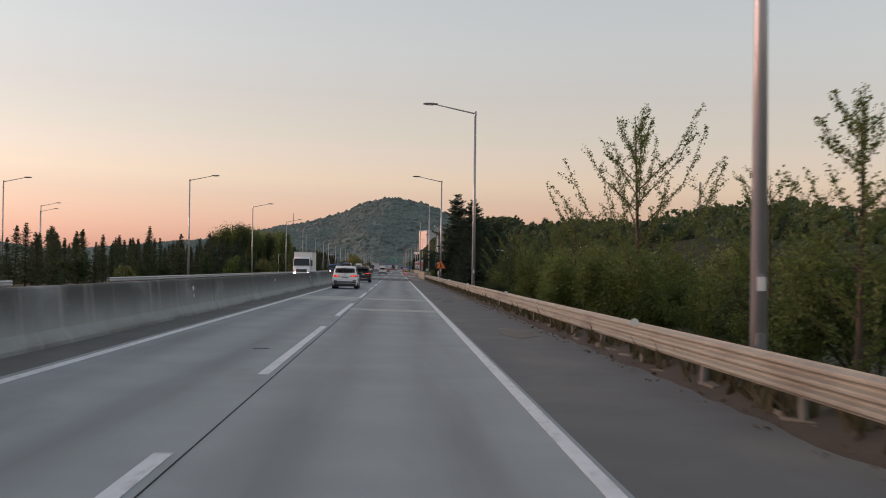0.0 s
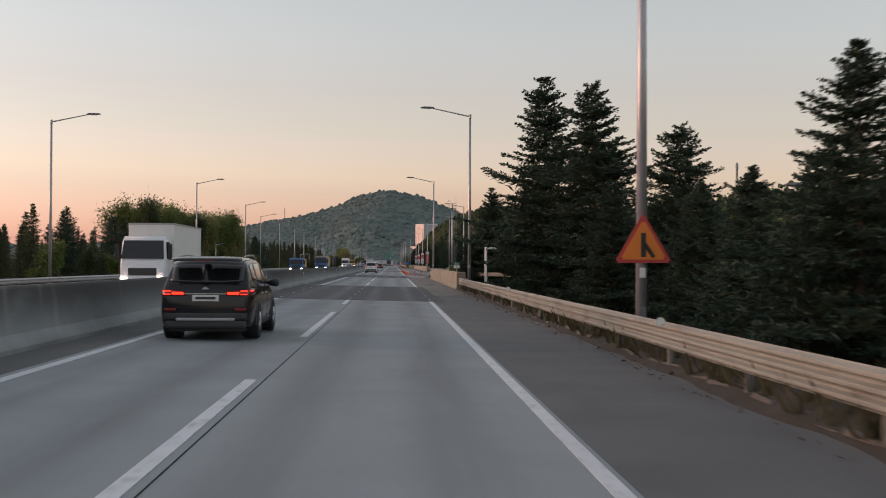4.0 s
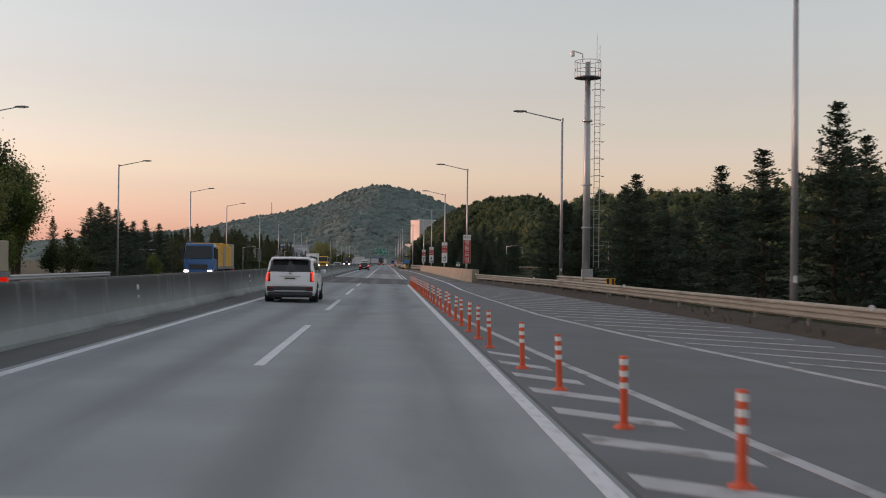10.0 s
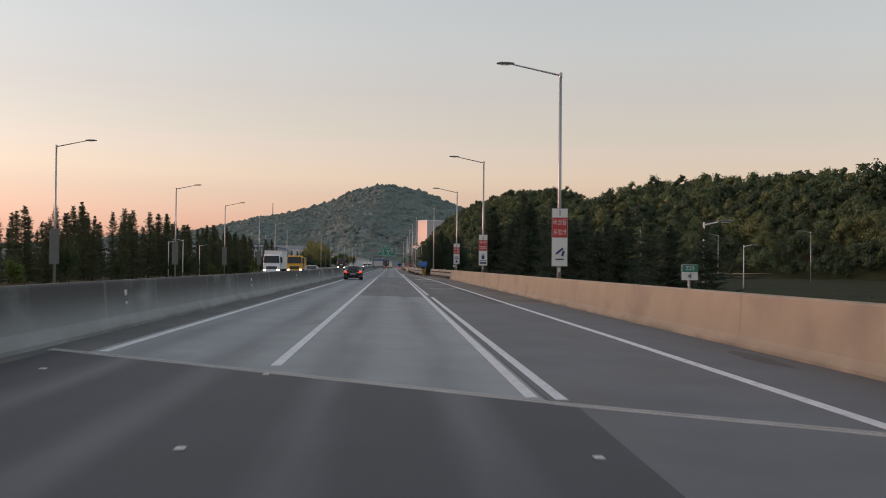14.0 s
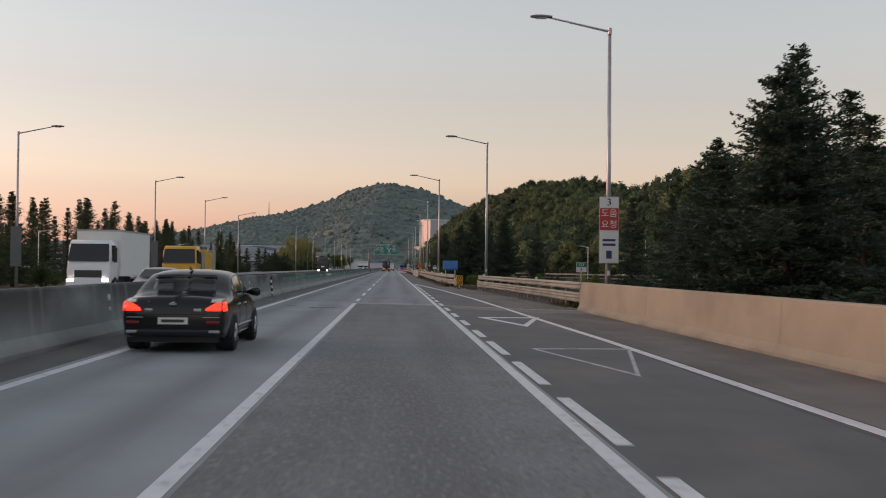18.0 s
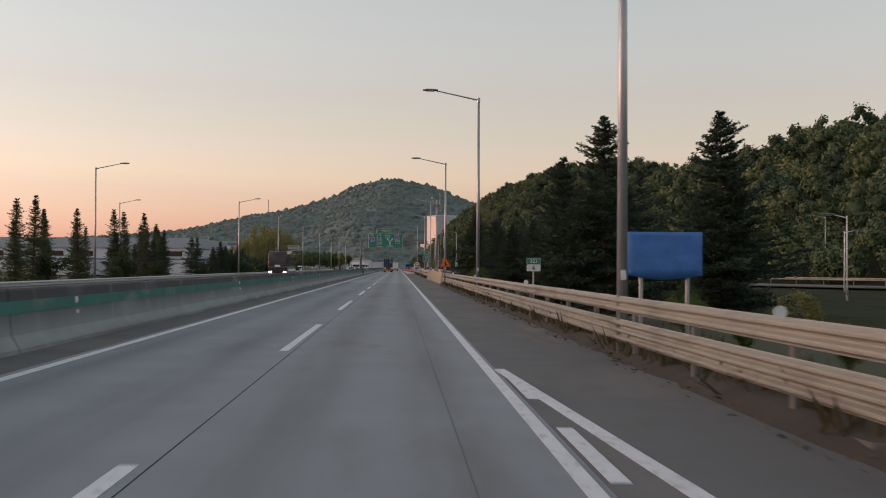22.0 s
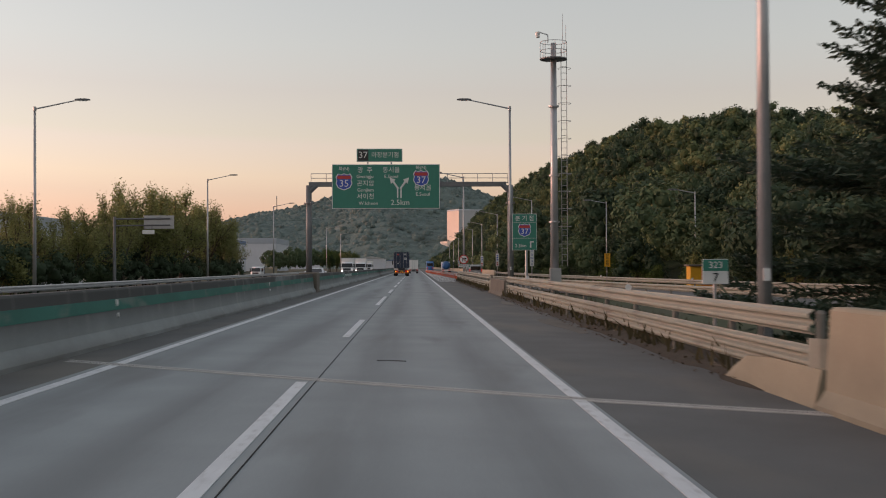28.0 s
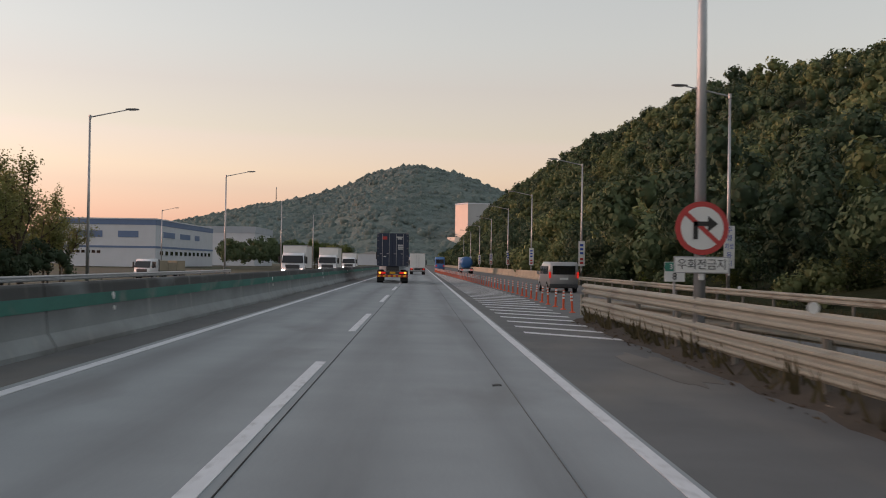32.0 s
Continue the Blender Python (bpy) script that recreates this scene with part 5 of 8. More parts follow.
spruce_spots += [(-34 - rng.uniform(0, 8), 380 + 7 * k, rng.uniform(7, 10)) for k in range(10)] + [(-30 - rng.uniform(0, 12), 700 + 6 * k, rng.uniform(5, 7)) for k in range(8)] + [(-29 - rng.uniform(0, 5), 747 + 2.1 * k, rng.uniform(5.0, 6.6)) for k in range(9)] + [(-33 - rng.uniform(0, 8), 225 + 9 * k, rng.uniform(7, 9)) for k in range(6)]
SPRUCE_FAR = [(conifer(s, 12, w, M_NEEDLES, 0.55), 12) for s, w in ((5, 5.8), (6, 6.4))]
plant(SPRUCE, [s for s in spruce_spots if 0 < s[0] < 15], "spruces along the verge", 3)
plant(SPRUCE_FAR, [s for s in spruce_spots if not 0 < s[0] < 15], "spruces further off", 13)
retire(SPRUCE + SPRUCE_FAR)
REDWOOD = [(conifer(s, 11, w, M_REDWOOD, 0.5, droop=0.0, lift=0.3, power=0.85, label="slender conical larch-like tree, dusky green", name="larch_tree"), 11) for s, w in ((31, 3.0), (32, 2.5), (33, 3.4))]
red_spots = [(-38 + rng.uniform(-5, 3), 452 + 1.95 * k, rng.uniform(7.2, 10.6) * (0.75 if k < 18 else 1.0)) for k in range(98)]
red_spots += [(-42 + rng.uniform(-9, 5), 640 + 5 * k, rng.uniform(7.5, 11)) for k in range(26)]
red_spots += [(-36 + rng.uniform(-6, 6), 170 + 9 * k, rng.uniform(6, 9)) for k in range(6)] + [(21.7, 273.6, 15.4), (26, 270, 10), (29, 278, 11)]
red_spots += [(-34 - rng.uniform(0, 12), 108 + 1.25 * k, rng.uniform(4.5, 6.8)) for k in range(128)]
red_spots += [(-55 + rng.uniform(-20, 8), 380 + 9 * k, rng.uniform(8, 11)) for k in range(24)]
plant(REDWOOD, red_spots, "slender trees beyond the opposite carriageway", 4)
retire(REDWOOD)
POPLAR = [(broadleaf(s, 12, w, m, 8000, label="tall leafy tree in fresh green", name="poplar_tree", leaf=0.15, low=0.1, tall=2.2), 12) for s, w, m in ((41, 2.8, M_LEAF_OLIVE), (42, 3.2, M_LEAF), (43, 2.6, M_LEAF_DARK))]
plant(POPLAR, [(-33 - rng.uniform(0, 9), 270 + 2.6 * k, rng.uniform(9, 12.5)) for k in range(37)] + [(-30 - rng.uniform(0, 10), 1165 + 10 * k, rng.uniform(7, 10)) for k in range(12)], "leafy trees beyond the opposite carriageway", 5)
retire(POPLAR)
OLIVE = [(broadleaf(s, 11, w, m, n, label="thin spring tree with sparse olive leaves", name="ash_tree", leaf=0.12, tall=1.6, bare=0.3), 11) for s, w, m, n in ((51, 3.6, M_LEAF_OLIVE, 4600), (52, 4.2, M_LEAF_OLIVE, 6000), (53, 3.4, M_LEAF_OLIVE, 3200))]
ASH_HEIGHT = [(758, 6.0), (775, 7.2), (800, 9.0), (815, 11.2), (850, 12.2), (866, 11.4), (876, 8.5), (888, 5.5)]
ash_spots = [(-28.2 - rng.uniform(0, 6), 766 + 3.0 * k) for k in range(41)]
plant(OLIVE, [(x, y, lerp_table(y, ASH_HEIGHT) * rng.uniform(0.85, 1.08)) for x, y in ash_spots], "sparse spring trees", 6)
retire(OLIVE)
SAPLING = [(upright_tree(s, 9, w, M_LEAF), 9) for s, w in ((71, 4.6), (72, 4.0))]
plant(SAPLING, [(9.6, 44, 9.4), (11.5, 34, 6.5), (9.2, 57, 6.5), (10.5, 70, 6.5), (9.4, 88, 6)], "young verge trees", 8)
SLIM = [(upright_tree(73, 7.4, 2.2, M_LEAF, label="slim young tree with short leafy branches"), 7.4)]
plant(SLIM, [(9.8, 23.5, 7.4), (12.6, 27, 6.0)], "young verge trees", 9)
retire(SLIM)
retire(SAPLING)
SHRUB = [(broadleaf(s, 4, w, m, 12000, label="dense green roadside shrub", name="shrub", leaf=0.05, low=0.0), 4) for s, w, m in ((61, 2.2, M_LEAF), (62, 2.4, M_LEAF), (63, 1.9, M_LEAF_DARK))]
shrub_spots = [(rng.uniform(7.4, 12.5), 26 + 2.1 * k, rng.uniform(3.0, 4.7)) for k in range(31)] + [(rng.uniform(9, 16), 60 + 4 * k, rng.uniform(3.4, 5.2) if k < 11 else rng.uniform(1.2, 2.2)) for k in range(26)]
shrub_spots += [(rng.uniform(6.2, 9), 228.5 + 1.5 * k, rng.uniform(1.0, 1.8)) for k in range(9)]
shrub_spots += [(lerp_table(yy, [(b, a + 9.5) for a, b in RAMP_B]) + rng.uniform(0, 6), yy, rng.uniform(2.2, 4.2)) for yy in [716 + 6.0 * k for k in range(43)]]
shrub_spots += [(rng.uniform(13, 40), 362 + 4.4 * k, rng.uniform(0.9, 1.7)) for k in range(18)] + [(rng.uniform(8.5, 20), 546 + 2.6 * k, rng.uniform(0.9, 2.0)) for k in range(14)] + [(rng.uniform(7, 10), 640 + 6 * k, rng.uniform(1.0, 2.2)) for k in range(8)]
shrub_spots += [(rng.uniform(16, 40), 150 + 5 * k, rng.uniform(3.0, 5.0)) for k in range(16)]
shrub_spots += [(rng.uniform(15, 42), 96 + 2.1 * k, rng.uniform(3.4, 5.2)) for k in range(36)] + [(11.6, 99, 6.0), (13.5, 102, 5.4), (12.8, 96, 5.6)]
shrub_spots += [(-27 - rng.uniform(0, 6), 10 + 18 * k, rng.uniform(2.2, 4.2)) for k in range(44)]
shrub_spots += [(-32 - rng.uniform(0, 8), 266 + 3.2 * k, rng.uniform(4, 6)) for k in range(32)]
SHRUB_FAR = [(broadleaf(s, 4, 2.3, m, 3000, label="dense green shrub in fresh leaf", name="shrub", leaf=0.10, low=0.0), 4) for s, m in ((64, M_LEAF), (65, M_LEAF_DARK), (66, M_LEAF_OLIVE), (67, M_LEAF_DARK))]
shrub_spots += [(rng.uniform(14, 28), 16 + 3.6 * k, rng.uniform(3.8, 5.4)) for k in range(19)]
plant(SHRUB, [s for s in shrub_spots if 0 < s[0] < 13 and s[1] < 700], "roadside shrubs", 7)
plant(SHRUB_FAR, [s for s in shrub_spots if not (0 < s[0] < 13 and s[1] < 700)], "shrubs further off", 17)
retire(SHRUB + SHRUB_FAR)

# dry grass tufts along the verges
r = np.random.default_rng(9)
tufts = []
for a, b, x0, x1, n in ((-20, 172, 4.5, 5.0, 1300), (545, 647, 4.5, 5.0, 380), (701, 745, 4.5, 5.05, 220), (759, 815, 4.5, 5.05, 260), (492, 531, 7.4, 9.5, 700), (531, 541, 5.8, 8.5, 500), (-20, 172, 4.9, 7.5, 2600), (228, 246, 5.0, 7.5, 500), (538, 552, 6.0, 12.0, 900), (552, 647, 4.95, 7.0, 1400), (700, 816, 5.1, 7.2, 1700), (250, 349, 10.5, 14, 900), (816, 900, 14.2, 17, 900)):
    tufts.append(np.stack([r.uniform(x0, x1, n), r.uniform(a, b, n), np.zeros(n)], 1))
tufts = np.concatenate(tufts)
tufts[:, 2] = [ground_height(x, y) + 0.02 if x > 6.0 or 172 < y < 545 else 0.02 for x, y, _ in tufts]
blades = []
for k in range(3):
    lean = r.normal(size=(len(tufts), 2)) * 0.16
    h = r.uniform(0.18, 0.55, len(tufts))
    w = r.normal(size=(len(tufts), 2))
    w = w / np.linalg.norm(w, axis=1, keepdims=True) * 0.035
    base = tufts + np.concatenate([r.normal(size=(len(tufts), 2)) * 0.06, np.zeros((len(tufts), 1))], 1)
    tip = base + np.stack([lean[:, 0], lean[:, 1], h], 1)
    mid = (base + tip) / 2
    wz = np.concatenate([w, np.zeros((len(w), 1))], 1)
    blades.append(np.stack([base - wz, base + wz, mid + wz * 1.1, tip], axis=1).reshape(-1, 3))
hangq = hang("verge_grass", quad_mesh("verge_grass", np.concatenate(blades), M_GRASS), None)
tagged(hangq, "dry straggling grass along the verge", "grass", kind="stuff")


# ---- street lamps ----
def street_lamp(height=10.95, arm=2.35, rise=0.42, name="street_lamp", label="tall tapered galvanised street lamp with one flat arm", mat=M_STEEL, radius=0.115):
    lamp = thing(name, label, "street lamp")
    part("pole", rods(((0, 0, 0), (0, 0, height), radius, radius * 0.55), n=12), mat, lamp, smooth=True)
    part("base_plate", boxes((-0.22, 0.22, -0.22, 0.22, -0.03, 0.03), bevel=0.01), mat, lamp)
    part("hatch", boxes((-0.06, 0.06, -radius - 0.015, -radius + 0.03, 0.55, 0.95), bevel=0.005), M_STEEL_DARK, lamp)
    part("sticker", boxes((-0.05, 0.05, -radius - 0.008, -radius + 0.03, 1.5, 1.68)), M_WHITE, lamp, "small pale number sticker")
    part("collar", rods(((0, 0, height - 0.18), (0, 0, height + 0.06), radius * 0.75), n=10), mat, lamp)
    part("arm", rods(((0, 0, height - 0.08), (-arm, 0, height + rise), 0.045, 0.032), n=8), mat, lamp)
    bm = bmesh.new()
    loft(bm, [[(-arm - x, y * w, height + rise + 0.02 + z * h) for y, z in ((-1, 0), (-0.7, 1), (0.7, 1), (1, 0), (0.7, -0.6), (-0.7, -0.6))] for x, w, h in ((-0.12, 0.06, 0.05), (0.1, 0.12, 0.07), (0.5, 0.13, 0.075), (0.72, 0.07, 0.04))])
    head = part("lamp_head", bm, M_STEEL_DARK, lamp, "flat grey luminaire")
    part("lens", boxes((-arm - 0.5, -arm - 0.1, -0.09, 0.09, height + rise - 0.045, height + rise - 0.022), bevel=0.006), M_WHITE, head)
    return lamp


RIGHT_LAMPS = [(4.85, 14.6), (4.62, 66.5), (4.72, 119.3), (4.85, 168.6), (4.66, 225.6), (11.25, 277), (10.95, 316.5), (8.0, 357.5), (7.95, 398.8), (8.05, 445.2), (8.08, 486.5), (6.7, 526.5), (4.64, 562.2), (4.7, 602.5), (4.54, 641.6), (4.95, 701.7), (5.29, 750.7), (4.79, 802.0), (15.8, 840.5), (14.1, 882.5), (14.1, 928), (14.0, 966), (13.9, 1008), (13.9, 1052), (13.9, 1100), (13.9, 1150)]
LEFT_LAMPS = [(-21.5, 16), (-21.6, 119.5), (-21.6, 171.5), (-22.0, 227.5), (-22.6, 274.8), (-25.3, 318.3), (-25.4, 356), (-25.5, 396.5), (-26, 434), (-26, 483), (-25.8, 522), (-25.6, 566), (-26.2, 602), (-27.6, 646.5), (-39.8, 706), (-22, 701), (-21.5, 749), (-21.4, 801.5), (-21.1, 853.3), (-20.8, 901.7), (-20.8, 950), (-20.8, 1000), (-47, 988), (-61, 197), (-43, 126), (-55, 178)]
pattern = street_lamp()
for x, y in RIGHT_LAMPS:
    copy_thing(pattern, pose(x, y, max(-0.3, ground_height(x, y)) if x > 7 and not 350 < y < 500 else -0.1, 0, 0, 0))["group"] = "street lamps beside the carriageway"
for x, y in LEFT_LAMPS:
    copy_thing(pattern, pose(x, y, -0.35, 0, 0, 180))["group"] = "street lamps beyond the opposite carriageway"
retire([(pattern, 0)])
pattern = street_lamp(5.6, 0.9, 0.12, "ramp_lamp", "white painted ramp lamp with a short arm", M_WHITE, 0.075)
for x, y, a in ((17.2, 407, 180), (37, 463, 180), (18, 230, 0), (30, 172, 0), (29, 612, 0), (35, 560, 0), (40, 640, 180), (52, 600, 0), (12.8, 130, 0), (16, 100, 180), (19.8, 200, 0), (-33, 620, 180), (-36, 560, 180), (-31, 300, 180), (-30, 510, 0), (-34, 520, 180)):
    copy_thing(pattern, pose(x, y, ground_height(x, y), 0, 0, a))["group"] = "white ramp lamps"
retire([(pattern, 0)])
pattern = street_lamp(8.6, 1.6, 0.2, "slip_road_lamp", "slim grey slip-road lamp", M_STEEL, 0.085)
for x, y in ((41, 531), (61, 555), (70, 532), (19.2, 799.8), (23.6, 781), (27.5, 742), (36, 712), (52, 676), (70, 640)):
    copy_thing(pattern, pose(x, y, ground_height(x, y), 0, 0, 0))["group"] = "slip-road lamps"
retire([(pattern, 0)])


# ---- signs, posts, gantry, masts ----
def delineator(label="orange flexible delineator post with white reflective bands"):
    post = thing("delineator_post", label, "delineator", group="orange delineators")
    part("base", rods(((0, 0, 0), (0, 0, 0.035), 0.115, 0.10), ((0, 0, 0.035), (0, 0, 0.06), 0.07, 0.05), n=14), M_ORANGE, post)
    part("tube", rods(((0, 0, 0.05), (0, 0, 0.73), 0.042, 0.040), ((0, 0, 0.73), (0, 0, 0.75), 0.046, 0.036), n=12), M_ORANGE, post, smooth=False)
    for z in (0.42, 0.54, 0.66):
        part("reflective_band", rods(((0, 0, z), (0, 0, z + 0.06), 0.0435), n=12), M_WHITE, post, "white reflective band")
    return post


pattern = delineator()
rng = random.Random(8)
stations = [(4.85, 242.1), (4.15, 245.8), (3.64, 248.7), (3.18, 251.8), (2.80, 254.9), (2.56, 258.0), (2.42, 261.4), (2.30, 264.5)]
stations += [(2.18 - 0.2 * min(1, k / 18), 268.92 + 2.62 * k) for k in range(25)]
stations += [(lerp_table(y, [(822, 5.2), (845, 5.35), (900, 4.5), (990, 3.0), (1100, 2.6)]), y) for y in [822 + 2.7 * k for k in range(74)]]
for x, y in stations:
    copy_thing(pattern, pose(x, y, flat_z(x), rng.uniform(-3, 3), rng.uniform(-3, 3), rng.uniform(0, 360)))
retire([(pattern, 0)])


def panel(w, h, z, mat, parent, name="panel", y=-0.14, rim=None, t=0.02, label=""):
    if rim is not None:
        part("border", boxes((-w / 2 - 0.02, w / 2 + 0.02, y, y + t, z - h / 2 - 0.02, z + h / 2 + 0.02), bevel=0.004), rim, parent)
    return part(name, boxes((-w / 2, w / 2, y - 0.006, y + t - 0.004, z - h / 2, z + h / 2), bevel=0.003), mat, parent, label)


def bars(w, rows, mat, parent, y):
    """Plain bars for writing that is not reproduced: rows of (x, z, wide, high)."""
    for x, z, wide, high in rows:
        part("bar", boxes((x - wide / 2, x + wide / 2, y - 0.006, y, z - high / 2, z + high / 2)), mat, parent)


def km_post(x, y, digit, mat, z=1.55):
    s = thing("distance_post", "small green and white roadside distance sign on a post", "road sign", (x, y, -0.1), group="distance signs")
    part("post", rods(((0, 0, -0.6), (0, 0, z + 0.2), 0.03), n=8), M_STEEL, s)
    panel(0.46, 0.44, z + 0.02, M_WHITE, s, "lower_panel", y=-0.06)
    part("upper_panel", boxes((-0.225, 0.225, -0.074, -0.067, z + 0.03, z + 0.23)), mat, s)
    words(digit, 0.22, (0, -0.075, z - 0.09), M_BLACK, s)
    words("323", 0.17, (0, -0.082, z + 0.13), M_WHITE, s)
    return s


for x, y, d in ((5.15, 187.9, "2"), (8.4, 376.8, "4"), (8.25, 493.7, "5"), (4.85, 578.3, "6"), (5.05, 704.9, "7"), (5.45, 807.0, "8")):
    km_post(x, y, d, M_GREEN_SIGN, 1.8 if 400 < y < 700 else 1.6)


def pole_banner(x, y, tiers, label, width=0.72, z_top=4.5, base=-0.1, back=False):
    """A tall narrow board strapped to a lamp pole; tiers: (height, material, text, text material, text size)."""
    b = thing("pole_banner", label, "sign board", (x, y, base), group="pole banners")
    z = z_top
    total = sum(t[0] for t in tiers)
    part("backing", boxes((-width / 2 - 0.02, width / 2 + 0.02, -0.17, -0.145, z_top - total - 0.02, z_top + 0.02), bevel=0.004), M_STEEL_DARK if back else M_STEEL, b)
    for zz in (z_top - 0.25, z_top - total + 0.25):
        part("clamp", boxes((-0.13, 0.13, -0.145, 0.12, zz - 0.03, zz + 0.03), bevel=0.01), M_STEEL, b)
    for h, mat, text, tmat, size in tiers:
        if mat is not None:
            part("tier", boxes((-width / 2, width / 2, -0.178, -0.171, z - h + 0.01, z - 0.01)), mat, b)
        lines = text.split("|") if text else []
        for k, line in enumerate(lines):
            words(line, size, (0, -0.181, z - h * (k + 0.5) / len(lines)), tmat, b, width=width * 0.86)
        z -= h
    return b


M_NAVY = material("navy_print", (0.03, 0.05, 0.14), 0.5, vary=0.05)
b = pole_banner(8.0, 357.3, [(0.5, M_WHITE, "사고시", M_BLACK, 0.27), (2.25, M_RED, "행|동|요|령", M_WHITE, 0.56)], "tall red and white safety banner strapped to a lamp pole")
b = pole_banner(7.95, 398.8, [(0.42, M_WHITE, "1", M_BLACK, 0.38), (0.95, M_RED, "비상등|트렁크", M_WHITE, 0.30), (1.35, M_WHITE, "", None, 0)], "numbered red and white emergency banner on a lamp pole")
part("pictogram", rods(((-0.18, -0.181, 2.35), (0.16, -0.181, 2.62), 0.05), ((-0.2, -0.181, 2.1), (0.2, -0.181, 2.1), 0.03), ((0.12, -0.181, 2.25), (0.2, -0.181, 2.5), 0.05), n=6), M_NAVY, b)
b = pole_banner(8.05, 445.2, [(0.45, M_WHITE, "2", M_BLACK, 0.38), (0.95, M_RED, "우선|대피", M_WHITE, 0.36), (1.3, M_WHITE, "", None, 0)], "numbered red and white emergency banner on a lamp pole")
part("pictogram", boxes((-0.13, 0.13, -0.186, -0.179, 2.35, 2.68), (-0.05, 0.05, -0.186, -0.179, 2.72, 2.83), (-0.34, 0.34, -0.186, -0.179, 2.2, 2.25), (-0.3, 0.3, -0.186, -0.179, 1.95, 2.1)), M_NAVY, b)
b = pole_banner(8.08, 486.5, [(0.42, M_WHITE, "3", M_BLACK, 0.38), (0.85, M_RED, "도움|요청", M_WHITE, 0.34), (1.25, M_WHITE, "", None, 0)], "numbered red and white emergency banner on a lamp pole")
bars(0.5, [(0, 2.85, 0.5, 0.09), (0, 2.68, 0.5, 0.09), (0, 2.3, 0.22, 0.3)], M_NAVY, b, -0.18)
for x, y in ((-26, 434), (-26, 483), (-25.8, 522), (-25.6, 566), (-26.2, 602), (-25.5, 396.5)):
    pole_banner(x, y, [(2.7, None, "", None, 0)], "dark back of a banner board on a lamp pole", back=True, width=0.7, base=-0.35)
for x, y, text in ((15.8, 840.5, "주|행|차로|유|지"), (14.1, 882.5, ""), (14.1, 928, ""), (14.0, 966, ""), (13.9, 1008, ""), (13.9, 1052, ""), (13.9, 1100, "")):
    b = pole_banner(x, y, [(2.2, M_WHITE, text, M_BLUE_SIGN, 0.36)], "tall white banner with blue and red lettering on a lamp pole", width=0.55, z_top=3.9)
    if not text:
        bars(0.5, [(0, 3.55 - 0.36 * k, 0.3, 0.2) for k in range(3)], M_BLUE_SIGN, b, -0.18)
        bars(0.5, [(0, 2.3 - 0.33 * k, 0.3, 0.2) for k in range(2)], M_RED, b, -0.18)


def triangle_sign(x, y, z, label):
    s = thing("warning_sign", label, "road sign", (x, y, 0))
    for name, mat, r, yy in (("border", M_RED, 0.62, -0.15), ("face", M_WARN, 0.50, -0.165)):
        bm = bmesh.new()
        v = [(r * math.sin(a), z + r * math.cos(a)) for a in (0, 2.0944, 4.1888)]
        loft(bm, [[(u, yy, w) for u, w in v], [(u, yy + 0.012, w) for u, w in v]])
        bmesh.ops.bevel(bm, geom=[e for e in bm.edges if abs(e.verts[0].co.y - e.verts[1].co.y) > 0.005], offset=0.05, segments=3, affect="EDGES")
        part(name, bm, mat, s)
    part("merge_symbol", boxes((-0.045, 0.045, -0.176, -0.166, z - 0.2, z + 0.24)), M_BLACK, s)
    part("merge_symbol", rods(((0.19, -0.171, z - 0.2), (0.02, -0.171, z + 0.05), 0.035), n=6), M_BLACK, s)
    part("bracket", boxes((-0.1, 0.1, -0.138, 0.1, z - 0.05, z + 0.05), bevel=0.01), M_STEEL, s)
    return s


triangle_sign(4.72, 119.3, 1.98, "orange triangular merge warning sign on a lamp pole")
triangle_sign(4.54, 641.6, 1.92, "orange triangular merge warning sign on a lamp pole")


def no_turn_sign(x, y, z):
    s = thing("no_turn_sign", "round red-rimmed turn prohibition sign with a white plate", "road sign", (x, y, 0), group="turn prohibition signs")
    part("rim", rods(((0, -0.15, z), (0, -0.135, z), 0.48), n=40), M_RED, s)
    part("face", rods(((0, -0.158, z), (0, -0.149, z), 0.385), n=40), M_WHITE, s)
    part("arrow", boxes((-0.16, -0.08, -0.17, -0.16, z - 0.2, z + 0.12), (-0.16, 0.12, -0.17, -0.16, z + 0.04, z + 0.12)), M_BLACK, s)
    bm = bmesh.new()
    tri = [(0.10, z - 0.06), (0.10, z + 0.22), (0.28, z + 0.08)]
    loft(bm, [[(u, -0.17, w) for u, w in tri], [(u, -0.16, w) for u, w in tri]])
    part("arrow_head", bm, M_BLACK, s)
    bm = boxes((-0.40, 0.40, -0.166, -0.159, -0.04, 0.04))
    bmesh.ops.rotate(bm, cent=(0, 0, 0), matrix=Matrix.Rotation(radians(42), 3, "Y"), verts=bm.verts)
    bmesh.ops.translate(bm, vec=(0, 0, z), verts=bm.verts)
    part("slash", bm, M_RED, s)
    panel(0.96, 0.26, z - 0.66, M_WHITE, s, "text_plate", y=-0.15, rim=M_STEEL)
    words("우회전금지", 0.21, (0, -0.16, z - 0.66), M_BLACK, s, width=0.86)
    part("bracket", boxes((-0.12, 0.12, -0.137, 0.1, z - 0.72, z - 0.6), (-0.12, 0.12, -0.137, 0.1, z - 0.04, z + 0.06), bevel=0.01), M_STEEL, s)
    return s


no_turn_sign(4.79, 802.0, 2.33)


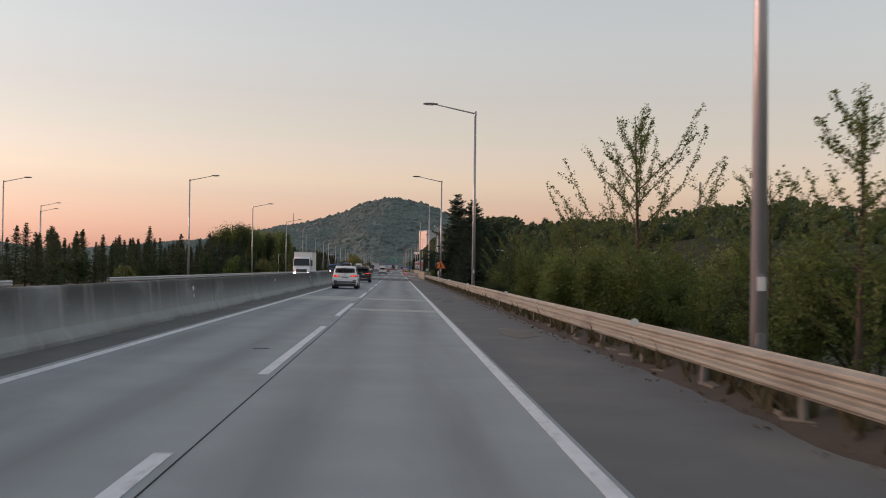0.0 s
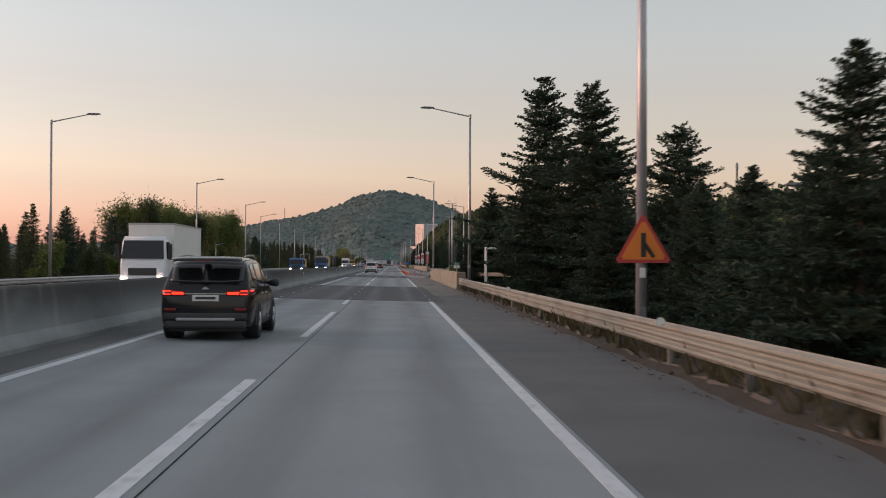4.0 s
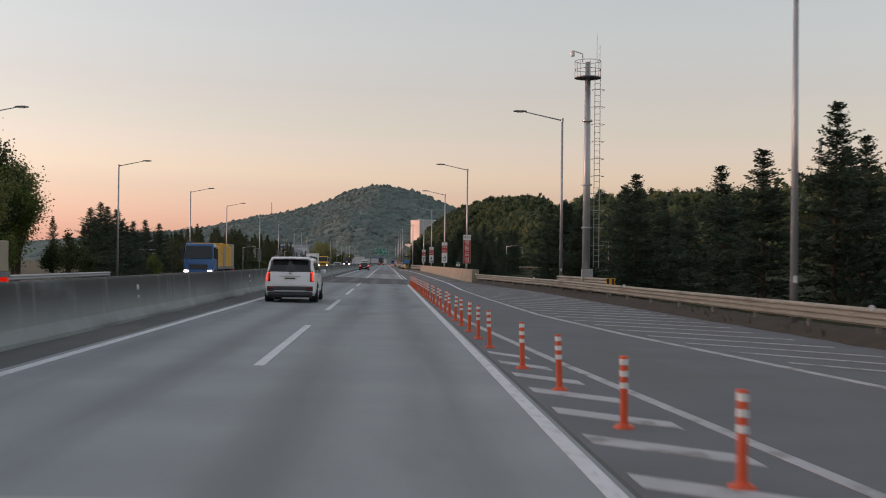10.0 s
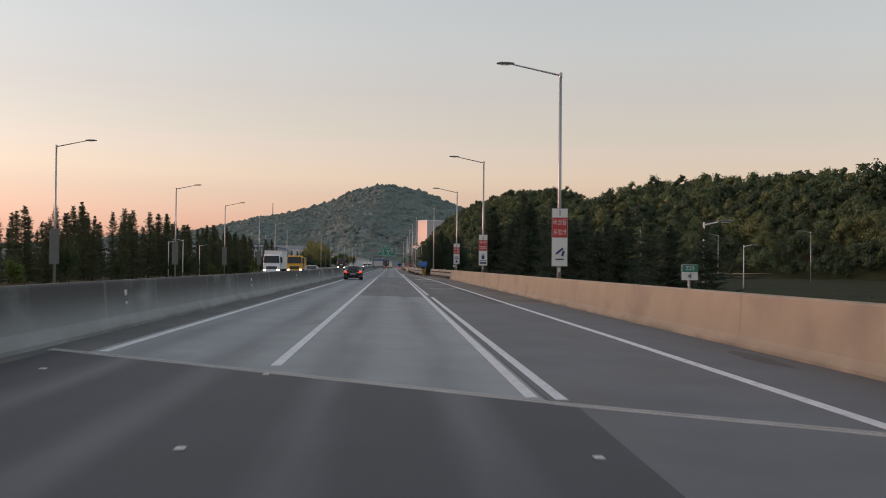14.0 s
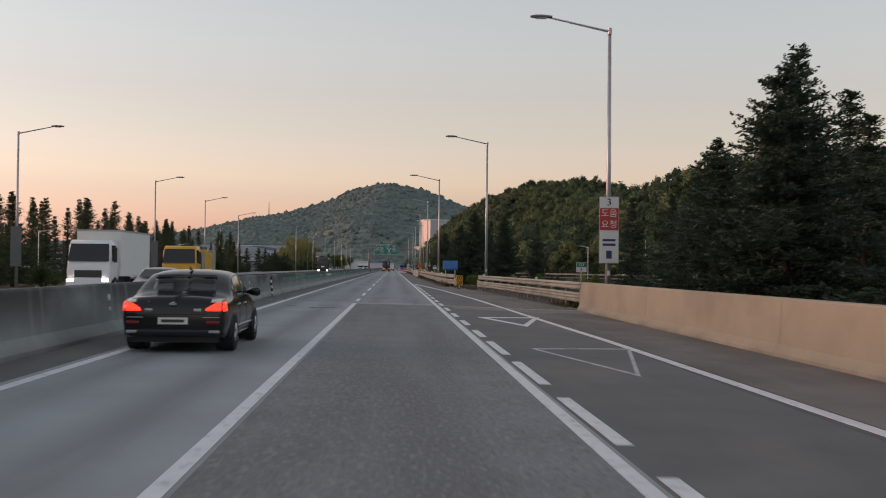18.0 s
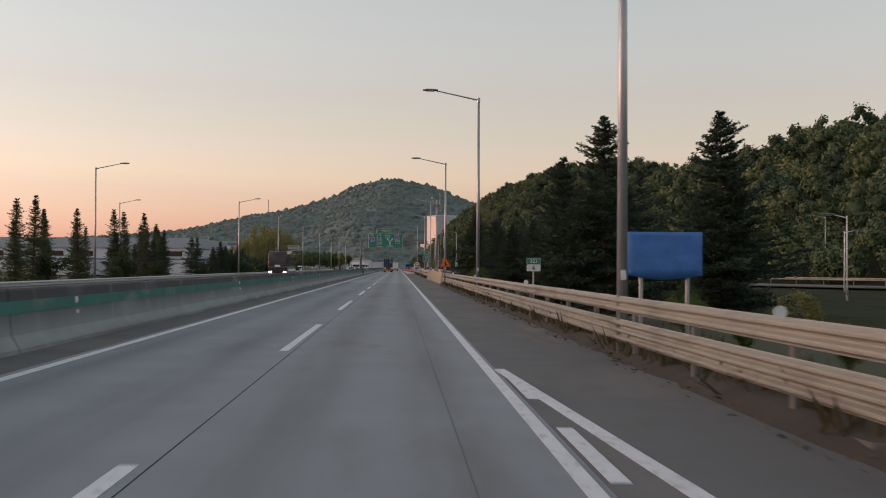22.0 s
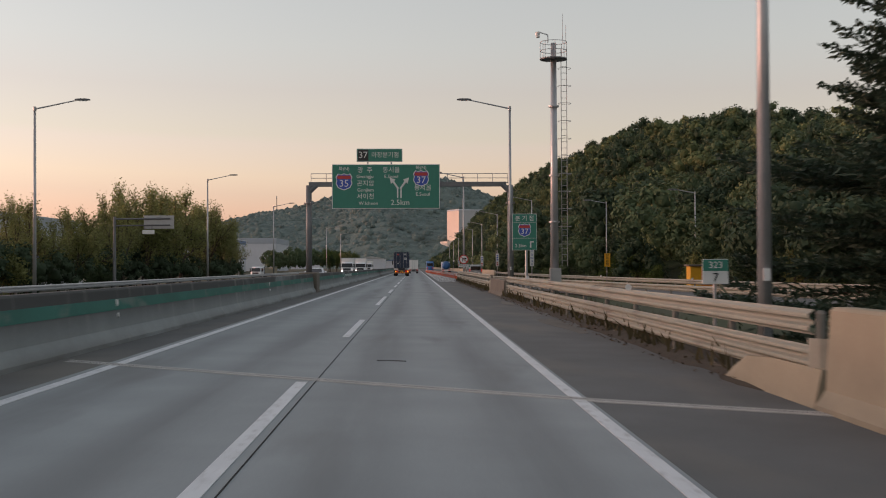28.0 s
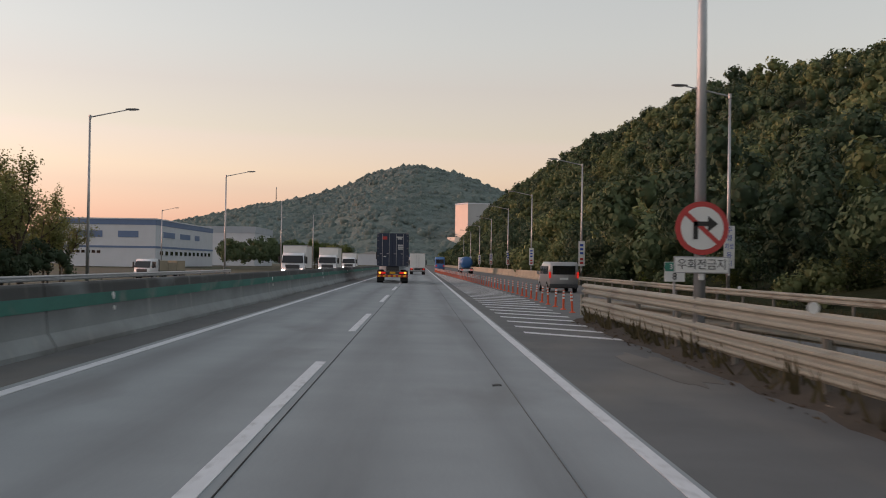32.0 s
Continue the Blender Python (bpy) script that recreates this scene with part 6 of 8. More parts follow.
def shield(parent, x, z, size, number, y):
    """Route shield: white outline, red crown, blue body and the number."""
    out = [(-0.5, 0.28), (-0.36, 0.5), (-0.2, 0.42), (0, 0.5), (0.2, 0.42), (0.36, 0.5), (0.5, 0.28), (0.44, 0.1), (0.5, -0.12), (0.36, -0.38), (0, -0.52), (-0.36, -0.38), (-0.5, -0.12), (-0.44, 0.1)]
    for k, mat, s, yy in ((0, M_WHITE, 1.0, 0.0), (1, M_BLUE_SIGN, 0.9, -0.004)):
        bm = bmesh.new()
        loft(bm, [[(x + u * size * s, y + yy, z + w * size * s) for u, w in out], [(x + u * size * s, y + yy + 0.004, z + w * size * s) for u, w in out]])
        part("shield", bm, mat, parent)
    part("shield_band", boxes((x - 0.40 * size, x + 0.40 * size, y - 0.009, y - 0.004, z + 0.16 * size, z + 0.36 * size)), M_RED, parent)
    words(number, 0.6 * size, (x, y - 0.013, z - 0.12 * size), M_WHITE, parent)


# overhead gantry
g = thing("sign_gantry", "grey steel overhead sign gantry spanning the carriageway", "gantry", (0, 753.1, 0.2))
part("post", rods(((-6.58, 0, 0.9), (-6.58, 0, 6.3), 0.19, 0.17), n=14), M_STEEL_DARK, g, smooth=True)
part("post", rods(((5.5, 0, -0.5), (5.5, 0, 6.3), 0.19, 0.17), n=14), M_STEEL_DARK, g, smooth=True)
part("post_base", boxes((-7.1, -6.02, -0.9, 0.9, -0.2, 1.1), bevel=0.08), M_OLD_CONCRETE, g, "stained concrete gantry footing")
part("beam", boxes((-6.58, 5.25, -0.13, 0.13, 6.22, 6.5), bevel=0.02), M_STEEL_DARK, g)
for x in (-6.58, 5.5):
    part("corner", rods(((x, 0, 5.9), (x + (0.5 if x < 0 else -0.5), 0, 6.36), 0.17, 0.15), n=12), M_STEEL_DARK, g)
for x in (-6.58, 5.5):
    part("flange", rods(((x, 0, 5.2), (x, 0, 5.24), 0.30), n=16), M_STEEL_DARK, g)
    for k in range(6):
        a = 6.2832 * k / 6
        part("bolt", rods(((x + 0.25 * math.cos(a), 0.25 * math.sin(a), 5.15), (x + 0.25 * math.cos(a), 0.25 * math.sin(a), 5.29), 0.02), n=6), M_STEEL, g)
part("walkway", boxes((-6.5, 5.4, 0.14, 0.62, 6.46, 6.5)), M_STEEL, g)
for k in range(14):
    x = -6.5 + 11.9 * k / 13
    part("railing_post", rods(((x, 0.6, 6.48), (x, 0.6, 7.05), 0.02), n=6), M_STEEL, g)
for z in (6.78, 7.05):
    part("railing", rods(((-6.5, 0.6, z), (5.4, 0.6, z), 0.02), n=6), M_STEEL, g)
s = thing("guide_sign", "large green overhead guide sign with white lettering and route shields", "road sign", (-1.96, 752.85, 0.22))
part("border", boxes((-3.22, 3.22, -0.03, 0.03, 4.86, 7.52), bevel=0.02), M_WHITE, s)
part("panel", boxes((-3.18, 3.18, -0.04, -0.03, 4.90, 7.48)), M_GREEN_SIGN, s)
for x in (-2.4, 0, 2.4):
    part("hanger", boxes((x - 0.05, x + 0.05, 0.03, 0.14, 4.95, 7.4)), M_STEEL, s)
for text, size, x, z, w in (("광  주", 0.38, -1.25, 7.16, 1.1), ("Gwangju", 0.29, -1.25, 6.78, 1.4), ("동서울", 0.38, 0.32, 7.16, 1.2), ("E.Seoul", 0.29, 0.32, 6.78, 1.2), ("곤지암", 0.38, -1.22, 6.36, 1.15), ("Gonjiam", 0.29, -1.22, 5.98, 1.3), ("서이천", 0.38, -1.22, 5.58, 1.15), ("W.Icheon", 0.29, -1.05, 5.18, 1.5), ("2.5km", 0.46, 0.85, 5.22, 1.6), ("동서울", 0.38, 2.2, 6.1, 1.2), ("E.Seoul", 0.29, 2.2, 5.72, 1.2), ("북(N)", 0.28, -2.5, 7.24, 0.8), ("북(N)", 0.28, 2.1, 7.3, 0.8)):
    words(text, size, (x, -0.046, z), M_WHITE, s, width=w)
shield(s, -2.5, 6.48, 1.0, "35", -0.046)
shield(s, 2.1, 6.68, 0.96, "37", -0.046)
part("arrow", boxes((0.66, 0.74, -0.052, -0.044, 5.5, 6.1), (0.86, 0.94, -0.052, -0.044, 5.5, 6.1)), M_WHITE, s)
for q in (-1, 1):
    part("arrow", rods(((0.8 + q * 0.06, -0.048, 6.05), (0.8 + q * 0.38, -0.048, 6.5), 0.06), n=6), M_WHITE, s)
    bm = bmesh.new()
    tri = [(0.8 + q * 0.58, 6.72), (0.8 + q * 0.22, 6.6), (0.8 + q * 0.5, 6.34)]
    loft(bm, [[(u, -0.052, w) for u, w in tri], [(u, -0.044, w) for u, w in tri]])
    part("arrow_head", bm, M_WHITE, s)
s = thing("exit_plate", "small green exit name plate above the guide sign", "road sign", (-2.34, 752.85, 0.22))
part("border", boxes((-1.37, 1.37, -0.03, 0.03, 7.66, 8.46), bevel=0.02), M_WHITE, s)
part("panel", boxes((-1.33, 1.33, -0.04, -0.03, 7.70, 8.42)), M_GREEN_SIGN, s)
part("number_field", boxes((-1.3, -0.66, -0.046, -0.04, 7.73, 8.39)), M_BLACK, s)
words("37", 0.55, (-0.98, -0.05, 8.06), M_WHITE, s)
words("마장분기점", 0.36, (0.34, -0.046, 8.06), M_WHITE, s, width=1.8)
for x in (-0.7, 0.7):
    part("strut", boxes((x - 0.04, x + 0.04, 0.03, 0.1, 6.9, 8.3)), M_STEEL, s)

s = thing("junction_sign", "green junction sign with a route shield on a post", "road sign", (5.47, 744.0, -0.1))
part("post", rods(((0.1, 0.1, -0.5), (0.1, 0.1, 4.3), 0.07), n=10), M_STEEL, s)
panel(1.24, 1.86, 3.5, M_GREEN_SIGN, s, y=-0.02, rim=M_WHITE)
words("분 기 점", 0.30, (0, -0.03, 4.2), M_WHITE, s, width=1.05)
shield(s, 0, 3.6, 0.68, "37", -0.03)
words("2.5km", 0.24, (-0.2, -0.03, 2.78), M_WHITE, s)
part("rule", boxes((-0.6, 0.6, -0.032, -0.026, 4.0, 4.015), (-0.6, 0.6, -0.032, -0.026, 3.17, 3.185)), M_WHITE, s)
part("arrow", boxes((0.28, 0.35, -0.034, -0.026, 2.68, 3.02), (0.28, 0.48, -0.034, -0.026, 2.95, 3.02)), M_WHITE, s)


def camera_mast(x, y, h, label, base=0.0):
    m = thing("camera_mast", label, "mast", (x, y, base))
    part("tube", rods(((0, 0, 0), (0, 0, h), 0.24, 0.15), n=16), M_STEEL, m, smooth=True)
    for z in (h * 0.3, h * 0.48, h * 0.75):
        part("flange", rods(((0, 0, z), (0, 0, z + 0.08), 0.29), n=16), M_STEEL, m)
    part("platform", rods(((0, 0, h - 0.9), (0, 0, h - 0.84), 0.75), n=16), M_STEEL_DARK, m)
    for k in range(8):
        a = 6.283 * k / 8
        part("railing_post", rods(((0.72 * math.cos(a), 0.72 * math.sin(a), h - 0.86), (0.72 * math.cos(a), 0.72 * math.sin(a), h + 0.05), 0.018), n=5), M_STEEL, m)
    for z in (h - 0.42, h + 0.05):
        for k in range(12):
            a, b = 6.283 * k / 12, 6.283 * (k + 1) / 12
            part("railing", rods(((0.72 * math.cos(a), 0.72 * math.sin(a), z), (0.72 * math.cos(b), 0.72 * math.sin(b), z), 0.018), n=5), M_STEEL, m)
    for dx in (0.42, 0.72):
        part("ladder_rail", rods(((dx, 0.1, 1.8), (dx, 0.1, h - 0.3), 0.02), n=5), M_STEEL, m)
    for k in range(int((h - 2.4) / 0.34)):
        part("rung", rods(((0.42, 0.1, 2.1 + 0.34 * k), (0.72, 0.1, 2.1 + 0.34 * k), 0.012), n=4), M_STEEL, m)
    for z in np.arange(3.0, h - 0.8, 0.95):
        rings = [[(0.57 + (0.36 + du) * math.sin(t), -0.1 - (0.36 + du) * math.cos(t), float(z) + dz) for du, dz in ((-0.014, 0), (0, -0.014), (0.014, 0), (0, 0.014))] for t in np.linspace(-2.4, 2.4, 9)]
        part("cage_hoop", loft(bmesh.new(), rings), M_STEEL, m)
    part("antenna", rods(((0.5, 0, h), (0.5, 0, h + 1.6), 0.02, 0.008), ((0.7, 0.2, h), (0.7, 0.2, h + 1.0), 0.015), n=5), M_STEEL, m)
    part("camera_arm", rods(((-0.3, 0, h), (-0.3, 0, h + 0.45), 0.03), ((-0.3, 0, h + 0.45), (-0.85, 0, h + 0.62), 0.03), n=6), M_STEEL, m)
    part("camera_dome", rods(((-0.85, 0, h + 0.3), (-0.85, 0, h + 0.6), 0.11, 0.13), n=12), M_WHITE, m)
    part("control_box", boxes((-0.3, 0.3, -0.55, -0.2, 0.7, 1.7), bevel=0.02), M_STEEL, m)
    return m


camera_mast(7.3, 746.2, 13.9, "tall steel camera mast with caged ladder and top platform", -0.2)
camera_mast(11.1, 308.5, 13.1, "tall steel camera mast with caged ladder and top platform", -0.3)
# chevron boards at the rail end
s = thing("hazard_board", "stacked black and yellow hazard boards at the rail end", "hazard board", (5.54, 540.0, -0.05))
part("post", rods(((0, 0.05, -0.3), (0, 0.05, 1.05), 0.05), n=8), M_STEEL, s)
for z in (0.40, 0.84):
    part("board", boxes((-0.27, 0.27, -0.04, 0.0, z - 0.21, z + 0.21), bevel=0.01), M_YELLOW, s)
    for k in range(3):
        bm = bmesh.new()
        o = -0.22 + 0.16 * k
        q = [(o - 0.05, z - 0.19), (o + 0.04, z - 0.19), (o + 0.18, z + 0.19), (o + 0.09, z + 0.19)]
        loft(bm, [[(max(-0.26, min(0.26, u)), -0.048, w) for u, w in q], [(max(-0.26, min(0.26, u)), -0.041, w) for u, w in q]])
        part("stripe", bm, M_BLACK, s)
s = thing("hazard_board", "small black and yellow hazard board on the rail end", "hazard board", (11.3, 302.6, 0.75))
part("board", boxes((-0.22, 0.22, -0.04, 0.0, -0.22, 0.22), bevel=0.01), M_YELLOW, s)
part("stripe", boxes((-0.2, -0.08, -0.05, -0.041, -0.2, 0.2), (0.06, 0.18, -0.05, -0.041, -0.2, 0.2)), M_BLACK, s)
part("stake", rods(((0, 0.03, -1.1), (0, 0.03, 0.1), 0.04), n=8), M_STEEL, s)
# tarpaulin-covered board
s = thing("covered_sign_board", "roadside sign board wrapped in blue tarpaulin", "sign board", (6.0, 564.5, -0.2))
for x in (-0.5, 0.5):
    part("leg", rods(((x, 0, -0.4), (x, 0, 1.9), 0.045), n=8), M_STEEL, s)
bm = boxes((-0.8, 0.8, -0.08, 0.02, 1.72, 2.6))
bmesh.ops.subdivide_edges(bm, edges=list(bm.edges), cuts=9, use_grid_fill=True)
for v in bm.verts:
    v.co.y += 0.03 * noise.noise(Vector((v.co.x * 4, 0, v.co.z * 4)))
    if v.co.z < 1.8:
        v.co.z -= 0.14 * (1 - (v.co.x / 0.95) ** 2) + 0.02 * noise.noise(Vector((v.co.x * 9, 0, 0)))
part("tarpaulin", bm, M_TARP, s, smooth=True)
# yellow notice boards along the slip road, a cabinet hut and small posts
for x, y, z in ((19.2, 799.5, 2.5), (23.6, 780.7, 2.6), (36, 711.6, 2.2), (52, 675.7, 2.2)):
    s = thing("yellow_notice_board", "upright yellow notice board with dark lettering on a lamp pole", "sign board", (x, y, -0.3), group="yellow notice boards")
    panel(0.6, 1.35, z, M_YELLOW, s, y=-0.13)
    for k, ch in enumerate("감속운행"):
        words(ch, 0.33, (0, -0.142, z + 0.48 - 0.32 * k), M_BLACK, s)
    part("clamp", boxes((-0.1, 0.1, -0.115, 0.1, z - 0.05, z + 0.05)), M_STEEL, s)
s = thing("control_cabinet", "yellow roadside control cabinet with dark notices", "cabinet", (20.4, 767.0, -0.15))
part("body", boxes((-0.8, 0.8, -0.6, 0.6, 0, 1.7), bevel=0.02), M_YELLOW, s)
part("roof", boxes((-0.95, 0.95, -0.75, 0.75, 1.7, 1.84), bevel=0.03), M_OLD_CONCRETE, s)
part("notice", boxes((0.0, 0.76, -0.615, -0.601, 0.3, 1.6)), M_WARN, s)
bars(0.5, [(0.38, 1.3, 0.55, 0.18), (0.38, 0.8, 0.26, 0.3)], M_BLACK, s, -0.616)
s = thing("portal_post", "white painted portal post with a short top arm", "post", (6.6, 177.5, -0.9))
part("upright", rods(((0, 0, -0.3), (0, 0, 3.7), 0.09), n=10), M_WHITE, s)
part("arm", rods(((0, 0, 3.65), (0.75, 0.4, 3.65), 0.08), n=10), M_WHITE, s)
s = thing("yellow_warning_board", "yellow board with a black curve symbol", "road sign", (-23.4, 67.0, -0.7))
part("post", rods(((0, 0, -0.2), (0, 0, 3.4), 0.05), n=8), M_STEEL, s)
panel(1.0, 1.4, 2.6, M_YELLOW, s, y=-0.16)
part("symbol", rods(((-0.2, -0.175, 2.3), (0.05, -0.175, 2.55), 0.06), ((0.05, -0.175, 2.55), (0.25, -0.175, 2.75), 0.06), n=6), M_BLACK, s)
part("bracket", boxes((-0.1, 0.1, -0.138, 0.1, 2.4, 2.5)), M_STEEL, s)
# far-side sign frames and cantilever sign backs on the opposite carriageway
for x, y in ((-25.2, 780),):
    s = thing("cantilever_sign", "back of a cantilever road sign on a grey post", "road sign", (x, y, -0.35), group="cantilever signs")
    part("post", rods(((0, 0, 0), (0, 0, 6.2), 0.15, 0.12), n=12), M_STEEL_DARK, s)
    part("arm", rods(((0, 0, 6.0), (4.6, 0, 6.05), 0.07), ((0, 0, 5.45), (4.6, 0, 5.5), 0.06), n=8), M_STEEL_DARK, s)
    part("sign_back", boxes((2.4, 4.9, 0.10, 0.16, 5.2, 6.3), bevel=0.01), M_STEEL, s)
    part("hanging_plate", boxes((2.3, 3.3, -0.03, 0.03, 4.75, 5.1), bevel=0.01), M_WHITE, s)
    part("hanger", rods(((2.5, 0, 5.1), (2.5, 0, 5.5), 0.02), ((3.1, 0, 5.1), (3.1, 0, 5.5), 0.02), n=6), M_STEEL_DARK, s)

# ---- buildings ----
b = thing("warehouse", "long pale warehouse with blue bands and faded wall lettering", "building", (-92, 1117, -0.6), 0)
part("wall", boxes((-14, 14, 0, 92, 0, 13.6), bevel=0.1), M_CLADDING, b)
part("roof_band", boxes((-14.12, 14.12, -0.12, 92.1, 12.4, 14.0)), M_CLADDING_BLUE, b)
part("roof", boxes((-14.3, 14.3, -0.3, 92.3, 14.0, 14.35)), M_CLADDING, b)
part("stripe", boxes((-14.08, 14.08, -0.08, 92.05, 5.6, 6.2)), M_CLADDING_BLUE, b)
for k in range(6):
    part("window", boxes((-10.6 + 1.5 * k, -9.6 + 1.5 * k, -0.1, 0.0, 4.0, 4.8)), M_GLASS_DARK, b)
for k in range(12):
    part("window", boxes((14.0, 14.1, 6 + 7 * k, 9.5 + 7 * k, 3.6, 4.8)), M_GLASS_DARK, b)
part("wall_lettering", boxes((-11, -1.5, -0.13, -0.1, 8.7, 10.6), (3, 9, -0.13, -0.1, 8.7, 10.6)), M_CLADDING_BLUE, b, "unreadable dark wall lettering")
bars_side = boxes((14.0, 14.1, 10, 26, 8.9, 10.6), (14.0, 14.1, 34, 50, 8.9, 10.6), (14.0, 14.1, 58, 66, 8.9, 10.6))
part("wall_lettering", bars_side, M_CLADDING_BLUE, b, "unreadable dark wall lettering")
b = thing("warehouse", "low white warehouse with a blue roof edge", "building", (-106, 1290, -0.6), 0)
part("wall", boxes((-60, 32, 0, 60, 0, 17), bevel=0.1), M_CLADDING, b)
part("roof_band", boxes((-60.2, 32.2, -0.2, 60.1, 14.6, 17.6)), M_CLADDING_GREY, b)
b = thing("warehouse", "long pale warehouse with a grey-blue roof half hidden by trees", "building", (-90, 790, -0.6), 0)
part("wall", boxes((-60, 46, 0, 46, 0, 6.4), bevel=0.1), M_CLADDING, b)
part("roof_band", boxes((-60.3, 46.3, -0.3, 46.2, 6.0, 8.2)), M_CLADDING_GREY, b, "grey-blue metal roof edge")
part("stripe", boxes((-60.1, 46.1, -0.1, 46.1, 3.4, 3.7)), M_CLADDING_BLUE, b)
for k in range(16):
    part("window", boxes((-56 + 6.4 * k, -52.6 + 6.4 * k, -0.12, 0.0, 4.2, 5.3)), M_GLASS_DARK, b)
for k in range(5):
    part("loading_door", boxes((-44 + 17 * k, -39 + 17 * k, -0.12, 0.0, 0.2, 3.2)), M_CLADDING_GREY, b)
b = thing("tower_block", "tall windowless block, warm low light painted on one side", "building", (72, 2090, 8), 25)
part("wall", boxes((-26, 24, -12, 20, 0, 62), bevel=0.3), M_TOWER_GREY, b)
# sun-facing side gets its warm glow from the wall colour
part("side_wall", boxes((-26.25, -26.02, -11.9, 19.9, 0, 61.5)), M_TOWER_SUNGLOW, b, "side wall with pinkish low sunlight in its colour")
part("roof_edge", boxes((-26.4, 24.3, -12.3, 20.3, 62, 63.2)), M_CLADDING, b)
part("annex", boxes((-40, -26.6, -8, 12, 0, 24), bevel=0.2), M_TOWER_SUNGLOW, b)
for k in range(7):
    bb = thing("hall", "small pale industrial hall below the mountain", "building", (-150 + 46 * k + (k % 3) * 9, 1640 + (k * 37) % 90, -0.5), 0, group="distant halls")
    part("wall", boxes((-13, 13, 0, 20, 0, 7 + k % 3), bevel=0.1), M_CLADDING, bb)
    bm = bmesh.new()
    loft(bm, [[(-13.5, yy, 7 + k % 3), (0, yy, 9.5 + k % 3), (13.5, yy, 7 + k % 3)] for yy in (-0.4, 20.4)])
    part("roof", bm, M_CLADDING_BLUE if k % 2 else M_STEEL, bb)
# masts on the ridges
for x, y, z, h, n in ((-254, 2780, 104, 28, 3), (215, 800, 36, 30, 5)):
    m = thing("lattice_mast", "slender lattice radio mast on the ridge", "mast", (x, y, z), group="radio masts")
    w = h * 0.035
    for dx, dy in ((-w, -w), (w, -w), (w, w), (-w, w)):
        part("leg", rods(((dx, dy, -6), (dx * 0.3, dy * 0.3, h), 0.25 if y > 2000 else 0.14), n=5), M_STEEL_DARK, m)
    for k in range(10):
        s0, s1 = 1 - 0.07 * k, 1 - 0.07 * (k + 1)
        z0, z1 = h * k / 10, h * (k + 1) / 10
        part("brace", rods(((-w * s0, -w * s0, z0), (w * s1, -w * s1, z1), 0.1), ((w * s0, -w * s0, z0), (-w * s1, -w * s1, z1), 0.1), n=4), M_STEEL_DARK, m)
    part("antenna_panel", boxes((-w * 0.7, w * 0.7, -w * 0.7, w * 0.7, h * 0.86, h * 0.97)), M_STEEL, m)


# ---- vehicles ----
def wheel(parent, x, y, r, w, inner=False, rim=M_RIM):
    s = 1 if x > 0 else -1
    bm = bmesh.new()
    prof = [(-w / 2, r * 0.62), (-w / 2, r * 0.93), (-w * 0.36, r), (w * 0.36, r), (w / 2, r * 0.93), (w / 2, r * 0.62)]
    loft(bm, [[(x + u, y + rr * math.cos(a), r + rr * math.sin(a)) for u, rr in prof] for a in [6.2832 * k / 20 for k in range(21)]], caps=False)
    bmesh.ops.remove_doubles(bm, verts=bm.verts, dist=0.0005)
    t = part("wheel", bm, M_TYRE, parent)
    bm = rods(((x + s * w * 0.30, y, r), (x + s * w * 0.42, y, r), r * 0.63, r * 0.55), ((x + s * w * 0.42, y, r), (x + s * w * 0.47, y, r), r * 0.2), n=16)
    for k in range(5):
        a = 6.2832 * k / 5
        rod(bm, (x + s * w * 0.45, y, r), (x + s * w * 0.43, y + r * 0.52 * math.cos(a), r + r * 0.52 * math.sin(a)), r * 0.1, r * 0.08, n=5)
    part("rim", bm, rim, t)
    return t


def ring(y, hw, z0, z1, roof=0.80, waist=0.55):
    zm = z0 + (z1 - z0) * waist
    half = [(hw * 0.86, z0), (hw * 0.97, z0 + 0.12 * (z1 - z0)), (hw, zm), (hw * 0.965, z1 - 0.12 * (z1 - z0)), (hw * roof, z1)]
    return [(x, y, z) for x, z in half] + [(-x, y, z) for x, z in reversed(half)]


def spline(y, table):
    """Smooth curve through (y, value) pairs."""
    if y <= table[0][0]:
        return table[0][1]
    if y >= table[-1][0]:
        return table[-1][1]
    k = 0
    while y > table[k + 1][0]:
        k += 1
    (a, u), (b, v) = table[k], table[k + 1]
    slope = (v - u) / (b - a)
    m = []
    for j in (k, k + 1):
        if 0 < j < len(table) - 1:
            s0 = (table[j][1] - table[j - 1][1]) / (table[j][0] - table[j - 1][0])
            s1 = (table[j + 1][1] - table[j][1]) / (table[j + 1][0] - table[j][0])
            m.append(0.0 if s0 * s1 <= 0 else 2 * s0 * s1 / (s0 + s1))
        else:
            m.append(slope)
    t, w = (y - a) / (b - a), b - a
    return u * (2 * t ** 3 - 3 * t * t + 1) + m[0] * w * (t ** 3 - 2 * t * t + t) + v * (3 * t * t - 2 * t ** 3) + m[1] * w * (t ** 3 - t * t)


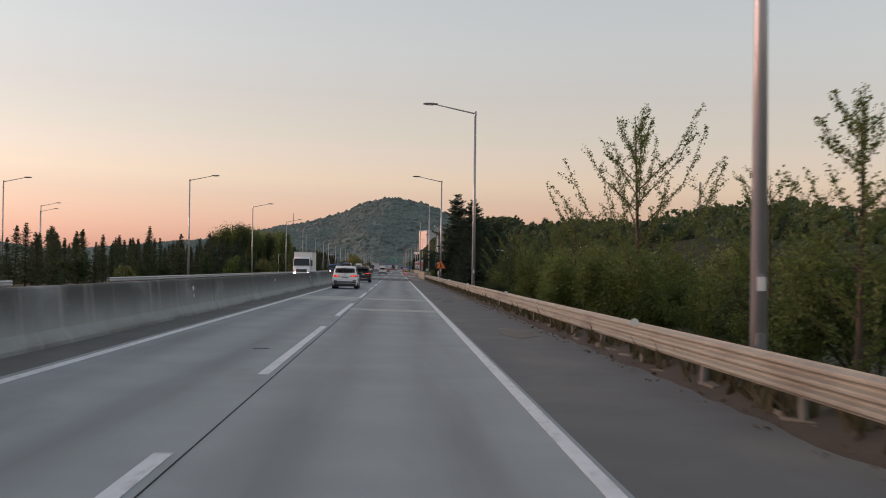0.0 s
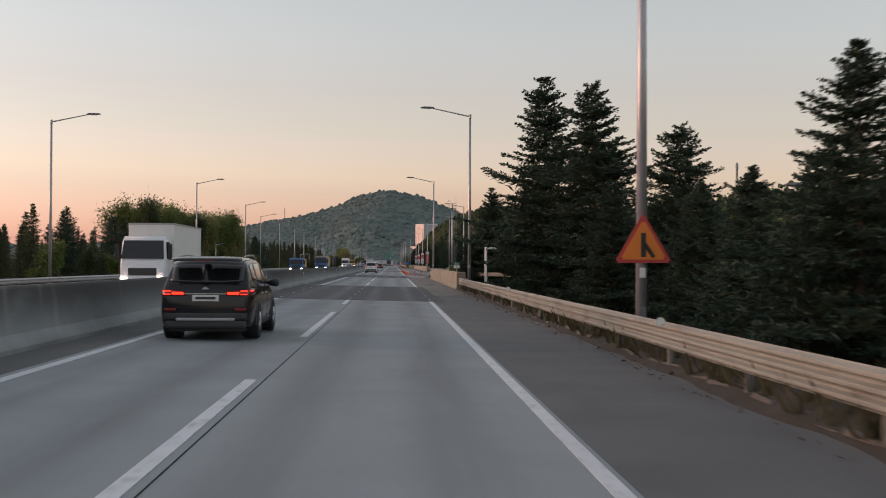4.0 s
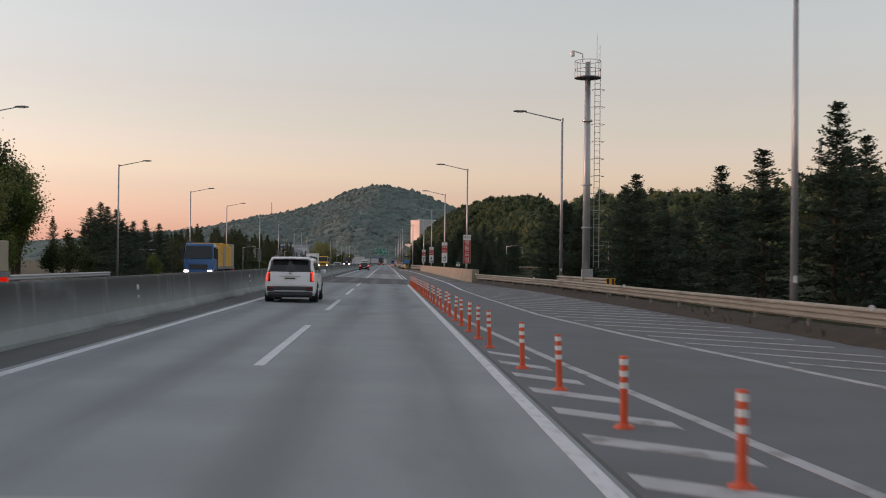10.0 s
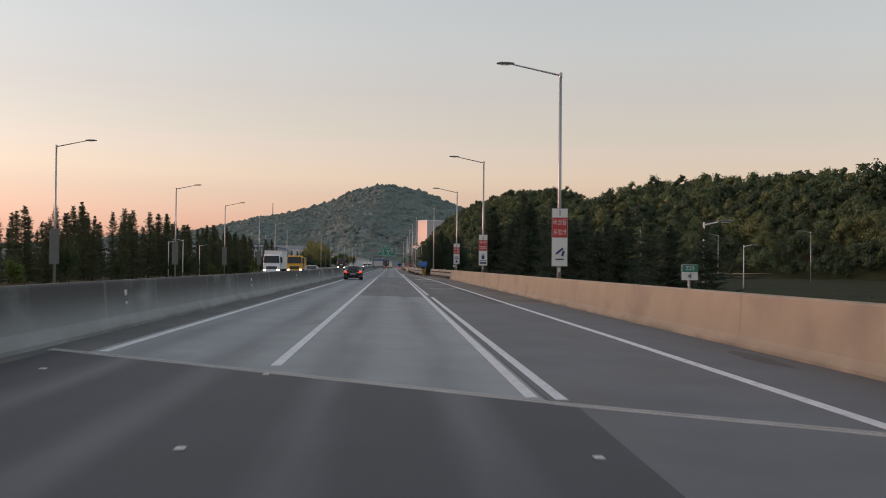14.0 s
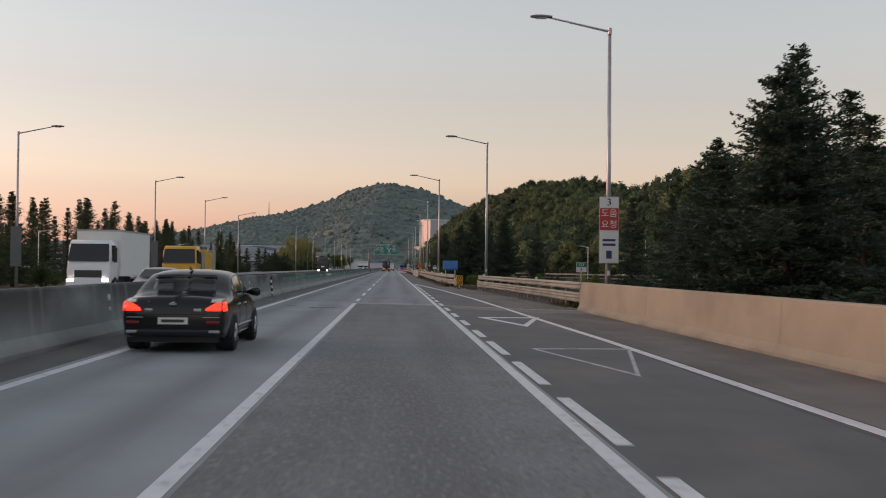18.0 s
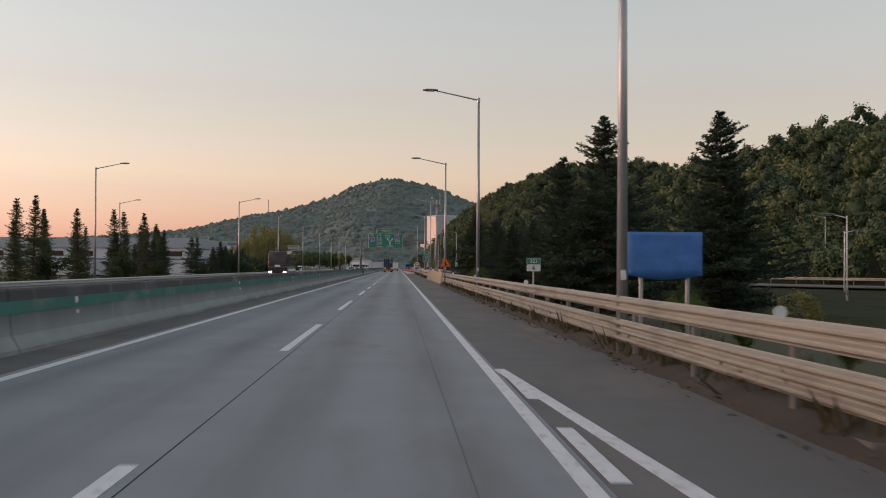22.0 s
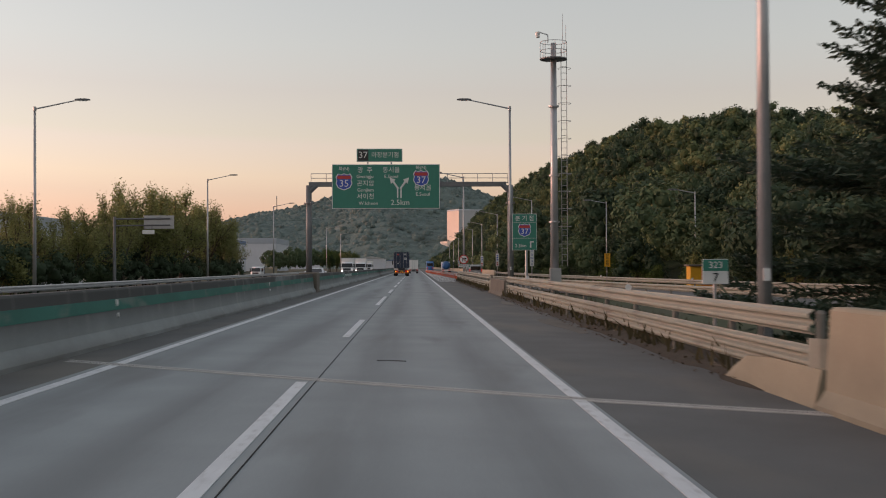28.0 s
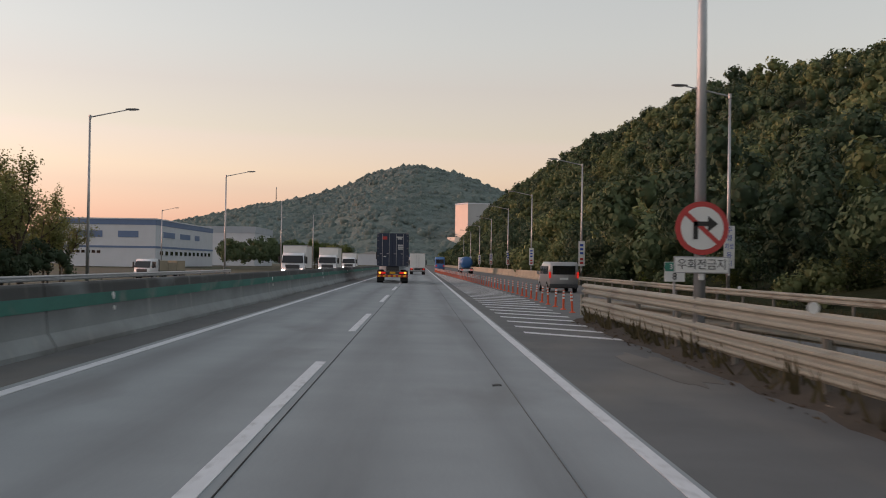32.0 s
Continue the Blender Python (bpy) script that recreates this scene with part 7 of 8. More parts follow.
class Shell:
    """The outer skin of a car: half-width at each station y and height z, from a roof line, a floor line and a plan taper."""

    def __init__(self, half_length, half_width, belt, roof, floor, plan, lean):
        self.h, self.hw, self.belt, self.roof, self.floor, self.plan, self.lean = half_length, half_width, belt, roof, floor, plan, lean

    def side(self, y, z):
        flank = spline(z, [(0.18, 0.88), (0.32, 0.955), (0.62, 1.0), (self.belt - 0.05, 0.975), (self.belt + 0.02, 0.95)])
        return self.hw * spline(y, self.plan) * flank - max(0.0, z - self.belt) * self.lean

    def half(self, y, z):
        top, low = spline(y, self.roof), spline(y, self.floor)
        if z >= top or z < low:
            return 0.0
        r = 0.11
        u = max(0.0, (z - top + r) / r)
        return self.side(y, z) * (1 - u ** 2.2) ** 0.42

    def ring(self, y):
        top, low = spline(y, self.roof), spline(y, self.floor)
        pts = [(self.side(y, low) * 0.8, low)] + [(self.half(y, z), z) for z in [low + 0.01 + (top - 0.12 - low) * k / 9 for k in range(10)]]
        pts += [(self.half(y, top - 0.11 + 0.11 * math.sin(a)), top - 0.11 + 0.11 * math.sin(a)) for a in (0.3, 0.6, 0.85, 1.05, 1.25, 1.42)] + [(0.0, top)]
        return [(x, y, z) for x, z in pts] + [(-x, y, z) for x, z in reversed(pts[:-1])]

    def tail(self, x, z):
        """Rearmost y of the skin at (x, z)."""
        a, b = -self.h, -self.h + 1.3
        for _ in range(15):
            c = (a + b) / 2
            a, b = (a, c) if self.half(c, z) >= abs(x) else (c, b)
        return b


def sheet(name, point, nu, nv, inward, mat, parent, label=""):
    """A panel of nu x nv cells through point(u, v), with a rim turned inward."""
    grid = [[Vector(point(i / nu, j / nv)) for j in range(nv + 1)] for i in range(nu + 1)]
    bm = bmesh.new()
    v = [[bm.verts.new(p) for p in row] for row in grid]
    for i in range(nu):
        for j in range(nv):
            bm.faces.new((v[i][j], v[i + 1][j], v[i + 1][j + 1], v[i][j + 1]))
    edge = [v[i][0] for i in range(nu + 1)] + [v[nu][j] for j in range(1, nv + 1)] + [v[i][nv] for i in range(nu - 1, -1, -1)] + [v[0][j] for j in range(nv - 1, 0, -1)]
    back = [bm.verts.new(e.co + Vector(inward)) for e in edge]
    for k in range(len(edge)):
        bm.faces.new((edge[k], edge[(k + 1) % len(edge)], back[(k + 1) % len(edge)], back[k]))
    bmesh.ops.recalc_face_normals(bm, faces=bm.faces)
    return part(name, bm, mat, parent, label, smooth=True)


def car(name, label, place, paint, L=4.7, W=1.88, H=1.69, kind="suv", turn=0.0, trim=True):
    """A passenger car: one skin with glazing, lamps, bumpers, arches and wheels laid on it; its nose points to +y. kind: suv, wagon (upright lamps) or sedan."""
    c = thing(name, label, "car", place, turn)
    h, hw = L / 2, W / 2
    sedan = kind == "sedan"
    belt = 0.96 if sedan else H * 0.615
    if sedan:
        roof = [(-h, 0.80), (-h + 0.05, 0.93), (-h + 0.16, 1.01), (-h + 0.7, 1.055), (-h + 0.95, 1.10), (-h + 1.3, 1.28), (-h + 1.72, H - 0.05), (-h + 2.2, H - 0.004), (-0.1, H), (0.35, H - 0.05), (h * 0.42, 1.06), (h * 0.5, 0.98), (h - 0.5, 0.86), (h - 0.1, 0.72), (h, 0.6)]
    elif kind == "wagon":
        roof = [(-h, 1.02), (-h + 0.05, 1.16), (-h + 0.13, 1.36), (-h + 0.24, H - 0.17), (-h + 0.36, H - 0.07), (-h + 0.8, H - 0.02), (-0.4, H), (0.4, H - 0.05), (h * 0.5, belt + 0.05), (h * 0.58, belt - 0.01), (h - 0.3, 0.98), (h - 0.06, 0.86), (h, 0.7)]
    else:
        roof = [(-h, 1.0), (-h + 0.06, 1.12), (-h + 0.22, 1.30), (-h + 0.46, H - 0.14), (-h + 0.60, H - 0.07), (-h + 1.1, H - 0.015), (-0.2, H), (0.35, H - 0.06), (h * 0.5, belt + 0.04), (h * 0.58, belt - 0.02), (h - 0.35, 0.92), (h - 0.06, 0.78), (h, 0.64)]
    floor = [(-h, 0.42), (-h + 0.1, 0.33), (-h + 0.5, 0.24), (h - 0.5, 0.22), (h - 0.08, 0.28), (h, 0.36)]
    plan = [(-h, 0.86), (-h + 0.04, 0.915), (-h + 0.14, 0.955), (-h + 0.45, 0.99), (-0.3, 1.0), (h - 1.1, 0.995), (h - 0.4, 0.95), (h - 0.08, 0.84), (h, 0.72)]
    s = Shell(h, hw, belt, roof, floor, plan, 0.36 if sedan else 0.24 if kind == "wagon" else 0.30)
    ys = sorted({round(-h + d, 3) for d in (0, 0.02, 0.05, 0.09, 0.14, 0.2, 0.26, 0.33, 0.4, 0.47, 0.55, 0.65, 0.78, 0.92, 1.08, 1.25, 1.4, 1.55, 1.7, 1.9, 2.2)} | {round(h - d, 3) for d in (0, 0.03, 0.07, 0.14, 0.25, 0.4, 0.55, 0.7, 0.85, 1.0, 1.15, 1.3, 1.5, 1.7, 1.9, 2.1, 2.3, 2.5)})
    part("body", loft(bmesh.new(), [s.ring(y) for y in ys]), paint, c, smooth=True)

    def on_side(q, y0, y1, low, high, lift=0.008):
        return lambda u, v: (q * (s.half(y0 + (y1 - y0) * u, low(y0 + (y1 - y0) * u) * (1 - v) + high(y0 + (y1 - y0) * u) * v) + lift), y0 + (y1 - y0) * u, low(y0 + (y1 - y0) * u) * (1 - v) + high(y0 + (y1 - y0) * u) * v)

    def on_tail(x0, x1, low, high, lift=0.008):
        return lambda u, v: (x0 + (x1 - x0) * u, s.tail(x0 + (x1 - x0) * u, low(abs(x0 + (x1 - x0) * u)) * (1 - v) + high(abs(x0 + (x1 - x0) * u)) * v) - lift, low(abs(x0 + (x1 - x0) * u)) * (1 - v) + high(abs(x0 + (x1 - x0) * u)) * v)

    # rear glass, spoiler and tailgate line
    g0, g1, gw = (1.085, H - 0.10, 0.60) if sedan else (1.17, H - 0.13, 0.87) if kind == "wagon" else (1.165, H - 0.17, 0.76)
    sheet("rear_window", on_tail(-hw * gw, hw * gw, lambda x: g0 + (0.05 if kind == "suv" else 0.0) * (x / hw) ** 2, lambda x: g1 - 0.03 * (x / hw) ** 2), 16, 8, (0, 0.03, 0), M_GLASS_DARK, c, "dark tinted rear window")
    if not sedan:
        y_top = s.tail(0, g1)
        jut = 0.02 if kind == "wagon" else 0.10
        part("rear_spoiler", loft(bmesh.new(), [[(x, y_top + d - jut * (1 - (x / hw) ** 2), z - 0.05 * (x / hw) ** 4) for d, z in ((-0.02, H - 0.10), (0.02, H - 0.06), (0.30, H - 0.012), (0.42, H - 0.10))] for x in [hw * 0.72 * (k / 6 - 1) for k in range(13)]]), paint, c, smooth=True)
        part("brake_light", boxes((-0.2, 0.2, y_top - jut - 0.035, y_top - jut, H - 0.105, H - 0.088)), M_TAIL_OFF, c)
        for q in (-1, 1):
            part("roof_rail", rods(*[((q * hw * 0.70, a, spline(a, roof) + 0.02), (q * hw * 0.70, b, spline(b, roof) + 0.02), 0.02) for a, b in [(-h + 0.75 + 0.4 * k, -h + 1.15 + 0.4 * k) for k in range(5)]], n=6), M_BLACK if kind == "wagon" else M_RIM, c)
    # side glazing between black pillars
    y_a, y_d = h * 0.40, (-h + 1.25 if sedan else -h + (0.55 if kind == "wagon" else 0.72))
    sill_line = (lambda y: belt + 0.035) if kind != "suv" else (lambda y: belt + 0.02 + 0.14 * max(0.0, min(1.0, (-0.2 - y) / (h - 0.9))) ** 2)
    head_line = lambda y: max(sill_line(y) + 0.02, spline(y, roof) - (0.125 if sedan else 0.15))
    for q in (-1, 1):
        sheet("window_frame", on_side(q, y_d - 0.03, y_a + 0.05, lambda y: sill_line(y) - 0.015, lambda y: head_line(y) + 0.015, 0.004), 26, 5, (-q * 0.02, 0, 0), M_BLACK, c)
        cuts = (y_d, y_d + 0.62, 0.10, y_a) if not sedan else (y_d, y_d + 0.28, 0.12, y_a)
        for a, b in zip(cuts, cuts[1:]):
            sheet("side_window", on_side(q, a + 0.03, b - 0.03, sill_line, head_line, 0.010), 9, 4, (-q * 0.02, 0, 0), M_GLASS_DARK, c)
        part("mirror", loft(bmesh.new(), [[(q * (hw * 0.93 + x), h * 0.34 + y * k, belt + 0.075 + z * k) for y, z in ((-0.09, -0.05), (-0.09, 0.06), (0.0, 0.10), (0.10, 0.05), (0.10, -0.05), (0.0, -0.09))] for x, k in ((0.0, 0.35), (0.08, 0.8), (0.2, 1.05), (0.26, 0.7))]), paint if not kind == "suv" else M_BLACK, c, smooth=True)
        for y in (-h + 1.62, 0.02):
            part("door_handle", rods(((q * (s.half(y, belt - 0.12) + 0.012), y - 0.1, belt - 0.12), (q * (s.half(y, belt - 0.12) + 0.012), y + 0.1, belt - 0.115), 0.018), n=8), M_RIM, c)
        for y in (-0.62 if not sedan else -0.75, 0.22, h * 0.46):
            sheet("door_gap", on_side(q, y, y + 0.012, lambda y: 0.36, lambda y: belt - 0.01, 0.003), 1, 8, (-q * 0.006, 0, 0), M_BLACK, c)
        sheet("sill", on_side(q, -h + 1.4, h - 1.38, lambda y: 0.25, lambda y: 0.40 if not sedan else 0.30, 0.012), 8, 3, (-q * 0.03, 0, 0), M_TRIM if trim else paint, c)
        if kind == "wagon" or sedan:
            sheet("chrome_strip", on_side(q, -h + 1.45, h - 1.4, lambda y: 0.42, lambda y: 0.45, 0.016), 8, 1, (-q * 0.02, 0, 0), M_RIM, c)
        # wheel arches and wheels
        r = 0.365 if not sedan else 0.335
        for yw in (-h + 1.0, h - 0.95):
            bm = bmesh.new()
            arc = [radians(-8 + 196 * k / 16) for k in range(17)]
            edge = s.half(yw, 0.6)
            loft(bm, [[(q * (edge + o), yw + rr * math.cos(a), r + rr * math.sin(a)) for o, rr in ((-0.2, r + 0.015), (0.006, r + 0.015), (0.012, r + 0.04), (0.0, r + (0.085 if trim else 0.05)), (-0.2, r + 0.05))] for a in arc])
            part("wheel_arch", bm, M_TRIM if trim else M_BLACK, c, "dark wheel arch")
            part("wheel_well", rods(((q * (edge - 0.30), yw, r + 0.02), (q * (edge + 0.004), yw, r + 0.02), r + 0.012), n=24), M_BLACK, c)
            wheel(c, q * (edge - 0.085), yw, r, 0.23)
        part("head_light", boxes((q * hw * 0.45, q * hw * 0.72, h - 0.24, h - 0.06, 0.66, 0.76), bevel=0.03), M_WHITE, c)
    # tail lamps
    for q in (-1, 1):
        if sedan:
            lamps = ((0.60, 0.885, lambda x: 0.755 + 0.0 * x, lambda x: 0.80 + 0.16 * max(0.0, (x / hw - 0.60) / 0.28), M_TAIL_LIT), (0.70, 0.885, lambda x: 0.905, lambda x: 0.96 + 0.04 * (x / hw - 0.7), M_WHITE))
        elif kind == "wagon":
            lamps = ((0.755, 0.905, lambda x: 0.80, lambda x: 1.165, M_TAIL_OFF), (0.835, 0.895, lambda x: 0.82, lambda x: 1.15, M_TAIL_LIT), (0.765, 0.835, lambda x: 1.12, lambda x: 1.15, M_TAIL_LIT))
        else:
            lamps = ((0.42, 0.90, lambda x: 0.915 - 0.02 * x / hw, lambda x: 0.955 + 0.09 * x / hw, M_TAIL_OFF), (0.46, 0.70, lambda x: 0.925, lambda x: 0.965 + 0.03 * x / hw, M_TAIL_LIT), (0.73, 0.88, lambda x: 0.985, lambda x: 1.012, M_TAIL_LIT), (0.73, 0.88, lambda x: 0.925, lambda x: 0.945, M_TAIL_LIT))
        for k, (a, b, lo, hi, mat) in enumerate(lamps):
            sheet("tail_light", on_tail(q * hw * a, q * hw * b, lo, hi, 0.010 + 0.005 * (k > 0)), 8, 3, (0, 0.03, 0), mat, c, "lit red tail light" if mat is M_TAIL_LIT else "")
        if kind == "suv":
            sheet("tail_light", on_side(q, -h + 0.10, -h + 0.52, lambda y: 0.90 + 0.12 * (y + h - 0.1), lambda y: 1.06 - 0.05 * (y + h - 0.1), 0.010), 6, 3, (-q * 0.02, 0, 0), M_TAIL_OFF, c)
            sheet("tail_light", on_side(q, -h + 0.10, -h + 0.34, lambda y: 0.99, lambda y: 1.015, 0.014), 4, 1, (-q * 0.02, 0, 0), M_TAIL_LIT, c, "lit red tail light")
        elif sedan:
            sheet("tail_light", on_side(q, -h + 0.05, -h + 0.24, lambda y: 0.75, lambda y: 0.92, 0.010), 4, 3, (-q * 0.02, 0, 0), M_TAIL_LIT, c, "lit red tail light")
            part("exhaust", boxes((q * 0.62, q * 0.82, -h - 0.02, -h + 0.15, 0.36, 0.42), bevel=0.02), M_RIM, c)
            sheet("chrome_strip", on_tail(q * hw * 0.55, q * hw * 0.86, lambda x: 0.635, lambda x: 0.65, 0.012), 4, 1, (0, 0.02, 0), M_RIM, c)
            sheet("chrome_strip", on_tail(q * hw * 0.38, q * hw * 0.52, lambda x: 0.735, lambda x: 0.80, 0.012), 4, 1, (0, 0.02, 0), M_RIM, c)
        z = 0.60 if kind == "suv" else 0.52
        sheet("reflector", on_tail(q * hw * 0.62, q * hw * 0.86, lambda x: z, lambda x: z + 0.06, 0.03), 4, 1, (0, 0.03, 0), M_TAIL_OFF, c)
    # bumper, plate, badge
    if not sedan:
        sheet("rear_bumper", on_tail(-hw * 0.875, hw * 0.875, lambda x: 0.435, lambda x: 0.565 if kind == "suv" else 0.62, 0.022), 12, 3, (0, 0.05, 0), M_TRIM if trim else paint, c)
        part("skid_plate", boxes((-hw * 0.62, hw * 0.62, -h - 0.05, -h + 0.15, 0.40, 0.47), bevel=0.03), M_STEEL, c)
        part("bumper_lip", boxes((-hw * 0.86, hw * 0.86, -h - 0.02, -h + 0.3, 0.26, 0.42), bevel=0.05), M_TRIM, c)
        sheet("tailgate_gap", on_tail(-hw * 0.68, hw * 0.68, lambda x: 0.66, lambda x: 0.668, 0.004), 8, 1, (0, 0.01, 0), M_BLACK, c)
    else:
        sheet("boot_gap", on_tail(-hw * 0.60, hw * 0.60, lambda x: 0.69, lambda x: 0.70, 0.004), 8, 1, (0, 0.01, 0), M_BLACK, c)
        part("bumper_lip", boxes((-hw * 0.84, hw * 0.84, -h - 0.015, -h + 0.3, 0.30, 0.44), bevel=0.05), paint, c)
    zp = 0.52 if sedan else 0.86 if kind == "wagon" else 0.80
    y = s.tail(0, zp + 0.06)
    part("number_plate", boxes((-0.26, 0.26, y - 0.025, y + 0.03, zp, zp + 0.12)), M_WHITE, c)
    part("plate_bar", boxes((-0.2, 0.2, y - 0.031, y - 0.026, zp + 0.035, zp + 0.085)), M_TRIM, c)
    if not sedan:
        part("chrome_strip", boxes((-0.4, 0.4, y - 0.02, y + 0.03, zp + 0.135, zp + 0.155)), M_RIM, c)
    zb = 0.87 if sedan else zp + 0.24
    y = s.tail(0, zb)
    part("badge", rods(((-0.06, y - 0.02, zb), (0.06, y - 0.02, zb), 0.02), ((-0.03, y - 0.02, zb + 0.03), (0.03, y - 0.02, zb + 0.03), 0.015), n=8), M_RIM, c)
    part("antenna", loft(bmesh.new(), [[(-0.03, -h + 0.85 + (0.9 if sedan else 0), H - 0.02), (0.03, -h + 0.85 + (0.9 if sedan else 0), H - 0.02), (0, -h + 0.74 + (0.9 if sedan else 0), H + 0.06)], [(-0.02, -h + 1.05 + (0.9 if sedan else 0), H - 0.02), (0.02, -h + 1.05 + (0.9 if sedan else 0), H - 0.02), (0, -h + 0.9 + (0.9 if sedan else 0), H + 0.01)]]), M_BLACK, c)
    part("underbody", boxes((-hw * 0.8, hw * 0.8, -h + 0.2, h - 0.3, 0.19, 0.36)), M_BLACK, c)
    part("windscreen", loft(bmesh.new(), [[(x, yy + d, z) for x, yy, z in ((-hw * 0.62, 0.45, H - 0.09), (hw * 0.62, 0.45, H - 0.09), (hw * 0.74, h * 0.49, belt + 0.09), (-hw * 0.74, h * 0.49, belt + 0.09))] for d in (0.0, 0.05)]), M_GLASS_DARK, c)
    return c


M_CAR_WHITE = material("white_car_paint", (0.78, 0.80, 0.83), 0.25, vary=0.02, scale=1)
M_CAR_BLACK = material("black_car_paint", (0.012, 0.012, 0.014), 0.18, vary=0.05, scale=1)
M_CAR_SILVER = material("silver_car_paint", (0.42, 0.42, 0.42), 0.3, 0.5, vary=0.04, scale=1)
M_CAR_RED = material("dark_red_car_paint", (0.16, 0.02, 0.018), 0.22, vary=0.04, scale=1)
M_CONTAINER = material("navy_container_paint", (0.020, 0.032, 0.065), 0.5, vary=0.25, scale=1.2, fine=9)
M_CAB_BLUE = material("blue_truck_paint", (0.02, 0.12, 0.30), 0.3, vary=0.05, scale=1)
M_CAB_YELLOW = material("yellow_truck_paint", (0.72, 0.36, 0.03), 0.35, vary=0.06, scale=1)
M_BUS = material("charcoal_bus_paint", (0.035, 0.032, 0.034), 0.25, vary=0.05, scale=1)
M_BUS_BLUE = material("sky_blue_bus_paint", (0.06, 0.22, 0.50), 0.3, vary=0.05, scale=1)

ROADZ = road_z(-3.6)
car("suv", "black family SUV with lit tail lights", (-3.6, 123.5, ROADZ), M_CAR_BLACK, 4.68, 1.88, 1.70)
car("suv", "white SUV with lit red tail lights and dark rear trim", (-3.64, 85.2, ROADZ), M_CAR_WHITE, 4.7, 1.88, 1.69)
car("suv", "large white SUV with tall upright tail lights", (-3.50, 292.1, ROADZ), M_CAR_WHITE, 4.98, 1.97, 1.75, "wagon")
car("sedan", "black executive saloon with lit tail lights", (-4.02, 466.0, ROADZ), M_CAR_BLACK, 4.98, 1.89, 1.49, "sedan", trim=False)
car("sedan", "dark red saloon far ahead", (-3.7, 934.0, ROADZ), M_CAR_RED, 4.7, 1.85, 1.46, "sedan", trim=False)
car("sedan", "white saloon on the opposite carriageway", (-10.2, 368.0, 0.07), M_CAR_WHITE, 4.7, 1.85, 1.46, "sedan", 180, trim=False)
car("sedan", "silver saloon on the opposite carriageway", (-10.4, 494.0, 0.07), M_CAR_SILVER, 4.7, 1.85, 1.46, "sedan", 180, trim=False)
car("sedan", "white saloon on the opposite carriageway", (-10.3, 801.0, 0.07), M_CAR_WHITE, 4.7, 1.85, 1.46, "sedan", 180, trim=False)


def van(place, turn=0.0, label="silver minivan with a large rear window", paint=M_CAR_SILVER):
    v = thing("minivan", label, "van", place, turn)
    L, hw, H = 5.1, 0.96, 1.92
    bm = loft(bmesh.new(), [ring(y, hw * k, z0, z1, 0.88) for y, k, z0, z1 in ((-2.55, 0.95, 0.34, H - 0.14), (-2.4, 0.98, 0.28, H - 0.02), (0.5, 1.0, 0.25, H), (1.1, 0.99, 0.25, H - 0.12), (1.75, 0.98, 0.26, 1.18), (2.4, 0.94, 0.3, 0.98), (2.55, 0.84, 0.36, 0.7))])
    part("body", bm, paint, v, smooth=True)
    part("rear_window", boxes((-0.72, 0.72, -2.575, -2.5, 1.12, 1.68), bevel=0.03), M_GLASS_DARK, v)
    for s in (-1, 1):
        for y0, y1 in ((-2.1, -1.0), (-0.9, 0.2), (0.3, 1.1)):
            part("side_window", boxes((s * 0.925, s * 0.965, y0, y1, 1.14, 1.64), bevel=0.01), M_GLASS_DARK, v)
        part("tail_light", boxes((s * 0.82, s * 0.93, -2.575, -2.45, 0.9, 1.3), bevel=0.02), M_TAIL, v)
        part("mirror", boxes((s * 0.98, s * 1.16, 1.2, 1.32, 1.1, 1.32), bevel=0.03), paint, v)
    part("windshield", loft(bmesh.new(), [[(-0.8, 1.12, 1.76), (0.8, 1.12, 1.76), (0.86, 1.78, 1.2), (-0.86, 1.78, 1.2)], [(-0.8, 1.16, 1.79), (0.8, 1.16, 1.79), (0.86, 1.82, 1.22), (-0.86, 1.82, 1.22)]]), M_GLASS_DARK, v)
    part("bumper", boxes((-0.9, 0.9, -2.62, -2.4, 0.32, 0.55), bevel=0.05), M_TRIM, v)
    part("number_plate", boxes((-0.26, 0.26, -2.6, -2.54, 0.8, 0.92)), M_WHITE, v)
    for x in (-0.84, 0.84):
        for y in (-1.6, 1.6):
            wheel(v, x, y, 0.34, 0.22)
    return v


van((8.6, 854.5, -0.07), 2)
van((58, 634, 0.0), 32, "pale minivan on the curving slip road", M_CAR_WHITE)


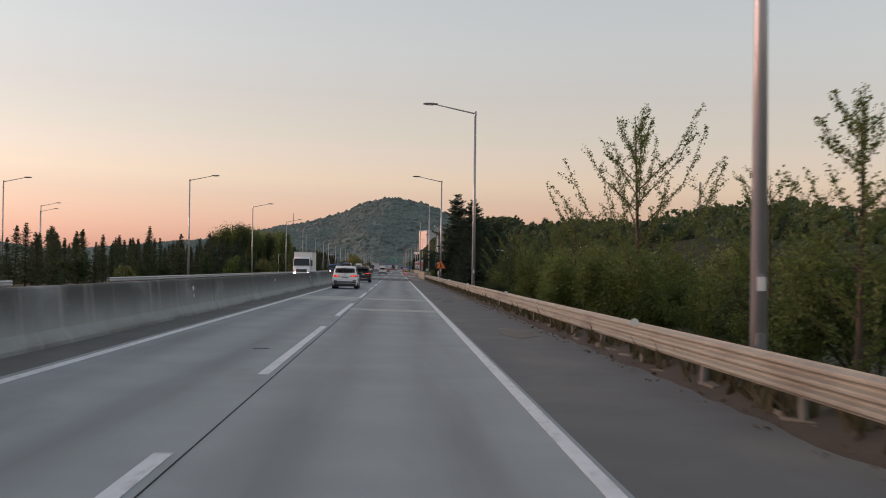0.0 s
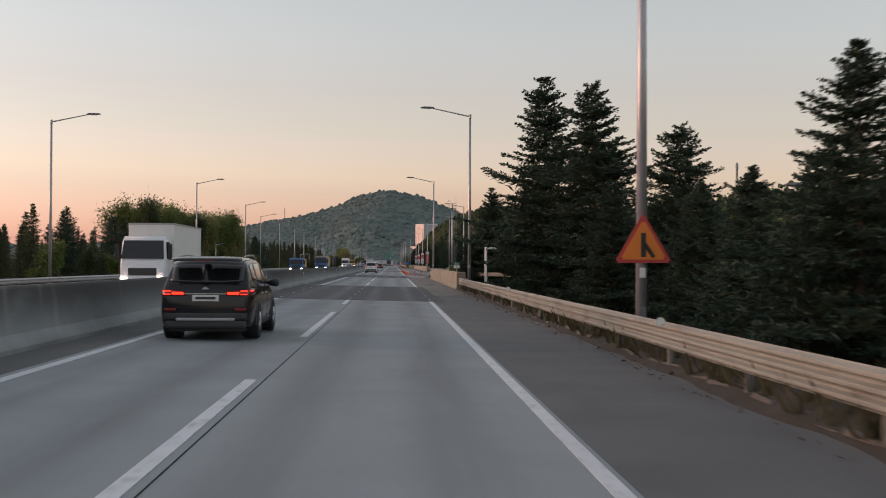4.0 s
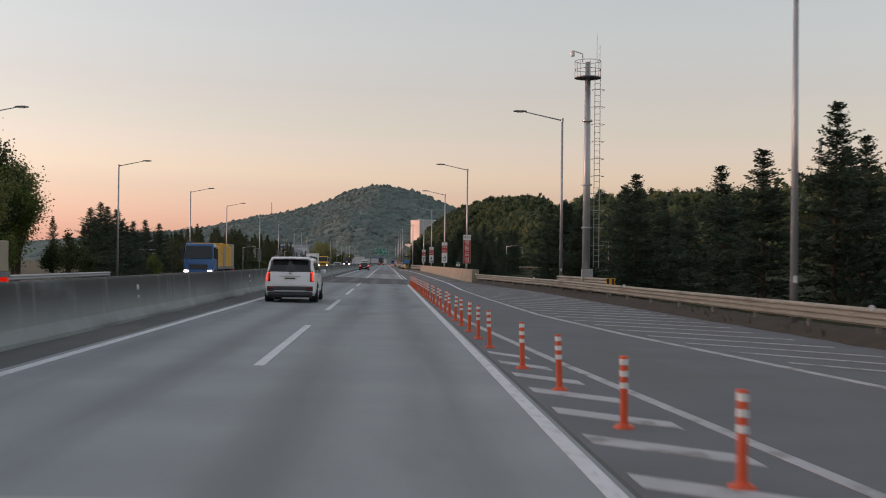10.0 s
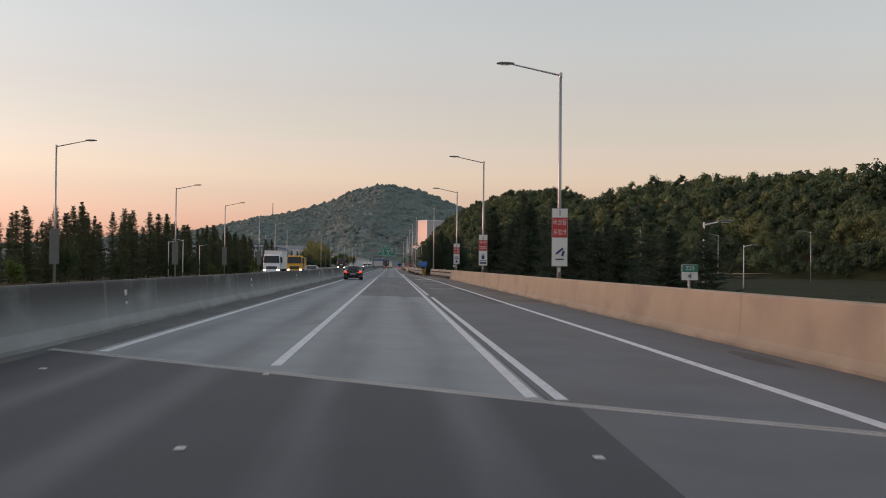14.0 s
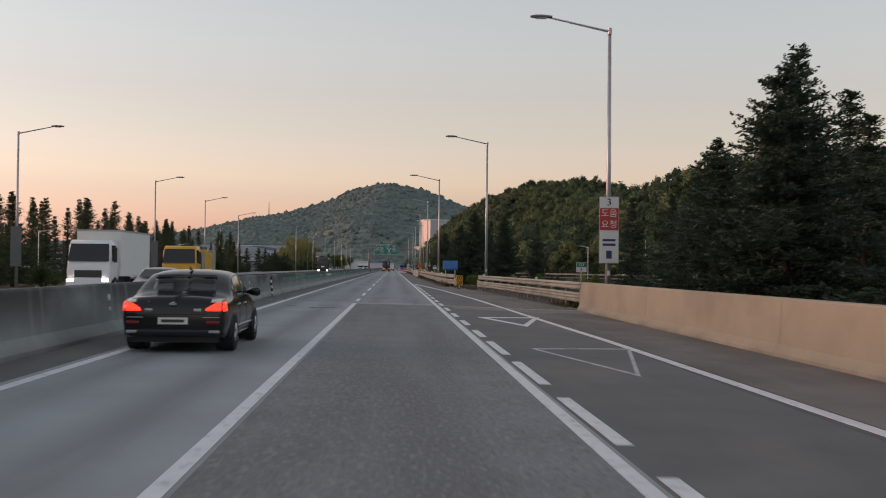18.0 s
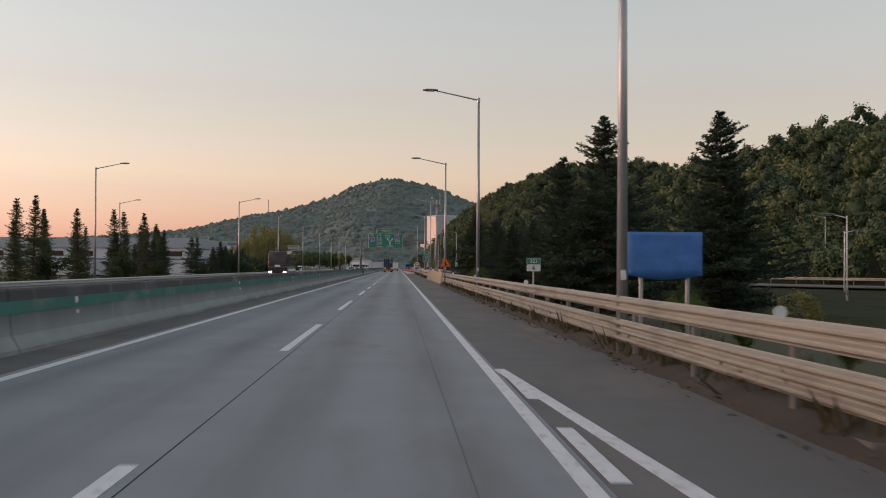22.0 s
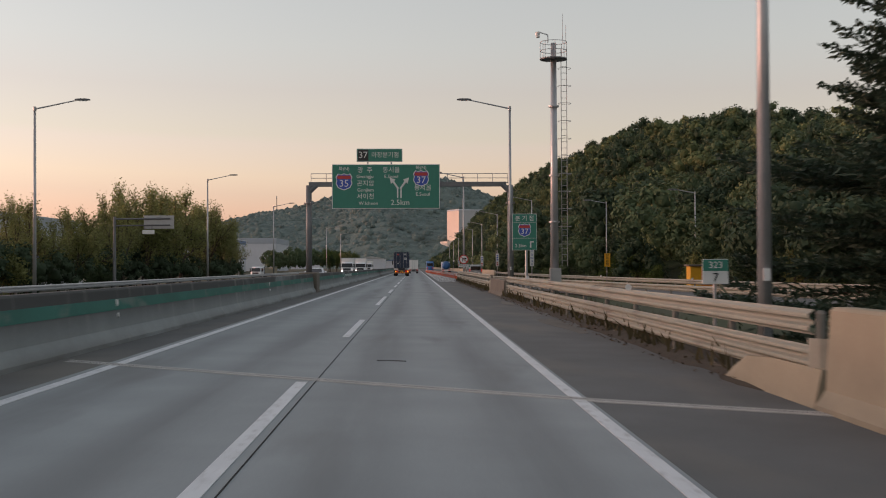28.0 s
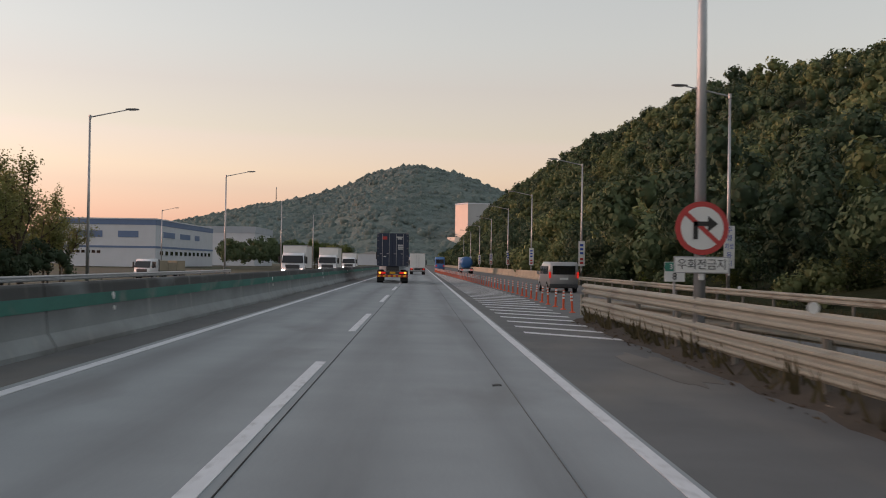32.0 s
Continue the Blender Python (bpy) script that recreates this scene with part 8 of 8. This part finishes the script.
def truck(label, place, turn=0.0, cab=M_CAR_WHITE, cargo="box", box_mat=M_WHITE, L=8.5, W=2.35, H=3.4, big=False, lights=True):
    """A lorry with its nose at y = 0 and its load behind it along -y."""
    t = thing("truck", label, "truck", place, turn)
    hw, ch = W / 2, (3.0 if big else 2.45)
    cl = 2.1 if big else 1.75
    bm = loft(bmesh.new(), [ring(y, hw * k, 0.55, z1, 0.9) for y, k, z1 in ((-cl, 0.96, ch), (-0.7, 0.97, ch), (-0.38, 0.96, ch - 0.12), (-0.06, 0.95, ch * 0.58), (0.0, 0.93, ch * 0.5))])
    part("cab", bm, cab, t, smooth=True)
    part("windshield", loft(bmesh.new(), [[(-hw * 0.84, -0.42 + dy, ch - 0.2), (hw * 0.84, -0.42 + dy, ch - 0.2), (hw * 0.9, -0.04 + dy, ch * 0.60), (-hw * 0.9, -0.04 + dy, ch * 0.60)] for dy in (-0.05, 0.06)]), M_GLASS_DARK, t)
    part("bumper", boxes((-hw * 0.97, hw * 0.97, -0.3, 0.08, 0.38, 0.85), bevel=0.06), M_TRIM if not big else cab, t)
    part("grille", boxes((-hw * 0.6, hw * 0.6, -0.1, 0.03, 0.9, 1.3), bevel=0.02), M_TRIM, t)
    for s in (-1, 1):
        part("side_window", boxes((s * hw * 0.93, s * hw * 0.985, -1.15, -0.45, ch * 0.6, ch - 0.3), bevel=0.02), M_GLASS_DARK, t)
        part("mirror", boxes((s * (hw + 0.06), s * (hw + 0.26), -0.35, -0.25, ch * 0.58, ch * 0.86), bevel=0.03), M_BLACK, t)
        part("head_light", boxes((s * hw * 0.62, s * hw * 0.9, -0.05, 0.09, 0.66, 0.84), bevel=0.02), M_HEAD if lights else M_WHITE, t)
        part("tail_light", boxes((s * hw * 0.66, s * hw * 0.92, -L - 0.06, -L + 0.02, 0.72, 0.88)), M_TAIL, t)
    part("chassis", boxes((-0.45, 0.45, -L + 0.1, -cl + 0.4, 0.55, 0.85)), M_TRIM, t)
    y0, y1 = -L, -cl - 0.15
    if cargo == "box":
        body = part("cargo_box", boxes((-hw, hw, y0, y1, 0.95, H), bevel=0.03), box_mat, t)
        part("roof_edge", boxes((-hw - 0.015, hw + 0.015, y0 - 0.015, y1 + 0.015, H - 0.08, H + 0.02)), M_STEEL, t)
        for k in range(2):
            part("rear_door", boxes((-hw * 0.95 + k * hw * 0.97, -hw * 0.02 + k * hw * 0.97, y0 - 0.025, y0 - 0.002, 1.0, H - 0.12), bevel=0.006), box_mat, t)
            part("lock_rod", rods(((-0.2 + k * 0.4, y0 - 0.045, 1.0), (-0.2 + k * 0.4, y0 - 0.045, H - 0.15), 0.018), n=6), M_STEEL, t)
    else:
        part("load_bed", boxes((-hw, hw, y0, y1, 0.9, 1.1), bevel=0.02), M_STEEL_DARK, t)
        n = max(2, int((y1 - y0) / 1.5))
        for k in range(n):
            a = y0 + (y1 - y0) * k / n
            part("crate", boxes((-hw * 0.95, hw * 0.95, a + 0.04, a + (y1 - y0) / n - 0.04, 1.1, H - 0.2 - 0.25 * (k % 2)), bevel=0.05), box_mat if k % 3 else M_PARAPET, t)
        part("headboard", boxes((-hw, hw, y1, y1 + 0.06, 1.0, 2.4)), M_STEEL_DARK, t)
    for s in (-1, 1):
        wheel(t, s * (hw - 0.17), -0.95 if not big else -1.25, 0.46, 0.28)
        for yy in ([-L + 1.6] if not big else [-L + 1.5, -L + 2.7]):
            wheel(t, s * (hw - 0.24), yy, 0.46, 0.48)
    part("underrun_bar", boxes((-hw * 0.95, hw * 0.95, -L, -L + 0.08, 0.48, 0.62)), M_STEEL, t)
    return t


truck("large white lorry with a tall white box on the opposite carriageway", (-13.2, 159.5, 0.03), 180, big=True, L=11, W=2.5, H=3.75)
truck("blue-cabbed lorry carrying orange crates on the opposite carriageway", (-15.5, 283.0, 0.0), 180, cab=M_CAB_BLUE, cargo="flat", box_mat=M_CAB_YELLOW, L=8, H=2.5)
truck("blue lorry loaded with pale sacks and orange crates", (-15.0, 339.0, 0.0), 180, cab=M_CAB_BLUE, cargo="flat", box_mat=M_CAB_YELLOW, big=True, L=12.5, W=2.5, H=3.3)
truck("yellow lorry with a yellow load on the opposite carriageway", (-15.2, 524.0, 0.0), 180, cab=M_CAB_YELLOW, cargo="flat", box_mat=M_CAB_YELLOW, big=True, L=9, W=2.5, H=3.0)
truck("white box lorry with a roof deflector on the opposite carriageway", (-17.0, 507.0, 0.0), 180, big=True, L=10, W=2.5, H=3.6)
truck("white box lorry with headlights on the opposite carriageway", (-12.6, 892.0, 0.03), 180, L=7.5, W=2.3, H=3.2)
truck("white box lorry on the opposite carriageway", (-11.6, 921.0, 0.03), 180, L=8, W=2.35, H=3.4)
truck("white lorry far off on the opposite carriageway", (-12.2, 972.0, 0.03), 180, L=8, W=2.35, H=3.2)
truck("white flatbed lorry with stacked wooden crates", (-32.0, 912.0, -0.75), 160, cargo="flat", box_mat=M_PARAPET, L=7.5, W=2.3, H=2.5, lights=False)
truck("small white box lorry with closed rear doors", (-0.6, 952.0, 0.0), 0, L=7.0, W=2.2, H=3.1, lights=False)


def coach(label, place, turn, paint, L=12.0):
    b = thing("coach", label, "bus", place, turn)
    hw, H = 1.25, 3.45
    bm = loft(bmesh.new(), [ring(y, hw * k, z0, z1, 0.93, 0.5) for y, k, z0, z1 in ((-L, 0.97, 0.42, H - 0.1), (-L + 0.2, 1.0, 0.34, H), (-1.0, 1.0, 0.32, H), (-0.35, 0.99, 0.32, H - 0.05), (-0.05, 0.96, 0.36, H - 0.5), (0.0, 0.94, 0.42, H - 1.2))])
    part("body", bm, paint, b, smooth=True)
    part("windshield", loft(bmesh.new(), [[(-1.1, -0.26 + d, H - 0.32), (1.1, -0.26 + d, H - 0.32), (1.16, 0.0 + d, 1.35), (-1.16, 0.0 + d, 1.35)] for d in (-0.08, 0.035)]), M_GLASS_DARK, b)
    for s in (-1, 1):
        for k in range(6):
            y0 = -L + 0.7 + k * (L - 2.2) / 6
            part("side_window", boxes((s * (hw - 0.03), s * (hw + 0.012), y0, y0 + (L - 2.2) / 6 - 0.08, 1.55, 2.75), bevel=0.01), M_GLASS_DARK, b)
        part("mirror", rods(((s * 1.1, -0.1, 3.0), (s * 1.45, 0.35, 2.9), 0.03), ((s * 1.45, 0.35, 2.95), (s * 1.45, 0.35, 2.4), 0.1), n=8), M_BLACK, b)
        part("head_light", boxes((s * 0.72, s * 1.1, -0.06, 0.04, 0.72, 0.95), bevel=0.03), M_HEAD, b)
        for yy in (-2.4, -L + 2.8, -L + 1.5):
            wheel(b, s * (hw - 0.17), yy, 0.5, 0.3)
        part("side_stripe", boxes((s * hw, s * (hw + 0.012), -L + 0.6, -1.4, 0.95, 1.25)), M_WHITE, b)
        part("tail_light", boxes((s * 0.8, s * 1.1, -L - 0.02, -L + 0.05, 0.9, 1.3)), M_TAIL, b)
    part("rear_window", boxes((-1.0, 1.0, -L - 0.01, -L + 0.1, 1.7, 2.8), bevel=0.02), M_GLASS_DARK, b)
    part("destination_board", boxes((-0.35, 0.35, 0.0, 0.05, 1.5, 1.75)), M_WHITE, b)
    part("bumper", boxes((-1.2, 1.2, -0.2, 0.07, 0.35, 0.68), bevel=0.06), M_TRIM, b)
    return b


coach("dark coach with headlights on the opposite carriageway", (-15.0, 686.0, 0.02), 180, M_BUS)
coach("sky-blue bus far ahead on the slip road", (5.0, 1092.0, -0.06), 0, M_BUS_BLUE, 11)


# the container lorry ahead
t = thing("container_truck", "navy blue container lorry with lit tail lights and striped bumper", "truck", (-2.4, 871.0, road_z(-2.4)), 1.5)
hw = 1.22
cont = part("container", boxes((-hw, hw, 0.06, 12.1, 1.32, 3.92)), M_CONTAINER, t)
for s in (-1, 1):
    for k in range(34):
        part("corrugation", boxes((s * hw, s * (hw + 0.03), 0.3 + 0.35 * k, 0.46 + 0.35 * k, 1.45, 3.78)), M_CONTAINER, cont)
    part("door", boxes((s * 0.02, s * (hw - 0.07), 0.0, 0.05, 1.42, 3.8), bevel=0.01), M_CONTAINER, t)
    for z in (1.75, 2.25, 2.75, 3.25):
        part("door_rib", boxes((s * 0.05, s * (hw - 0.1), -0.022, 0.0, z, z + 0.2)), M_CONTAINER, t)
    for x in (0.28, 0.82):
        part("lock_rod", rods(((s * x, -0.045, 1.38), (s * x, -0.045, 3.86), 0.022), n=6), M_STEEL, t)
        part("handle", boxes((s * x - 0.2, s * x, -0.07, -0.045, 2.28, 2.33)), M_STEEL, t)
    for z in (1.34, 3.9):
        part("corner_casting", boxes((s * (hw - 0.16), s * (hw + 0.01), -0.03, 0.15, z - 0.06, z + 0.06), bevel=0.01), M_STEEL_DARK, t)
    part("corner_post", boxes((s * (hw - 0.07), s * (hw + 0.005), -0.01, 0.1, 1.32, 3.92)), M_CONTAINER, t)
    for z in (1.6, 2.1, 2.7, 3.3, 3.65):
        part("hinge", boxes((s * (hw - 0.13), s * (hw - 0.01), -0.03, 0.0, z, z + 0.07)), M_STEEL_DARK, t)
    part("tail_light", boxes((s * 0.55, s * 0.88, -0.14, -0.06, 0.74, 0.88), bevel=0.01), M_TAIL, t, "lit red tail light cluster")
    part("indicator", boxes((s * 0.9, s * 1.08, -0.14, -0.06, 0.74, 0.88), bevel=0.01), M_AMBER, t)
    part("mudflap", boxes((s * 0.62, s * 1.16, 0.3, 0.33, 0.16, 0.72)), M_TYRE, t)
    for y in (1.2, 2.5, 9.4, 10.7):
        wheel(t, s * 0.98, y, 0.5, 0.5)
part("door_header", boxes((-hw, hw, -0.012, 0.06, 3.8, 3.92)), M_CONTAINER, t)
part("door_sill", boxes((-hw, hw, -0.012, 0.06, 1.32, 1.42)), M_CONTAINER, t)
part("label_plate", boxes((-0.85, -0.45, -0.03, -0.024, 3.42, 3.66)), M_RED, t, "small red company panel")
for x, z, w in ((0.5, 3.58, 0.5), (0.55, 3.44, 0.36), (0.62, 2.95, 0.44), (0.62, 2.8, 0.44), (0.62, 2.65, 0.44), (-0.62, 2.05, 0.2)):
    part("marking_bar", boxes((x - w / 2, x + w / 2, -0.03, -0.024, z, z + 0.08)), M_WHITE, t)
part("chassis", boxes((-0.5, 0.5, 0.1, 12.0, 0.95, 1.3)), M_TRIM, t)
part("bumper_bar", boxes((-1.18, 1.18, -0.06, 0.06, 0.46, 0.66), bevel=0.02), M_RED, t)
for k in range(6):
    part("bumper_stripe", boxes((-1.15 + 0.4 * k, -0.95 + 0.4 * k, -0.072, -0.06, 0.48, 0.64)), M_YELLOW, t)
part("lamp_board", boxes((-1.16, 1.16, -0.06, 0.0, 0.7, 0.92)), M_TRIM, t)
part("number_plate", boxes((-0.22, 0.22, -0.12, -0.06, 0.74, 0.9)), M_YELLOW, t)
bm = loft(bmesh.new(), [ring(y, 1.22 * k, 0.6, z1, 0.9) for y, k, z1 in ((12.6, 0.97, 3.3), (14.2, 0.98, 3.4), (14.7, 0.97, 3.1), (15.0, 0.95, 1.7))])
part("cab", bm, M_CAR_WHITE, t, smooth=True)
for s in (-1, 1):
    wheel(t, s * 1.0, 13.6, 0.5, 0.3)
    part("mirror", boxes((s * 1.3, s * 1.5, 14.3, 14.42, 1.9, 2.6), bevel=0.03), M_BLACK, t)

# tank lorry on the slip road
t = thing("tank_truck", "silver-blue tank lorry on the slip road ahead", "truck", (7.9, 980.0, -0.07))
part("tank", rods(((0, 0, 1.95), (0, 7.5, 1.95), 1.05), ((0, -0.25, 1.95), (0, 0, 1.95), 0.7, 1.05), n=20), M_CAB_BLUE, t, smooth=True)
part("band", rods(((0, 1.5, 1.95), (0, 1.65, 1.95), 1.07), ((0, 5.5, 1.95), (0, 5.65, 1.95), 1.07), n=20), M_STEEL, t)
part("chassis", boxes((-0.9, 0.9, -0.1, 8.0, 0.6, 1.0)), M_TRIM, t)
part("rear_board", boxes((-1.1, 1.1, -0.3, -0.22, 0.5, 0.85)), M_WHITE, t)
part("cab", boxes((-1.15, 1.15, 7.9, 9.9, 0.6, 2.9), bevel=0.12), M_CAR_WHITE, t)
for s in (-1, 1):
    part("tail_light", boxes((s * 0.6, s * 1.0, -0.33, -0.3, 0.6, 0.76)), M_TAIL, t)
    for y in (1.2, 2.5, 8.6):
        wheel(t, s * 0.95, y, 0.5, 0.45)
